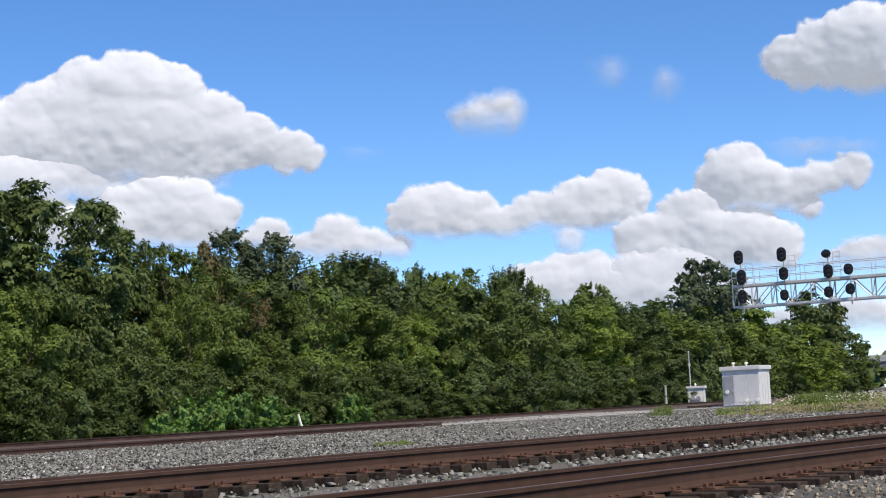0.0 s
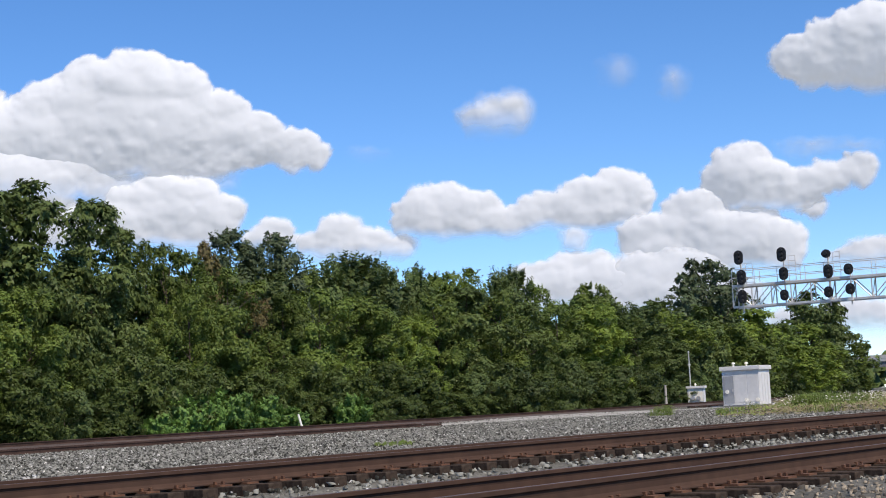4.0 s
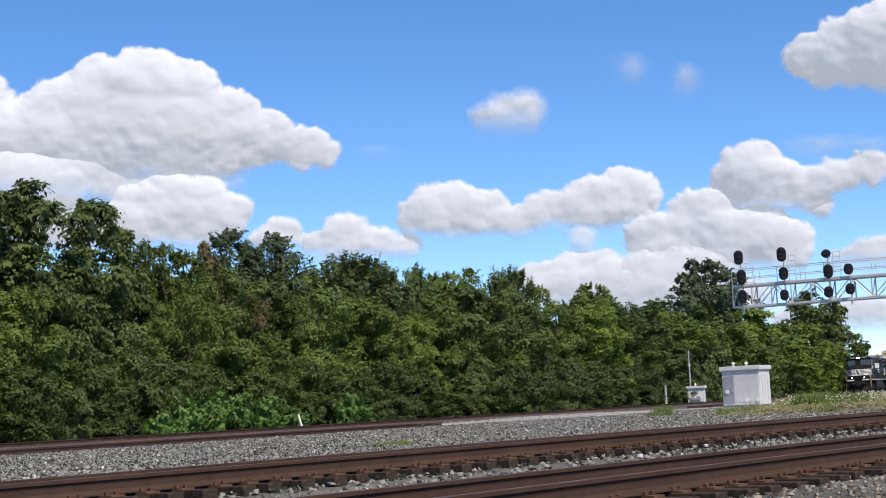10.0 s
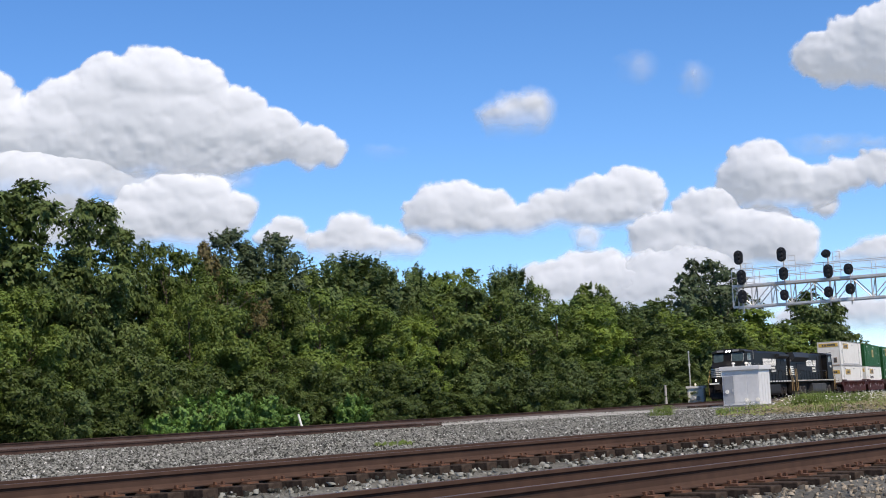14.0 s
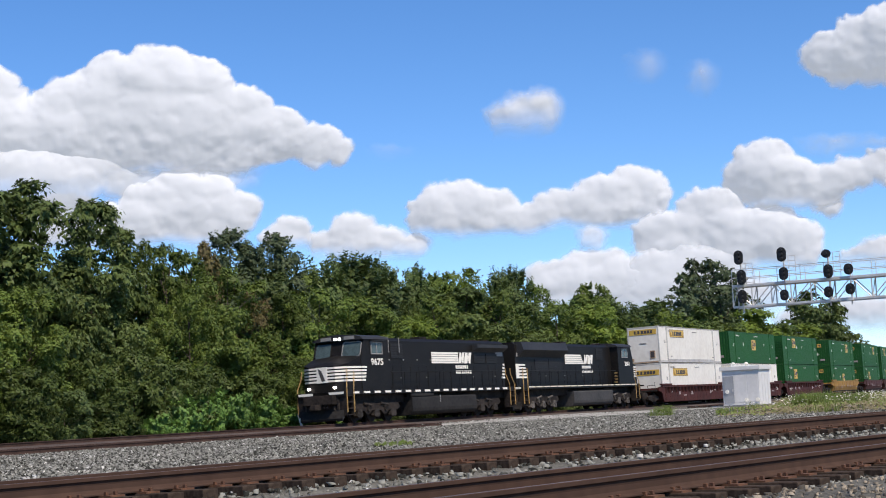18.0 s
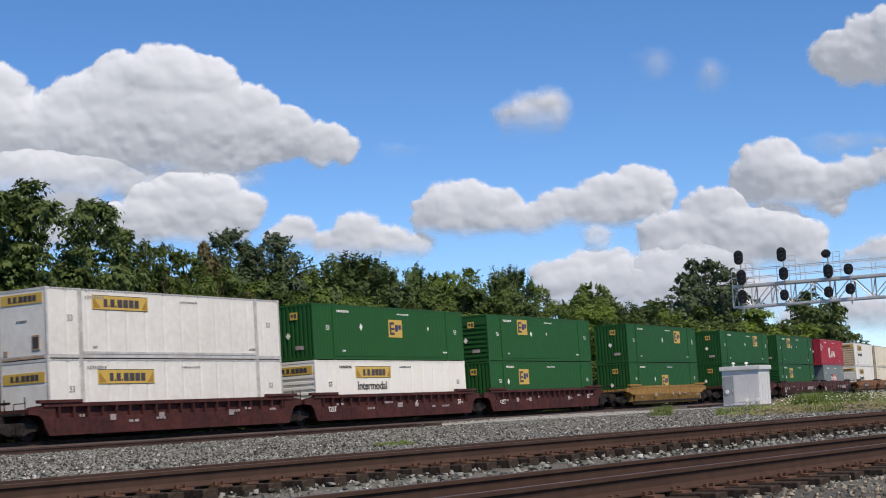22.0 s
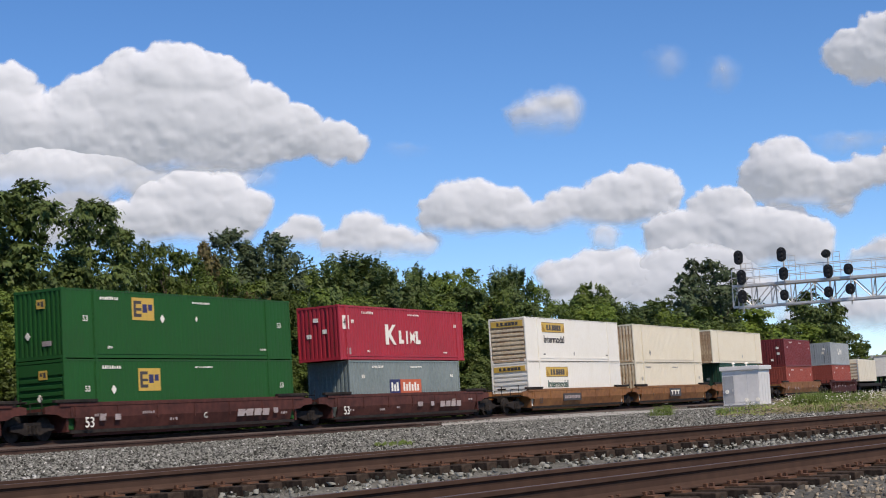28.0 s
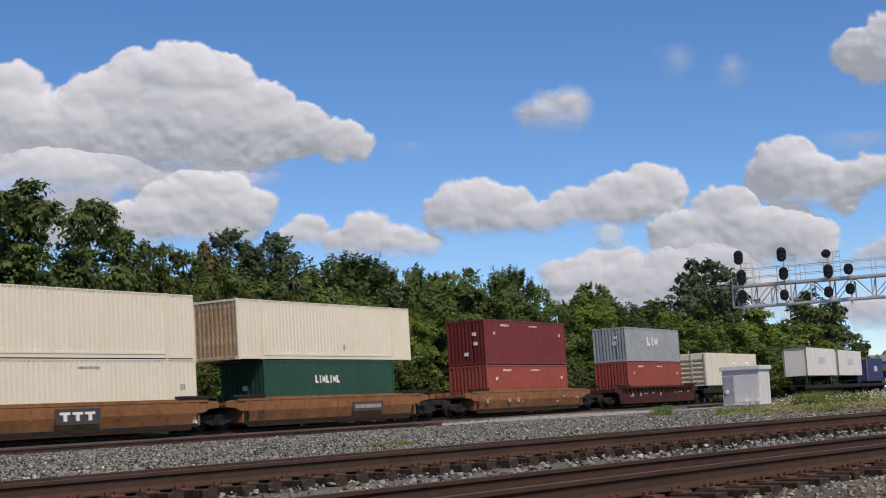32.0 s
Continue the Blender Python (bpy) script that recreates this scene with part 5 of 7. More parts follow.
def marks(seed, mat="white", top=True, bottom=True):
    """Rows of small unreadable markings, square decals, and the length in feet near the ends of the long boxes."""
    def draw(ob, length, z, height):
        rnd = random.Random(seed)
        hx = length / 2
        bm = bmesh.new()
        if top:
            bars(bm, -hx + 2.3, -hx + 3.5, z + height - 0.42, 0.14, 8, YF, rnd)
            bars(bm, hx * 0.05, hx * 0.05 + 1.3, z + height - 0.40, 0.09, 12, YF, rnd)
        if bottom:
            bars(bm, -hx + 2.7, -hx + 3.0, z + 0.42, 0.12, 3, YF, rnd)
            bars(bm, hx - 2.6, hx - 2.1, z + 0.42, 0.10, 4, YF, rnd)
        for x in (-hx + 1.2, hx - 1.15):
            if length > 14 and top:
                lettering("53", 0.24, M[mat], ob, x, YF, z + height - 1.35, "length_mark")
            elif top:
                bars(bm, x, x + 0.35, z + height - 0.95, 0.2, 2, YF, rnd)
        if top or bottom:
            part("markings", bm, M[mat], ob)
        else:
            bm.free()
    return draw


def diamond(x, dz, r=0.2, mat="white"):
    def draw(ob, length, z, height):
        bm = bmesh.new()
        v = [bm.verts.new((x + r * a, YF, z + dz + r * 1.25 * b)) for a, b in ((-1, 0), (0, -1), (1, 0), (0, 1))]
        f = bm.faces.new(v)
        for q in bmesh.ops.extrude_face_region(bm, geom=[f])["geom"]:
            if isinstance(q, bmesh.types.BMVert):
                q.co.y -= 0.006
        part("placard", bm, M[mat], ob)
    return draw


def end_decals(seed, mat="white"):
    """Placards on the leading end: a yellow panel and a white square turned on its corner on long boxes, locking bars on the others."""
    def draw(ob, length, z, height):
        x = -length / 2
        rnd = random.Random(seed)
        if length < 14:
            for y in (-0.95, -0.55, 0.55):
                bm = bmesh.new()
                rod(bm, (x - 0.01, y, z + 0.2), (x - 0.01, y, z + height - 0.2), 0.013, 6)
                part("locking_bar", bm, M["underframe"], ob)
            for i in range(3):
                y, zz = rnd.uniform(-0.9, 0.6), z + rnd.uniform(0.5, height - 0.6)
                part("decal", boxes((x - 0.02, x - 0.004, y, y + 0.28, zz, zz + 0.22)), M[mat], ob)
            return
        panel = part("end_logo_panel", boxes((x - 0.02, x - 0.004, -0.40, 0.05, z + height - 0.80, z + height - 0.42)), M["yellow"], ob)
        part("dark_block", boxes((x - 0.024, x - 0.02, -0.34, -0.20, z + height - 0.72, z + height - 0.50), (x - 0.024, x - 0.02, -0.15, -0.02, z + height - 0.66, z + height - 0.52)), M["ink"], panel)
        y, zz = rnd.uniform(-0.1, 0.6), z + rnd.uniform(1.0, 1.5)
        bm = bmesh.new()
        prism(bm, [(y - 0.15, zz), (y, zz - 0.18), (y + 0.15, zz), (y, zz + 0.18)], "x", x - 0.02, x - 0.004)
        part("placard", bm, M[mat], ob)
        part("decal", boxes((x - 0.02, x - 0.004, -0.7, -0.2, z + 0.55, z + 0.75)), M["pale"], ob)
    return draw


def end_vent(dz=0.35):
    """A dark louvre box and a stain along the foot of the leading end."""
    def draw(ob, length, z, height):
        x = -length / 2
        f = part("vent_frame", boxes((x - 0.02, x + 0.04, -0.92, -0.5, z + dz, z + dz + 0.62), bevel=0.01), M["rust"], ob)
        part("louvre", boxes((x - 0.026, x - 0.02, -0.86, -0.56, z + dz + 0.08, z + dz + 0.55)), M["ink"], f)
        part("hatch", boxes((x - 0.014, x + 0.02, 0.85, 1.05, z + 0.2, z + 0.42)), M["rust"], ob)
        part("foot_stain", boxes((x - 0.008, x + 0.02, -1.15, 1.15, z + 0.03, z + 0.12)), M["rust"], ob)
        part("handle_bar", boxes((x - 0.015, x + 0.02, -0.25, 0.3, z + 1.55, z + 1.60)), M["frame_grey"], ob)
    return draw


def big_letters(x, dz, h, w, n, mat="white"):
    """Big notched block shapes in place of a company name."""
    def draw(ob, length, z, height):
        u = w / n
        a = z + dz
        for i in range(n):
            x0 = x + i * u
            bm = bmesh.new()
            p, q = x0, x0 + u * (0.84 if n > 1 else 1.0)
            m, g = (p + q) / 2, a + h
            if n == 1:
                prism(bm, [(p, a), (p + u * 0.3, a), (p + u * 0.3, a + h * 0.4), (q - u * 0.25, a), (q, a), (m, a + h * 0.55), (q, g), (q - u * 0.3, g), (p + u * 0.3, a + h * 0.65), (p + u * 0.3, g), (p, g)], "y", YF - 0.004, YF)
            elif i % 3 == 0:
                prism(bm, [(p, a), (q, a), (q, a + h * 0.3), (m, a + h * 0.3), (m, g), (p, g)], "y", YF - 0.004, YF)
            elif i % 3 == 1:
                prism(bm, [(m - u * 0.15, a), (m + u * 0.15, a), (m + u * 0.15, g), (m - u * 0.15, g)], "y", YF - 0.004, YF)
            else:
                prism(bm, [(p, a), (m, a + h * 0.35), (q, a), (q, g), (m, a + h * 0.65), (p, g)], "y", YF - 0.004, YF)
            part("name_block", bm, M[mat], ob)
    return draw


def panel_logo(x, dz, w, h, mat, n=3):
    """A small coloured panel with white blocks."""
    def draw(ob, length, z, height):
        p = part("logo_panel", boxes((x, x + w, YF, YF + 0.05, z + dz, z + dz + h)), M[mat], ob)
        bm = bmesh.new()
        for i in range(n):
            x0 = x + w * (0.12 + i * 0.8 / n)
            box(bm, x0, x0 + w * 0.5 / n, YF - 0.004, YF, z + dz + h * 0.2, z + dz + h * (0.8 if i % 2 == 0 else 0.65))
        part("white_block", bm, M["white"], p)
    return draw


def plain_panel(x, dz, w, h, mat):
    """A flat decal."""
    def draw(ob, length, z, height):
        part("decal", boxes((x, x + w, YF + 0.002, YF + 0.05, z + dz, z + dz + h)), M[mat], ob)
    return draw


# ---------- well cars ----------
def well_car(s, mat, style, label, left_end=True, right_end=False, half=9.72, writing=()):
    ob = thing("well_car", Matrix.Identity(4), label, "freight car", "well cars of the train")
    top, low = 1.47, 0.18
    for sg in (-1, 1):
        y0, y1 = sorted((sg * 1.50, sg * 1.40))
        bm = bmesh.new()
        box(bm, -7.95, 7.95, y0, y1, low if style == "ribbed" else 0.84, low + (0.70 if style == "ribbed" else 1.15), 0.01)
        if style == "ribbed":
            ya, yb = sorted((sg * 1.34, sg * 1.30))
            box(bm, -7.95, 7.95, ya, yb, low + 0.1, top - 0.1)
        else:
            prism(bm, [(sg * 1.50, 0.84), (sg * 1.26, 0.10), (sg * 1.16, 0.10), (sg * 1.38, 0.86)], "x", -7.6, 7.6)
        part("side_sill", bm, mat, ob)
        part("top_chord", boxes((-8.6, 8.6, min(y0, y1) - 0.02, max(y0, y1) + 0.02, top - 0.16, top), bevel=0.015), mat, ob)
        n = 19 if style == "ribbed" else 7
        for i in range(n):
            x = -7.7 + i * 15.4 / (n - 1)
            if style == "ribbed":
                part("rib", boxes((x - 0.045, x + 0.045, sg * 1.45 - 0.06, sg * 1.45 + 0.06, low + 0.04, top)), mat, ob)
            else:
                part("rib", boxes((x - 0.035, x + 0.035, sg * 1.50 - 0.025, sg * 1.50 + 0.025, 0.74, top - 0.1)), mat, ob)
        for e in (-1, 1):
            x0, x1 = sorted((e * 6.4, e * 8.9))
            # dark steel on most smooth cars paints in the shade on this chord
            part("raised_chord", boxes((x0, x1, sg * 1.47 - 0.10, sg * 1.47 + 0.10, top, top + 0.13), bevel=0.02), M["underframe"] if style == "smooth" and mat is not M["gold_car"] else mat, ob)
            bm = bmesh.new()
            prism(bm, [(e * 7.9, low), (e * 8.25, low), (e * 8.48, 0.5), (e * 8.6, 0.82), (e * 8.85, 1.0), (e * 9.4, 1.05), (e * 9.4, 1.32), (e * 7.9, top)] if style == "ribbed" else [(e * 7.9, 0.84), (e * 8.35, 0.86), (e * 8.7, 1.0), (e * 9.4, 1.05), (e * 9.4, 1.32), (e * 7.9, top)], "y", sg * 1.42 - 0.05, sg * 1.42 + 0.05)
            part("end_plate", bm, mat, ob)
    part("floor", boxes((-7.9, 7.9, -1.38, 1.38, 0.22, 0.36)), M["underframe"], ob)
    # unseen boxes added below the floor to keep the gap there dark
    part("brake_rigging", boxes((-7.6, 7.6, -0.3, 0.3, 0.09, 0.22), (-5.0, -3.8, -0.8, -0.3, 0.10, 0.22), (3.8, 5.2, 0.3, 0.9, 0.10, 0.22)), M["underframe"], ob)
    for e in (-1, 1):
        x0, x1 = sorted((e * 8.1, e * 9.55))
        part("platform", boxes((x0, x1, -1.25, 1.25, 1.02, 1.14), bevel=0.02), M["underframe"], ob)
        xa, xb = sorted((e * 9.0, e * (half + 0.02)))
        part("drawbar", boxes((xa, xb, -0.22, 0.22, 0.72, 1.02), bevel=0.03), M["underframe"], ob)
        part("bulkhead", boxes((e * 8.05 - 0.06, e * 8.05 + 0.06, -1.38, 1.38, 0.3, 1.3)), mat, ob)
        bm = bmesh.new()
        for y in (-1.1, -0.5, 0.6, 1.1):
            rod(bm, (e * 9.2, y, 1.1), (e * 9.2, y, 1.75 if abs(y) > 1 else 1.5), 0.022, 6)
        rod(bm, (e * 9.2, -1.1, 1.5), (e * 9.2, -0.5, 1.5), 0.02, 6)
        rod(bm, (e * 9.0, 0.2, 1.1), (e * 9.0, 0.2, 1.7), 0.03, 6)
        rod(bm, (e * 9.0, -0.1, 1.55), (e * 8.96, 0.5, 1.55), 0.05, 10)
        part("grab_irons", bm, M["underframe"], ob)
    ends = ([-1] if left_end else []) + ([1] if right_end else [])
    for e in ends:
        c = e * (9.72 if half < 10 else 9.55)
        for dx in (-0.88, 0.88):
            axle(ob, c + dx)
        for sg in (-1, 1):
            bm = bmesh.new()
            prism(bm, [(c - 1.2, 0.42), (c - 0.75, 0.36), (c - 0.42, 0.24), (c + 0.42, 0.24), (c + 0.75, 0.36), (c + 1.2, 0.42), (c + 1.2, 0.62), (c + 0.5, 0.74), (c - 0.5, 0.74), (c - 1.2, 0.62)], "y", sg * 1.02 - 0.08, sg * 1.02 + 0.08)
            part("truck_frame", bm, M["underframe"], ob)
            bm = bmesh.new()
            for k in (-0.2, 0, 0.2):
                rod(bm, (c + k, sg * 1.12, 0.30), (c + k, sg * 1.12, 0.62), 0.075, 8)
            part("springs", bm, M["underframe"], ob)
    for f in writing:
        f(ob)
    return ride(ob, s, 16)


def car_word(text, x, z, h, mat="white", stretch=1.0, shear=0.0, y=-1.535):
    return lambda ob: lettering(text, h, M[mat], ob, x, y, z, stretch=stretch, shear=shear)


def car_marks(seed, y=-1.535):
    def draw(ob):
        rnd = random.Random(seed)
        bm = bmesh.new()
        for x in (-6.6, -3.6, -1.8, 3.4, 4.6, 6.6):
            bars(bm, x, x + rnd.uniform(0.3, 0.9), rnd.uniform(0.55, 0.95), 0.12, rnd.randint(2, 6), y, rnd)
        for i in range(3):
            x = rnd.uniform(-7, 6)
            box(bm, x, x + 0.35, y - 0.004, y, 0.7, 0.95)
        part("markings", bm, M["pale"], ob)
    return draw


def car_blocks(x, z, h, w, n, mat="white", panel=None):
    """Company initials as plain slanted blocks."""
    def draw(ob):
        if panel:
            part("name_panel", boxes((x - 0.25, x + w + 0.2, -1.535, -1.50, z - 0.14, z + h + 0.14)), M[panel], ob)
        bm = bmesh.new()
        u = w / n
        for i in range(n):
            p, q = x + i * u, x + i * u + u * 0.82
            m = (p + q) / 2
            lean = 0.0 if panel else h * 0.25
            prism(bm, [(p, z), (q, z), (q + lean, z + h), (p + lean, z + h)] if n > 3 else [(m - u * 0.14, z), (m + u * 0.14, z), (m + u * 0.14, z + h * 0.7), (q, z + h * 0.7), (q, z + h), (p, z + h), (p, z + h * 0.7), (m - u * 0.14, z + h * 0.7)], "y", -1.542, -1.534)
        part("name_blocks", bm, M[mat], ob)
    return draw


M["amber"] = material("dark_amber_paint", (0.42, 0.24, 0.03), (0.34, 0.19, 0.03), 0.6)
M["navy"] = material("navy_paint", (0.03, 0.035, 0.13), (0.04, 0.04, 0.10), 0.6)
M["pale"] = material("pale_markings", (0.45, 0.38, 0.36), (0.30, 0.24, 0.22), 0.7, scale=3, fine=20)
M["tan_end"] = material("rust_stained_cream", (0.66, 0.52, 0.33), (0.26, 0.12, 0.05), 0.8, scale=1.3, fine=5, contrast=0.7)
M["gold_car"] = material("golden_car_paint", (0.43, 0.25, 0.055), (0.24, 0.12, 0.03), 0.7, scale=0.5, fine=2.6, contrast=0.8)
M["orange"] = material("orange_panel", (0.62, 0.13, 0.05), (0.5, 0.11, 0.05), 0.5)
M["gold"] = material("worn_yellow_rail", (0.50, 0.32, 0.10), (0.32, 0.20, 0.08), 0.6)
M["tank"] = material("grey_black_tank", (0.018, 0.017, 0.016), (0.036, 0.033, 0.03), 0.6, scale=1.0, fine=5, spec=0.12)
M["tank_grey"] = material("dusty_grey_tank", (0.045, 0.044, 0.043), (0.075, 0.07, 0.066), 0.6, scale=0.9, fine=5, spec=0.15)
M["grille"] = material("dark_grille", (0.012, 0.012, 0.012), (0.02, 0.02, 0.02), 0.7)
M["lamp"] = glow("headlight_lens", (1.0, 0.93, 0.82), 16.0)
M["maroon_well"] = material("maroon_brown_car_paint", (0.10, 0.032, 0.026), (0.048, 0.019, 0.016), 0.7, scale=0.8, fine=4, spec=0.15)
M["frame_grey"] = material("weathered_grey_frame", (0.30, 0.29, 0.27), (0.22, 0.21, 0.19), 0.6)
M["edge_grey"] = material("dulled_white_edge", (0.60, 0.58, 0.53), (0.42, 0.39, 0.35), 0.6, scale=0.8, fine=4)
M["pale_grey"] = material("pale_grey_paint", (0.38, 0.40, 0.40), (0.29, 0.31, 0.31), 0.55, scale=0.6, fine=5)
M["blue_grey"] = material("faded_blue_grey_print", (0.50, 0.54, 0.58), (0.60, 0.60, 0.58), 0.6, scale=2.0, fine=6)
M["stained"] = material("stained_cream_paint", (0.80, 0.71, 0.53), (0.50, 0.36, 0.20), 0.6, scale=1.1, fine=4, contrast=0.8)
M["offwhite"] = material("grimy_white_paint", (0.90, 0.86, 0.76), (0.68, 0.63, 0.54), 0.55, scale=0.6, fine=3, contrast=1.0)


# ---------- locomotives ----------
def plank(parent, name, mat, *args, bevel=0.02, label=""):
    return part(name, boxes(*args, bevel=bevel), mat, parent, label)


def locomotive(s, half, cab0, cab1, tank0, tank1, truck, label, modern, back, number):
    """A six-axle road diesel; its front is at -x. cab0..cab1: the cab's stretch; truck: distance of truck centres from the middle."""
    ob = thing("locomotive", Matrix.Identity(4), label, "locomotive", "locomotives of the train")
    K = M["black"]
    deck = 1.66
    plank(ob, "underframe", K, (-half + 0.85, half - 0.45, -1.50, 1.50, deck - 0.20, deck), bevel=0.015)
    plank(ob, "centre_sill", M["underframe"], (-half + 0.5, half - 0.5, -0.9, 0.9, 1.0, deck - 0.18))
    # reflective white dashes along the sill
    n = 17
    for i in range(n):
        x = -half + 1.9 + i * (2 * half - 3.8) / (n - 1)
        for y in (-1.515, 1.505):
            if modern:
                plank(ob, "sill_reflector", M["white"], (x - 0.30, x + 0.30, y, y + 0.01, deck - 0.15, deck - 0.04), bevel=0.0)
            else:
                plank(ob, "sill_reflector", M["cream"], (x - 0.50, x + 0.50, y, y + 0.01, deck - 0.09, deck - 0.02), bevel=0.0)
    # nose
    nose = -half + (1.05 if modern else 0.75)
    if modern:
        plan = [(nose, -0.80, 2.98), (nose + 0.42, -1.36, 3.10), (cab0 + 0.1, -1.50, 3.50), (cab0 + 0.1, 1.50, 3.50), (nose + 0.42, 1.36, 3.10), (nose, 0.80, 2.98)]
    else:
        plan = [(nose, -1.05, 2.92), (nose + 0.15, -1.36, 2.98), (cab0 + 0.1, -1.46, 3.22), (cab0 + 0.1, 1.46, 3.22), (nose + 0.15, 1.36, 2.98), (nose, 1.05, 2.92)]
    bm = bmesh.new()
    lo = [bm.verts.new((x, y, deck)) for x, y, z in plan]
    hi = [bm.verts.new((x, y, z)) for x, y, z in plan]
    mid = [bm.verts.new((plan[2][0], 0, plan[2][2] + 0.1)), bm.verts.new((plan[1][0], 0, plan[1][2] + 0.12)), bm.verts.new((plan[0][0], 0, plan[0][2] + 0.02))]
    for i in range(6):
        bm.faces.new((lo[i], lo[(i + 1) % 6], hi[(i + 1) % 6], hi[i]))
    for f in ((hi[0], hi[1], mid[1], mid[2]), (hi[1], hi[2], mid[0], mid[1]), (hi[5], mid[2], mid[1], hi[4]), (hi[4], mid[1], mid[0], hi[3])):
        bm.faces.new(f)
    bmesh.ops.recalc_face_normals(bm, faces=bm.faces[:])
    part("nose", bm, K, ob)
    # cab with a sloping windscreen and a rounded roof
    bm = bmesh.new()
    prism(bm, [(cab0, deck), (cab0, 3.35), (cab0 + 0.38, 4.42), (cab1, 4.42), (cab1, deck)], "y", -1.52, 1.52)
    part("cab", bm, K, ob)
    bm = bmesh.new()
    prof = [(-1.58, 4.36), (-1.45, 4.50), (-0.9, 4.64), (0, 4.70), (0.9, 4.64), (1.45, 4.50), (1.58, 4.36)]
    prism(bm, prof, "x", cab0 + 0.18, cab1 + 0.12)
    part("cab_roof", bm, M["roofgrey"], ob)
    # windscreens: two large panes, one with a pale gasket, one with a black one
    for y0, y1 in ((-1.44, -0.30), (0.42, 1.40)):
        bm = bmesh.new()
        for (za, zb, grow, off) in ((3.46, 4.26, 0.0, 0.03),):
            def fx(z):
                return cab0 + (z - 3.35) * 0.38 / 1.07 - off
            v = [bm.verts.new((fx(z), y, z)) for y, z in ((y0, za + 0.12), (y0 + 0.1, za), (y1 - 0.1, za), (y1, za + 0.12), (y1, zb - 0.1), (y1 - 0.1, zb), (y0 + 0.1, zb), (y0, zb - 0.1))]
            f = bm.faces.new(v)
            g = bmesh.ops.extrude_face_region(bm, geom=[f])["geom"]
            for q in g:
                if isinstance(q, bmesh.types.BMVert):
                    q.co.x += 0.05
            bmesh.ops.recalc_face_normals(bm, faces=bm.faces[:])
        pane = part("windscreen", bm, M["glass"], ob)
        bm = bmesh.new()
        ring = [(y0, 3.58), (y0 + 0.1, 3.46), (y1 - 0.1, 3.46), (y1, 3.58), (y1, 4.16), (y1 - 0.1, 4.26), (y0 + 0.1, 4.26), (y0, 4.16)]
        for i in range(8):
            (ya, za), (yb, zb) = ring[i], ring[(i + 1) % 8]
            rod(bm, (cab0 + (za - 3.35) * 0.355 - 0.035, ya, za), (cab0 + (zb - 3.35) * 0.355 - 0.035, yb, zb), 0.028, 6)
        # the second pane's gasket is black to paint in the shade that hides it
        part("gasket", bm, M["frame_grey"] if y0 < 0 else K, pane)
    # side windows on both flanks
    wx = cab0 + (cab1 - cab0) * 0.36
    for sg in (-1, 1):
        y = sg * 1.53
        for k, (a, b) in enumerate(((wx + 0.05, wx + 0.52), (wx + 0.60, wx + 1.12))):
            w = plank(ob, "side_window", M["glass"], (a, b, y - 0.02, y + 0.02, 3.62, 4.18), bevel=0.0)
            bm = boxes((a - 0.05, b + 0.05, y - 0.035, y + 0.035, 3.56, 3.62), (a - 0.05, b + 0.05, y - 0.035, y + 0.035, 4.18, 4.24), (a - 0.05, a, y - 0.035, y + 0.035, 3.62, 4.18), (b, b + 0.05, y - 0.035, y + 0.035, 3.62, 4.18))
            part("window_frame", bm, M["frame_grey"], w)
        plank(ob, "sunshade", M["roofgrey"], (wx - 0.1, wx + 1.25, min(y, y + sg * 0.2), max(y, y + sg * 0.2), 4.28, 4.31), bevel=0.0)
    # headlights between the number boards, ditch lights on the pilot
    bm = bmesh.new()
    for y in (-0.13, 0.13):
        rod(bm, (cab0 + 0.16, y, 4.46), (cab0 + 0.30, y, 4.46), 0.075, 14)
    part("headlight", bm, M["lamp"] if modern else M["glass"], ob, "pair of bright headlights")
    plank(ob, "headlight_housing", K, (cab0 + 0.2, cab0 + 0.6, -0.32, 0.32, 4.34, 4.60))
    for sg in (-1, 1):
        y0, y1 = sorted((sg * 0.42, sg * 1.05))
        plank(ob, "number_board", M["frame_grey"], (cab0 + 0.15, cab0 + 0.5, y0, y1, 4.40, 4.58), bevel=0.01)
        if modern:
            bm = bmesh.new()
            rod(bm, (nose - 0.14, sg * 0.80, 1.86), (nose - 0.02, sg * 0.80, 1.86), 0.065, 14)
            part("ditch_light", bm, M["lamp"], ob, "bright ditch light")
    # white stripes round the nose, broken by a pale panel
    fx = plan[0][0] - 0.02
    for i in range(5):
        z = 2.16 + i * 0.17
        path = [(plan[j][0], plan[j][1]) for j in (5, 4, 3)][::-1] + [(plan[j][0], plan[j][1]) for j in (0, 1, 2)]
        path[0], path[-1] = (cab0 + 0.06, path[0][1]), (cab0 + 0.06, path[-1][1])
        for j in range(len(path) - 1):
            (xa, ya), (xb, yb) = path[j], path[j + 1]
            d = Vector((yb - ya, xa - xb, 0)).normalized() * 0.012
            if d.x > 0 and abs(d.x) > abs(d.y) or (abs(ya + yb) > 0.1 and d.y * (ya + yb) < 0):
                d = -d
            bm = bmesh.new()
            v = [bm.verts.new((x + d.x, y + d.y, zz)) for x, y, zz in ((xa, ya, z), (xb, yb, z), (xb, yb, z + 0.10), (xa, ya, z + 0.10))]
            w = [bm.verts.new((x, y, zz)) for x, y, zz in ((xa, ya, z), (xb, yb, z), (xb, yb, z + 0.10), (xa, ya, z + 0.10))]
            bm.faces.new(v)
            for k in range(4):
                bm.faces.new((v[k], w[k], w[(k + 1) % 4], v[(k + 1) % 4]))
            bmesh.ops.recalc_face_normals(bm, faces=bm.faces[:])
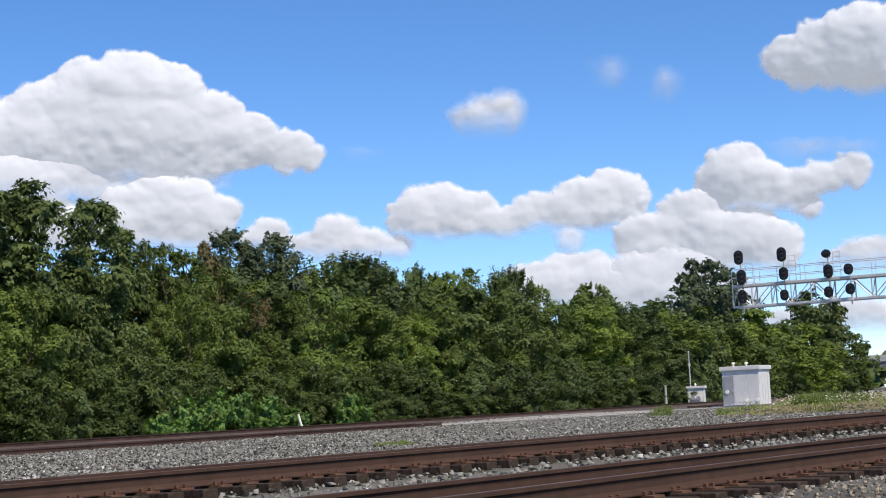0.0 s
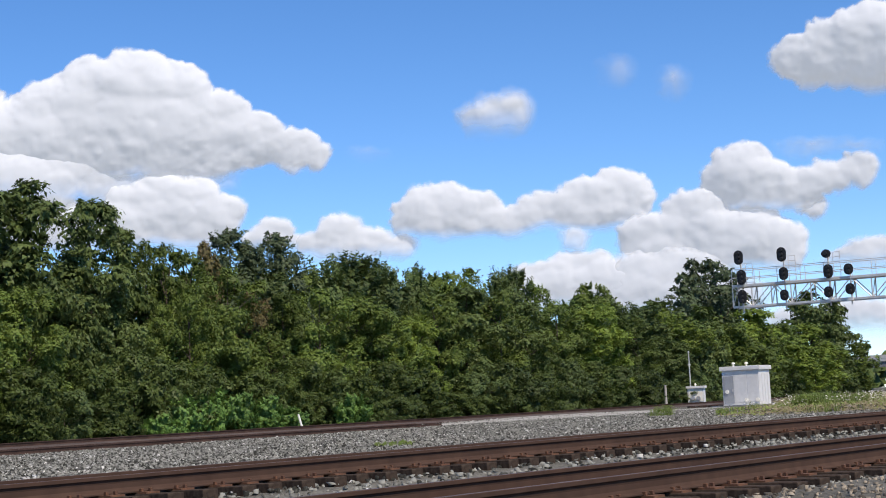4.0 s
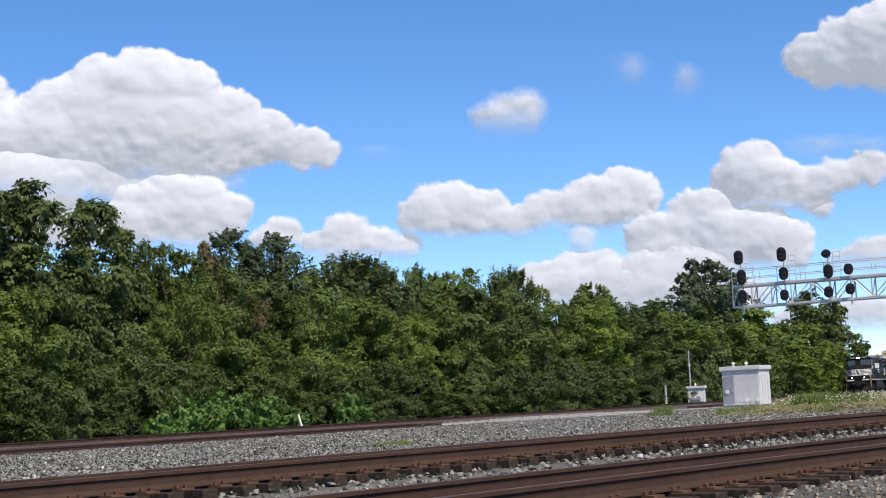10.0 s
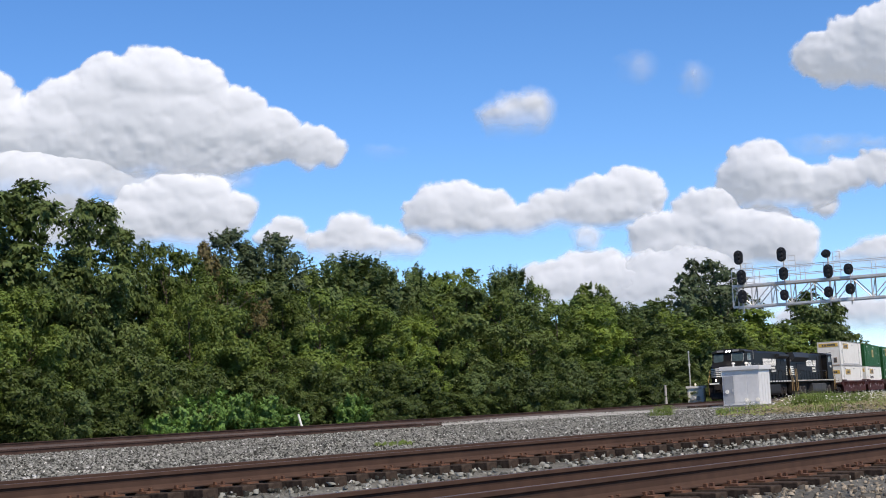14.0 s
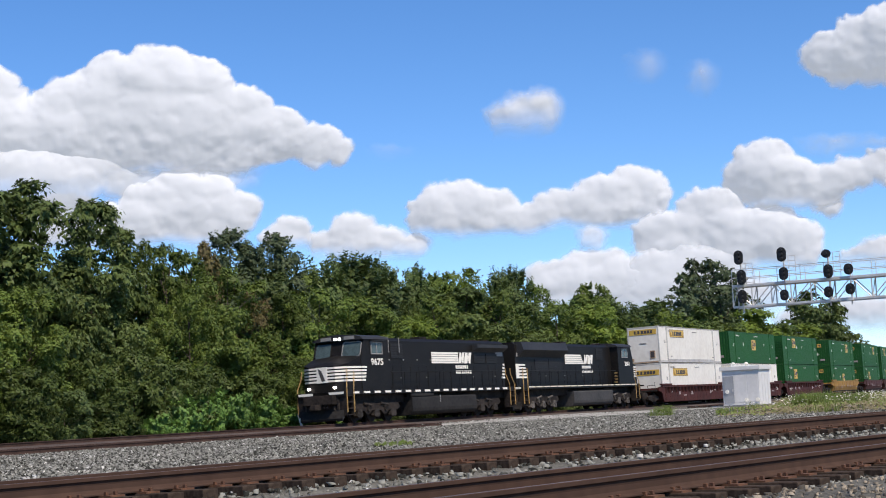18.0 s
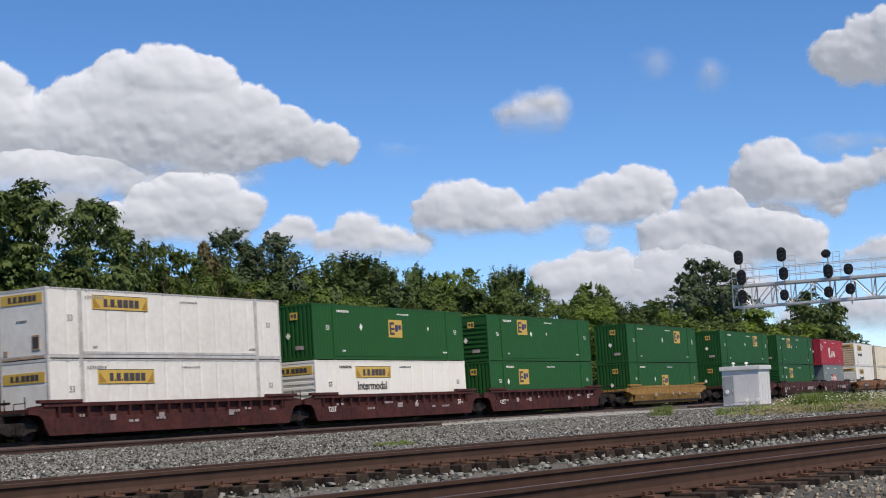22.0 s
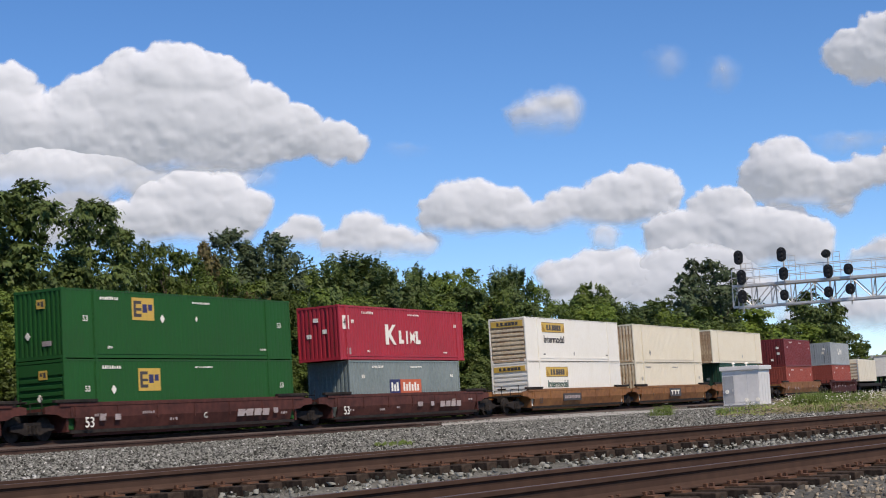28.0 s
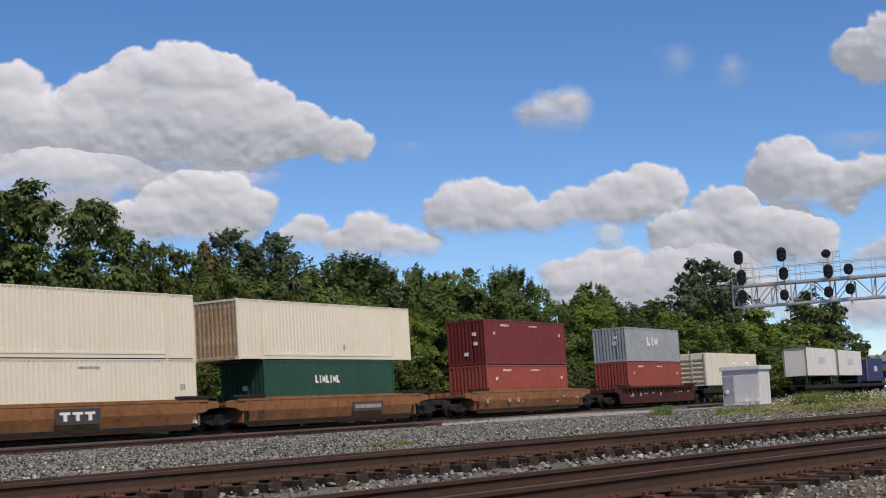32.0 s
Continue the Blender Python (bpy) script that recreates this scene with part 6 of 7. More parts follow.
            part("nose_stripe", bm, M["white"], ob)
        if modern:
            for sg in (-1, 1):
                yy0, yy1 = sorted((sg * 1.52, sg * 1.535))
                plank(ob, "nose_stripe", M["white"], (cab0, cab0 + 0.34 + 0.05 * i, yy0, yy1, z, z + 0.10), bevel=0.0)
    plank(ob, "nose_emblem", M["white"], (fx - 0.012, fx + 0.02, -0.32, 0.32, 2.14, 2.96), bevel=0.0)
    bm = bmesh.new()
    prism(bm, [(-0.2, 2.25), (0.0, 2.2), (0.16, 2.6), (0.22, 2.9), (0.02, 2.78), (-0.1, 2.5)], "x", fx - 0.02, fx - 0.012)
    part("emblem_shape", bm, M["ink"], ob)
    # long hood
    hood0, hood1 = cab1, half - 0.85
    hw = 1.02 if modern else 0.92
    bm = bmesh.new()
    prism(bm, [(-hw, deck), (-hw, 4.35), (-hw + 0.18, 4.52), (hw - 0.18, 4.52), (hw, 4.35), (hw, deck)], "x", hood0, hood1)
    part("hood", bm, K, ob)
    nd = 15
    dw = (hood1 - hood0 - 0.6) / nd
    for i in range(nd):
        for sg in (-1, 1):
            x0 = hood0 + 0.3 + i * dw
            y0, y1 = sorted((sg * hw, sg * (hw + 0.014)))
            d = plank(ob, "hood_door", K, (x0 + 0.012, x0 + dw - 0.012, y0, y1, deck + 0.12, 3.05), bevel=0.006)
            if i % 3 == 1:
                plank(d, "latch", M["frame_grey"], (x0 + dw - 0.14, x0 + dw - 0.08, y0 - 0.012, y1 + 0.012, 2.3, 2.36), bevel=0.0)
    # flared radiators and grilles
    r0, r1 = (0.25, hood1 - 0.2) if modern else (2.6, hood1 - 0.3)
    bm = bmesh.new()
    if modern:
        prism(bm, [(-hw, 3.80), (-1.40, 4.06), (-1.40, 4.26), (1.40, 4.26), (1.40, 4.06), (hw, 3.80)], "x", 5.6, hood1 - 0.1)
    else:
        prism(bm, [(-hw, 3.55), (-1.42, 4.0), (-1.25, 4.52), (1.25, 4.52), (1.42, 4.0), (hw, 3.55)], "x", r0, r1)
    part("radiator", bm, M["roofgrey"], ob)
    for sg in (-1, 1):
        y0, y1 = sorted((sg * hw, sg * (hw + 0.04)))
        for a, b, za, zb in ((5.7, 7.2, 3.15, 3.72), (7.3, 8.8, 3.15, 3.72), (-4.2, -2.9, 3.4, 4.2)) if modern else ((2.9, 5.0, 2.6, 3.45), (5.1, 7.2, 2.6, 3.45), (-4.6, -3.4, 3.4, 4.2)):
            gr = plank(ob, "grille", M["grille"], (a, b, y0, y1, za, zb), bevel=0.01)
            for i in range(5):
                zz = za + 0.06 + i * (zb - za - 0.08) / 5
                plank(gr, "slat", K, (a + 0.04, b - 0.04, min(y0, y1) - 0.012, max(y0, y1) + 0.012, zz, zz + 0.03), bevel=0.0)
    for i in range(7):
        x = hood0 + 0.9 + i * 1.55
        plank(ob, "lifting_lug", M["frame_grey"], (x, x + 0.07, -hw - 0.03, -hw, 3.28, 3.35), bevel=0.0)
    # roof gear: fans, exhaust, horn, brackets
    for x in ((5.2, 6.9, 8.5) if modern else (3.4, 5.0, 6.6)):
        bm = bmesh.new()
        rod(bm, (x, 0, 4.48), (x, 0, 4.60), 0.62, 20)
        part("roof_fan", bm, M["underframe"], ob)
    plank(ob, "exhaust_stack", M["underframe"], (0.4, 1.3, -0.3, 0.3, 4.5, 4.72))
    bm = bmesh.new()
    for i, y in enumerate((-0.2, 0, 0.2)):
        rod(bm, (cab1 + 0.9, y, 4.62), (cab1 + 0.35, y, 4.66), 0.03, 8, 0.08)
    part("horn", bm, M["underframe"], ob)
    for x in (cab1 + 0.35, cab1 + 0.75, cab1 + 1.9):
        bm = bmesh.new()
        rod(bm, (x, -hw - 0.12, 3.7), (x, -hw - 0.12, 4.55), 0.025, 6)
        part("hood_grab_iron", bm, M["frame_grey"], ob)
    # company stripes and blocks on the hood
    l0 = 0.43 if modern else (-2.7)
    for sg in (-1, 1):
        y0, y1 = sorted((sg * (hw + 0.006), sg * (hw + 0.03)))
        flip = -1 if back else 1
        xs = (lambda a, b: (a, b)) if not back else (lambda a, b: (2 * l0 + 4.9 - b, 2 * l0 + 4.9 - a))
        for i in range(5):
            a, b = xs(l0, l0 + 3.25 - 0.12 * i * (0 if modern else 1))
            plank(ob, "hood_stripe", M["white"], (a, b, y0, y1, 3.13 + i * 0.135, 3.24 + i * 0.135), bevel=0.0)
        for a, b in ((3.40, 3.98), (4.10, 4.88)):
            p, q = xs(l0 + a, l0 + b)
            bm = bmesh.new()
            lean = 0.10 * flip
            prism(bm, [(p - lean, 3.13), (q - lean, 3.13), (q + lean, 3.78), (p + lean, 3.78)], "y", y0, y1)
            part("name_block", bm, M["white"], ob)
            bm = bmesh.new()
            mid = (p + q) / 2
            prism(bm, [(mid - 0.10, 3.13), (mid + 0.06, 3.13), (mid + 0.02, 3.42)], "y", y0 - 0.004, y1 + 0.004)
            prism(bm, [(mid - 0.02, 3.78), (mid + 0.14, 3.78), (mid + 0.02, 3.50)], "y", y0 - 0.004, y1 + 0.004)
            part("name_notch", bm, K, ob)
        rnd = random.Random(3)
        for row, (z, a, b, n) in enumerate(((2.82, 2.9, 4.5, 7), (2.52, 2.9, 4.9, 8))):
            bm = bmesh.new()
            u = (b - a) / n
            for i in range(n):
                p, q = xs(l0 + a + i * u, l0 + a + i * u + u * 0.72)
                box(bm, p, q, y0, y1, z, z + 0.19)
            part("name_bars", bm, M["white"], ob)
    if modern:
        lettering(number, 0.34, M["white"], ob, cab0 + 0.95, -1.545, 3.0, "road_number", 1.34, bold=0.035)
    else:
        q = lettering(number, 0.30, M["white"], ob, 0, 0, 0, "road_number", 1.25, bold=0.03)
        q.matrix_basis = Matrix.Translation((cab0 + 1.75, 1.545, 2.98)) @ Euler((0, 0, math.pi)).to_matrix().to_4x4()
    # stripes on the rear end
    for i in range(5):
        z = 2.2 + i * 0.2
        if modern:
            plank(ob, "rear_stripe", M["white"], (hood1, hood1 + 0.012, -hw, hw, z, z + 0.11), bevel=0.0)
        for sg in (-1, 1):
            y0, y1 = sorted((sg * hw, sg * (hw + 0.03)))
            plank(ob, "rear_stripe", M["white"], (hood1 - (0.5 if modern else 1.7) + 0.08 * i, hood1, y0, y1, z, z + 0.11), bevel=0.0)
    for sg in (-1, 1):
        y0, y1 = sorted((sg * (hw + 0.005), sg * (hw + 0.035)))
        board = plank(ob, "rear_number_board", M["frame_grey"], (hood1 - 1.15, hood1 - 0.2, y0, y1, 3.58, 3.84), bevel=0.0)
        if not modern:
            q = lettering(number, 0.17, M["white"], board, 0, 0, 0, "road_number", 1.3)
            q.matrix_basis = Matrix.Translation((hood1 - 0.25 if sg > 0 else hood1 - 1.1, sg * (hw + 0.04), 3.63)) @ Euler((0, 0, math.pi if sg > 0 else 0)).to_matrix().to_4x4()
            plank(ob, "rear_emblem", M["white"], (hood1 - 0.42, hood1 - 0.02, y0 - 0.004, y1 + 0.004, 2.2, 3.12), bevel=0.0)
            for k in range(4):
                plank(ob, "cab_step", M["gold"], (cab1 + 0.1, cab1 + 0.62, min(sg * 1.38, sg * 1.44), max(sg * 1.38, sg * 1.44), deck + 0.12 + k * 0.22, deck + 0.16 + k * 0.22), bevel=0.0)
    # steps, handrails, couplers, pilot
    for e in (-1, 1):
        xe = e * (half - (0.85 if e < 0 else 0.45))
        plank(ob, "end_platform", K, (min(xe, xe - e * 0.5), max(xe, xe - e * 0.5), -1.45, 1.45, deck - 0.28, deck), bevel=0.015)
        plank(ob, "platform_edge", M["white"], (min(xe, xe + e * 0.015), max(xe, xe + e * 0.015), -1.4, -0.5, deck - 0.16, deck - 0.03), (min(xe, xe + e * 0.015), max(xe, xe + e * 0.015), 0.5, 1.4, deck - 0.16, deck - 0.03), bevel=0.0)
        bm = bmesh.new()
        prism(bm, [(xe - e * 0.10, 0.72), (xe + e * 0.10, 0.26), (xe + e * 0.06, 0.14), (xe - e * 0.14, 0.30)], "y", -1.30, 1.30)
        part("snow_plough", bm, M["tank"], ob)
        plank(ob, "pilot_plate", M["underframe"], (min(xe - e * 0.2, xe - e * 0.12), max(xe - e * 0.2, xe - e * 0.12), -1.25, 1.25, 0.6, deck - 0.25), bevel=0.0)
        for y in (-1.0, -0.72, 0.72, 1.0):
            plank(ob, "pilot_bracket", M["axlegrey"], (min(xe - e * 0.13, xe - e * 0.04), max(xe - e * 0.13, xe - e * 0.04), y - 0.05, y + 0.05, 0.7, deck - 0.3), bevel=0.0)
        plank(ob, "coupler", M["underframe"], (min(xe, xe + e * 0.85), max(xe, xe + e * 0.85), -0.16, 0.16, 0.74, 1.02))
        bm = bmesh.new()
        for y in (-0.55, -0.38, 0.38, 0.55):
            for k in range(6):
                a0, a1 = k / 6 * math.pi, (k + 1) / 6 * math.pi
                rod(bm, (xe + e * 0.5 * math.sin(a0) * 0.6, y, 1.15 - 0.32 * math.sin(a0)), (xe + e * 0.5 * math.sin(a1) * 0.6, y + 0.02 * k, 1.15 - 0.32 * math.sin(a1)), 0.025, 6)
        part("air_hose", bm, M["axlegrey"], ob)
        for sg in (-1, 1):
            st = xe - e * 0.45
            for k in range(4):
                z = 0.42 + k * 0.32
                plank(ob, "step", M["underframe"], (st - 0.30, st + 0.30, min(sg * 1.12, sg * 1.50), max(sg * 1.12, sg * 1.50), z, z + 0.04), bevel=0.0)
            plank(ob, "step_plate", M["underframe"], (st - 0.36, st - 0.32, min(sg * 1.1, sg * 1.5), max(sg * 1.1, sg * 1.5), 0.4, deck), (st + 0.32, st + 0.36, min(sg * 1.1, sg * 1.5), max(sg * 1.1, sg * 1.5), 0.4, deck), bevel=0.0)
            for dx, lean in ((-0.34, -0.0), (0.34, 0.0)):
                bm = bmesh.new()
                rod(bm, (st + dx, sg * 1.53, 0.55), (st + dx, sg * 1.53, deck + 0.15), 0.028, 6)
                rod(bm, (st + dx, sg * 1.53, deck + 0.15), (st + dx - e * 0.25, sg * 1.42, deck + 0.75), 0.028, 6)
                rod(bm, (st + dx - e * 0.25, sg * 1.42, deck + 0.75), (st + dx - e * 0.28, sg * 1.40, deck + 1.15), 0.028, 6)
                part("step_handrail", bm, M["gold"], ob, "worn yellow step handrail")
    for sg in (-1, 1):
        y = sg * 1.42
        bm = bmesh.new()
        rod(bm, (cab1 + 0.4, y, deck + 0.98), (half - 1.4, y, deck + 0.98), 0.02, 6)
        part("handrail", bm, K, ob)
        for i in range(11):
            x = cab1 + 0.5 + i * (half - 2.0 - cab1 - 0.5) / 10
            bm = bmesh.new()
            rod(bm, (x, y, deck), (x, y, deck + 0.98), 0.018, 6)
            part("stanchion", bm, K, ob)
    # fuel tank
    bm = bmesh.new()
    prism(bm, [(-1.20, 0.24), (-1.33, 0.31), (-1.41, 0.44), (-1.44, 0.62), (-1.44, 1.18), (-1.38, 1.26), (1.38, 1.26), (1.44, 1.18), (1.44, 0.62), (1.41, 0.44), (1.33, 0.31), (1.20, 0.24)], "x", tank0, tank1)
    part("fuel_tank", bm, M["tank"] if modern else M["tank_grey"], ob)
    plank(ob, "air_tank", M["tank"], (tank0 - 0.1, tank0 + 2.5, -1.46, -1.1, 1.26, 1.46), bevel=0.06)
    bm = bmesh.new()
    rod(bm, (tank0 + (tank1 - tank0) * 0.42, -1.44, 0.9), (tank0 + (tank1 - tank0) * 0.42, -1.44, 1.3), 0.03, 6)
    part("fuel_gauge", bm, M["frame_grey"], ob)
    # trucks
    casting = M["axlegrey"] if modern else M["axlepale"]
    for c in (-truck, truck):
        t = plank(ob, "truck", M["underframe"], (c - 2.3, c + 2.3, -0.85, 0.85, 0.55, 0.95))
        # motor-like boxes, unseen, added so that the gap below the truck stays dark
        for dx in (-1.2, 0.55, 1.2):
            plank(t, "traction_motor", M["underframe"], (c + dx - 0.5, c + dx + 0.5, -0.64, 0.64, 0.14, 0.6), bevel=0.06)
        for sg in (-1, 1):
            bm = bmesh.new()
            y = sg * 1.08
            prism(bm, [(c - 2.5, 0.74), (c - 2.3, 1.04), (c + 2.3, 1.04), (c + 2.5, 0.74), (c + 2.2, 0.60), (c + 1.3, 0.60), (c + 1.0, 0.40), (c + 0.75, 0.40), (c + 0.5, 0.60), (c - 0.5, 0.60), (c - 0.75, 0.40), (c - 1.0, 0.40), (c - 1.3, 0.60), (c - 2.2, 0.60)], "y", y - 0.08, y + 0.08)
            part("side_frame", bm, M["underframe"], t)
            for dx in (-1.75, 0, 1.75):
                bm = bmesh.new()
                prism(bm, [(c + dx - 0.30, 0.34), (c + dx - 0.18, 0.26), (c + dx + 0.18, 0.26), (c + dx + 0.30, 0.34), (c + dx + 0.20, 0.70), (c + dx - 0.20, 0.70)], "y", y - 0.12, y + 0.12)
                part("journal_box", bm, casting, t)
            for dx in (-0.88, 0.88):
                bm = bmesh.new()
                for z in (0.66, 0.74, 0.82):
                    rod(bm, (c + dx, y - 0.16, z), (c + dx, y + 0.16, z), 0.11, 10)
                rod(bm, (c + dx - 0.5, y - sg * -0.12, 0.98), (c + dx + 0.3, y - sg * -0.12, 0.86), 0.07, 8)
                part("brake_cylinder", bm, casting, t)
        for dx in (-1.75, 0, 1.75):
            axle(ob, c + dx, 0.53)
    return ride(ob, s, 14, back)


M["axlepale"] = material("pale_dusty_casting", (0.17, 0.15, 0.13), (0.045, 0.04, 0.034), 0.85, scale=3, fine=9, spec=0.15)
M["roofgrey"] = material("faded_black_roof", (0.018, 0.018, 0.019), (0.035, 0.034, 0.033), 0.6, scale=1.2, fine=10)
M["axlegrey"] = material("dusty_grey_casting", (0.06, 0.05, 0.042), (0.018, 0.016, 0.014), 0.85, scale=3, fine=9, spec=0.15)

locomotive(-64.40, 10.65, -8.10, -5.30, -2.78, 4.93, 6.2, "black six-axle diesel locomotive with white nose stripes and lit headlights", True, False, "9675")
locomotive(-42.60, 11.0, -9.1, -6.16, -4.9, 2.2, 6.7, "older black six-axle diesel locomotive coupled facing backwards", False, True, "2601")

# ---------- the wagons with their loads ----------
C53, C45, C40 = 16.15, 13.72, 12.19
L0, H0 = 0.37, 2.89
UP = L0 + H0 + 0.01
A, B = M["maroon_well"], M["ochre"]
for s, mat, style, half, le, ri, wr in (
        (-18.70, A, "ribbed", 9.72, True, False, (car_marks(1),)),
        (0.35, A, "ribbed", 9.72, True, False, (car_marks(2), car_word("125T", -7.4, 0.62, 0.26), car_word("53", 6.5, 0.75, 0.26), car_word("C", 1.6, 0.8, 0.22))),
        (19.78, A, "ribbed", 9.72, True, True, (car_marks(3), car_word("125T", -7.4, 0.62, 0.26), car_word("53", 6.3, 0.75, 0.26))),
        (43.20, M["gold_car"], "smooth", 11.2, True, True, (car_marks(4),)),
        (66.50, M["brown"], "smooth", 9.72, True, False, (car_marks(5),)),
        (86.30, M["brown"], "smooth", 9.72, True, False, (car_marks(6), car_word("53", -7.2, 0.45, 0.42), car_word("C", 0.6, 0.62, 0.25), car_blocks(3.1, 0.62, 0.32, 2.6, 4, "pale"))),
        (105.70, M["brown"], "smooth", 9.72, True, True, (car_marks(7), car_word("53", -7.2, 0.45, 0.42), car_blocks(3.1, 0.62, 0.32, 2.6, 4, "pale"))),
        (129.30, B, "smooth", 9.72, True, False, (car_word("53", -7.0, 0.55, 0.34, "ink"), car_blocks(-2.9, 0.78, 0.2, 2.6, 10, "pale", "ink"))),
        (148.60, B, "smooth", 9.72, True, False, (car_blocks(-1.0, 0.72, 0.36, 2.2, 3, "white", "ink"), car_word("C", -5.2, 0.7, 0.2, "ink"))),
        (168.00, B, "smooth", 9.72, True, True, (car_word("53", -7.0, 0.55, 0.34, "ink"), car_blocks(1.6, 0.74, 0.2, 2.6, 10, "pale", "ink"))),
        (191.40, B, "smooth", 11.2, True, True, (car_marks(8),)),
        (214.90, A, "ribbed", 11.2, True, True, (car_marks(9),))):
    kind = {A: "maroon-brown", B: "ochre brown", M["gold_car"]: "golden yellow", M["brown"]: "dark red-brown"}[mat]
    well_car(s, mat, style, kind + " " + style + " steel well car carrying stacked containers", le, ri, half, wr)

# each line: place, upper load, lower load
EMP = "dark green 53-foot container with yellow square logo"
for s, dz_u, dz_l, xu, xl, sd in ((0.35, 1.25, None, -0.55, 0, 11), (19.78, 1.68, 1.42, -3.75, -3.95, 12), (43.20, 1.56, 0.95, 2.65, -0.95, 13), (66.50, 1.62, 1.22, 2.75, -3.2, 14), (86.30, 1.66, 1.52, -3.75, -3.5, 15)):
    container(s, C53, UP, H0, M["green"], EMP + ", upper tier", "domestic", marks=(square_logo(xu, dz_u), marks(sd), diamond(xu - 2.9 if xu > -2 else xu + 2.0, 1.75, 0.16), diamond(xu + 4.4, 1.8, 0.10), end_decals(sd)), end="louvred" if sd == 12 else "")
    if dz_l is not None:
        container(s, C53, L0, H0, M["green"], EMP + ", in the well", "domestic", marks=(square_logo(xl, dz_l), marks(sd + 20), diamond(xl - 1.6, 1.6, 0.16), end_decals(sd + 3)), end="louvred" if sd == 15 else "")
JB = "white 53-foot container, yellow logo panel"
container(-18.70, C53, UP, H0, M["offwhite"], JB + ", grey edges, upper tier", "plate", frame_mat=M["edge_grey"], marks=(long_logo(-5.35, 2.03, 3.55, 0.62), end_logo(2.25, 0.42), end_vent(), marks(31, "frame_grey", True, True)))
container(-18.70, C53, L0, H0, M["offwhite"], JB + ", grey edges, in the well", "plate", frame_mat=M["edge_grey"], marks=(long_logo(-5.15, 1.83, 3.6, 0.62), end_logo(1.95, 0.42), marks(32, "frame_grey", True, False)))
container(0.35, C53, L0, H0, M["white"], JB + ", dark lettering, in the well", "plate", marks=(long_logo(-4.2, 1.95, 3.6, 0.62), word("Intermodal", -4.1, 1.35, 0.42, stretch=1.15), end_logo(2.2, 0.42), marks(33, "ink", True, False)), end="louvred")
container(129.30, C53, UP, H0, M["white"], JB + ", rust-stained ribbed end, upper tier", "domestic", end_mat=M["tan_end"], rib_mat=M["stained"], marks=(long_logo(-5.45, 1.93, 3.7, 0.66), word("Intermodal", -5.25, 1.25, 0.46, stretch=1.18), end_logo(2.3, 0.38), marks(34, "ink", False, True), diamond(-0.3, 0.55, 0.13, "concrete")), end="louvred")
container(129.30, C53, L0, H0, M["white"], JB + ", dark lettering, in ochre well", "domestic", marks=(long_logo(-5.2, 1.88, 3.6, 0.66), word("Intermodal", -5.05, 1.2, 0.46, "dgreen", 1.18), end_logo(2.3, 0.34), marks(35, "ink", False, True)), end="louvred")
TAN = "cream corrugated 53-foot container"
for z, sd, lab in ((UP, 41, ", upper tier"), (L0, 42, ", standing in the well")):
    container(148.60, C53, z, H0, M["cream"], TAN + " with a rust-stained end" + lab, "ribbed", end_mat=M["tan_end"], rib_mat=M["stained"], marks=(diamond(-4.6, 0.75, 0.2, "frame_grey"), marks(sd, "frame_grey", z < 1, False)))
container(168.00, C53, UP, H0, M["cream"], TAN + " with a heavily rusted end, upper tier", "ribbed", end_mat=M["tan_end"], rib_mat=M["tan_end"], marks=(diamond(1.2, 0.65, 0.16, "concrete"),))
container(168.00, C40, L0, H0, M["dgreen"], "dark green 40-foot container with white name blocks, in the well", "iso", marks=(big_letters(-1.7, 1.72, 0.4, 2.3, 7), marks(43, "white", False, False), end_decals(44)))
container(105.70, C45, UP, H0, M["red"], "bright red corrugated 45-foot container with white name blocks", "iso", marks=(big_letters(-2.2, 0.85, 1.1, 1.15, 1), big_letters(-0.75, 0.92, 0.72, 2.5, 4), marks(45, "white"), plain_panel(-6.5, 1.62, 0.62, 0.72, "white"), word("45", -6.43, 1.85, 0.30, "ink", 0.9), plain_panel(-6.2, 0.3, 0.4, 0.34, "pale"), end_decals(46)))
container(105.70, C40, L0, H0, M["grey"], "slate grey 40-foot container with blue and orange panels", "iso", marks=(panel_logo(-2.0, 1.05, 1.1, 0.8, "navy", 3), panel_logo(-0.85, 1.05, 2.3, 0.8, "orange", 6), marks(47, "white", True, False)))
container(191.40, C40, 3.06, 2.80, M["maroon"], "dark maroon corrugated 40-foot container with white markings", "iso", marks=(marks(48, "white", True, False), end_decals(49)))
container(191.40, C40, L0, 2.68, M["brick"], "faded orange-red 40-foot container standing in the well", "iso", marks=(marks(50, "white", True, False),))
container(214.90, C40, 3.32, 2.58, M["pale_grey"], "light grey 40-foot container with white name blocks", "iso", marks=(big_letters(-1.5, 1.2, 0.7, 2.6, 3), end_decals(51)))
container(214.90, C40, L0, 2.94, M["brick"], "orange-red 40-foot container standing in the ribbed well", "iso", marks=(marks(52, "white", True, False),))


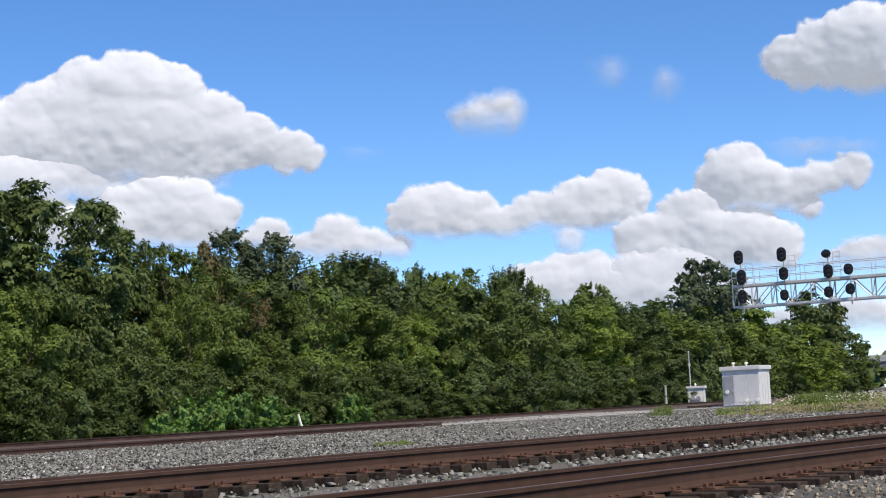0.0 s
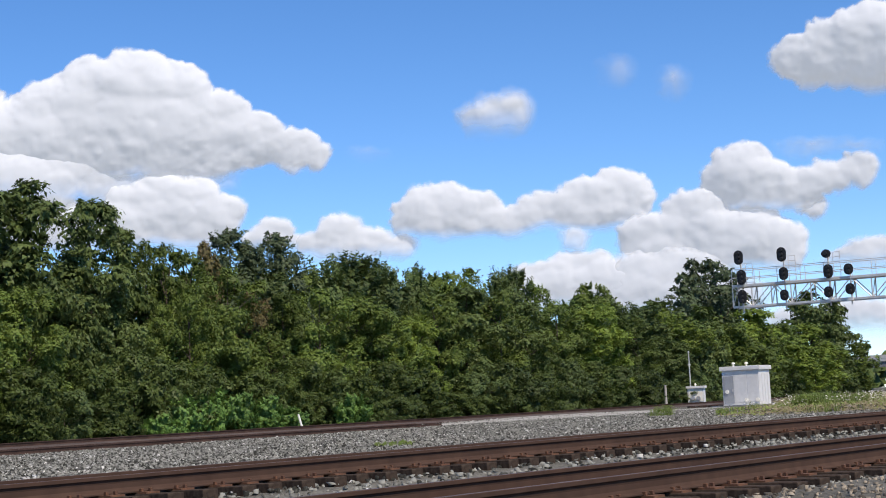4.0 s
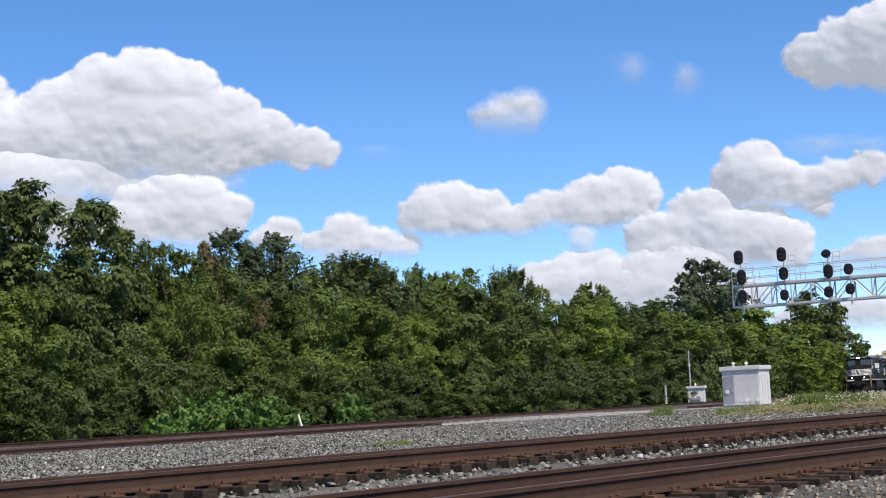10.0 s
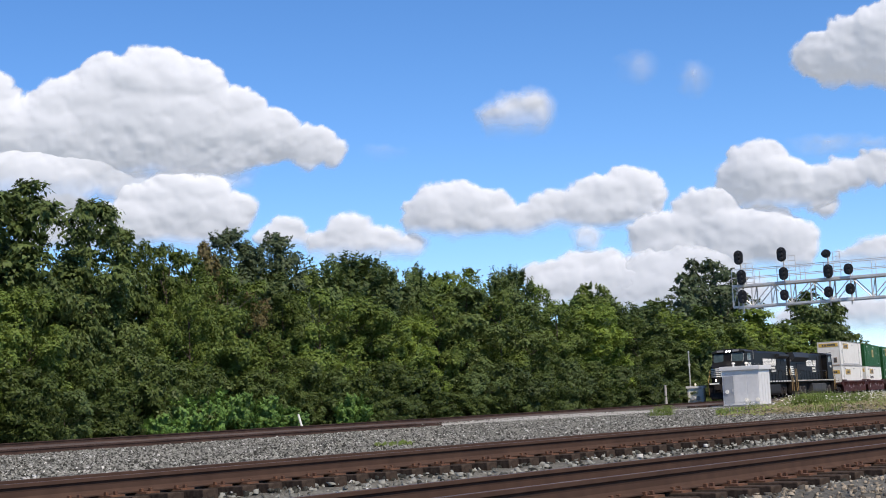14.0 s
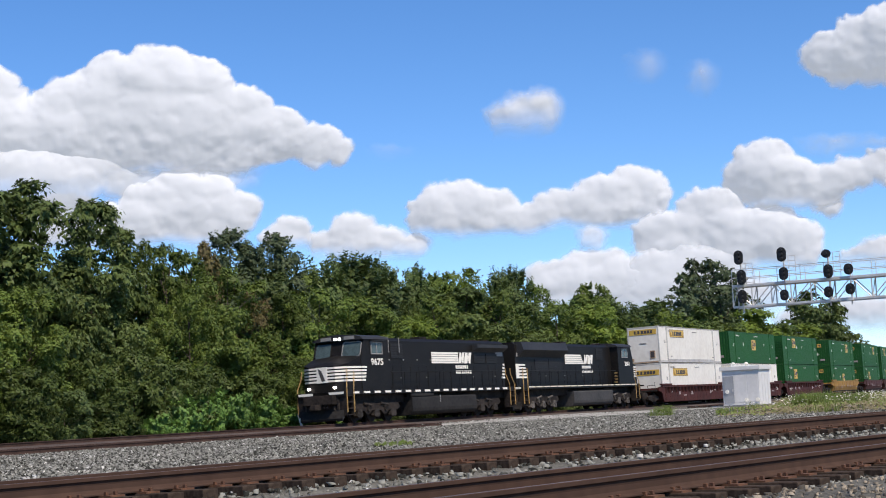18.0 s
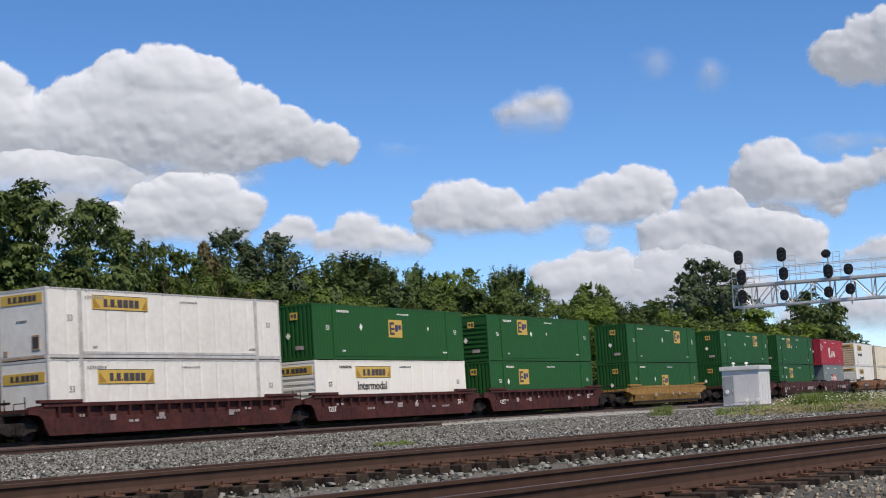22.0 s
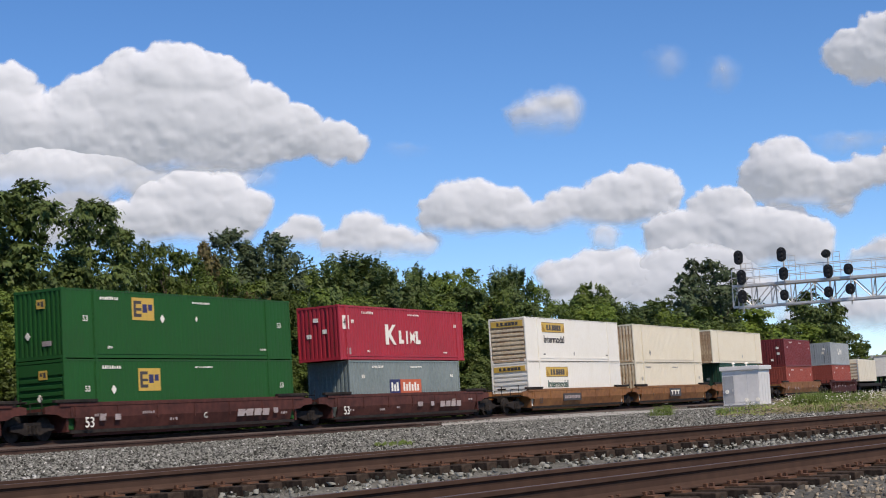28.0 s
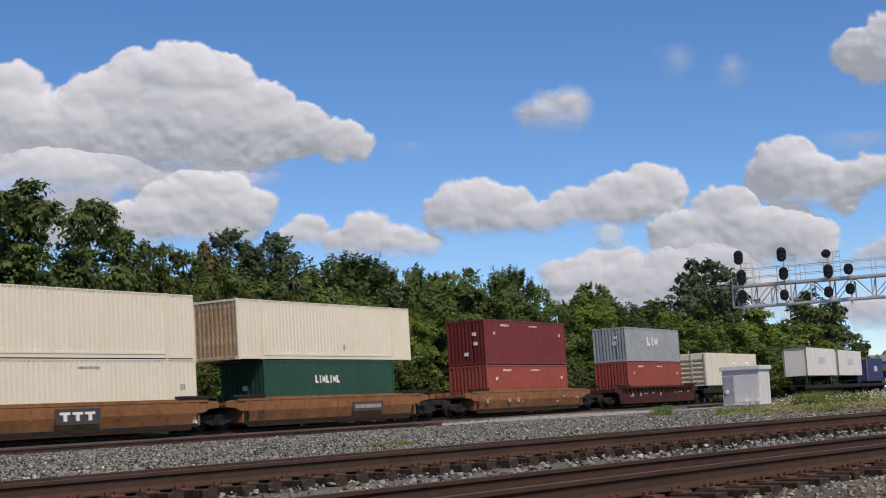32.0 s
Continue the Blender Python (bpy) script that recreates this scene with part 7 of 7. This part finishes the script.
# ---------- flat wagons with road trailers ----------
def flat_wagon(s, half, label):
    ob = thing("flat_wagon", Matrix.Identity(4), label, "freight car", "flat wagons of the train")
    part("deck", boxes((-half, half, -1.35, 1.35, 0.98, 1.10), bevel=0.02), M["underframe"], ob)
    for sg in (-1, 1):
        part("side_sill", boxes((-half, half, sg * 1.3 - 0.08, sg * 1.3 + 0.08, 0.70, 1.02), bevel=0.02), M["underframe"], ob)
    part("centre_sill", boxes((-half + 0.3, half - 0.3, -0.35, 0.35, 0.55, 1.0)), M["underframe"], ob)
    for e in (-1, 1):
        c = e * (half - 2.0)
        for dx in (-0.88, 0.88):
            axle(ob, c + dx, 0.44)
        for sg in (-1, 1):
            bm = bmesh.new()
            prism(bm, [(c - 1.2, 0.40), (c - 0.4, 0.24), (c + 0.4, 0.24), (c + 1.2, 0.40), (c + 1.2, 0.58), (c + 0.5, 0.68), (c - 0.5, 0.68), (c - 1.2, 0.58)], "y", sg * 1.02 - 0.08, sg * 1.02 + 0.08)
            part("truck_frame", bm, M["underframe"], ob)
        part("coupler", boxes((min(e * half, e * (half + 0.6)), max(e * half, e * (half + 0.6)), -0.16, 0.16, 0.68, 0.95)), M["underframe"], ob)
        part("hitch", boxes((e * (half - 3.6) - 0.1, e * (half - 3.6) + 0.1, -0.5, 0.5, 1.1, 1.5)), M["underframe"], ob)
    return ride(ob, s, 18)


def trailer(s, length, z0, z1, mat, label, ribbed=False):
    ob = thing("road_trailer", Matrix.Identity(4), label, "road trailer", "trailers on the flat wagons")
    hx = length / 2
    part("body", boxes((-hx, hx, -1.29, 1.29, z0, z1), bevel=0.03), mat, ob)
    n = 12
    for i in range(n):
        x = -hx + 0.2 + i * (length - 0.4) / (n - 1)
        part("side_rib", boxes((x - 0.03, x + 0.03, -1.305, -1.285, z0 + 0.1, z1 - 0.1)), mat, ob)
    if ribbed:
        for i in range(6):
            z = z0 + 0.25 + i * (z1 - z0 - 0.5) / 6
            part("end_rib", boxes((-hx - 0.05, -hx, -1.2, 1.2, z, z + 0.14), bevel=0.01), M["rust"], ob)
        for y in (-1.2, -0.06, 1.08):
            part("end_post", boxes((-hx - 0.07, -hx, y, y + 0.12, z0 + 0.05, z1 - 0.05)), M["steel"], ob)
    else:
        part("end_frame", boxes((-hx - 0.03, -hx, -1.25, -1.1, z0, z1), (-hx - 0.03, -hx, 1.1, 1.25, z0, z1), (-hx - 0.03, -hx, -1.25, 1.25, z1 - 0.2, z1)), M["frame_grey"], ob)
    part("logo_panel", boxes((-hx * 0.25, hx * 0.2, -1.312, -1.29, z0 + 1.3, z0 + 2.0)), M["blue_grey" if not ribbed else "cream"], ob)
    if z0 > 1.8:
        for x in (hx - 2.6, hx - 1.4):
            bm = bmesh.new()
            for y in (-1.0, 1.0):
                rod(bm, (x, y - 0.14, 1.60), (x, y + 0.14, 1.60), 0.5, 18)
            part("wheels", bm, M["signal"], ob)
        part("running_gear", boxes((hx - 3.2, hx - 0.8, -0.6, 0.6, 1.6, z0)), M["underframe"], ob)
        part("landing_gear", boxes((-hx + 2.4, -hx + 2.6, -0.9, -0.7, 1.1, z0), (-hx + 2.4, -hx + 2.6, 0.7, 0.9, 1.1, z0)), M["underframe"], ob)
    else:
        part("bolster", boxes((-hx + 0.4, -hx + 0.8, -1.1, 1.1, 1.10, z0), (hx - 0.8, hx - 0.4, -1.1, 1.1, 1.10, z0)), M["underframe"], ob)
    return ride(ob, s, 14)


flat_wagon(237.0, 10.6, "long dark flat wagon carrying a cream box")
trailer(235.8, 16.0, 1.34, 4.14, M["cream"], "cream box trailer body with a rust-ribbed end", True)
flat_wagon(282.5, 20.0, "very long dark flat wagon carrying two trailers")
trailer(273.3, 15.9, 2.10, 5.10, M["offwhite"], "dull white road trailer riding on a flat wagon")
trailer(291.8, 17.0, 2.10, 5.10, M["offwhite"], "dull white road trailer riding on a flat wagon")
flat_wagon(314.0, 10.6, "dark flat wagon carrying a blue-black box")
trailer(314.0, 16.0, 1.34, 4.4, M["navy"], "blue-black box trailer body riding on a flat wagon")


# ---------- everything that moves ----------
def motions():
    for ob, s, length, back in RIDERS:
        rows = []
        t = 0.0
        while t < 32.01:
            rows.append((t, riding_pose(s - run(t), length, back)))
            t += 0.8
        walk(ob, rows)
    for ob, a, b in DRIFTS:
        walk(ob, [(0.0, a), (32.0, b)])


motions()
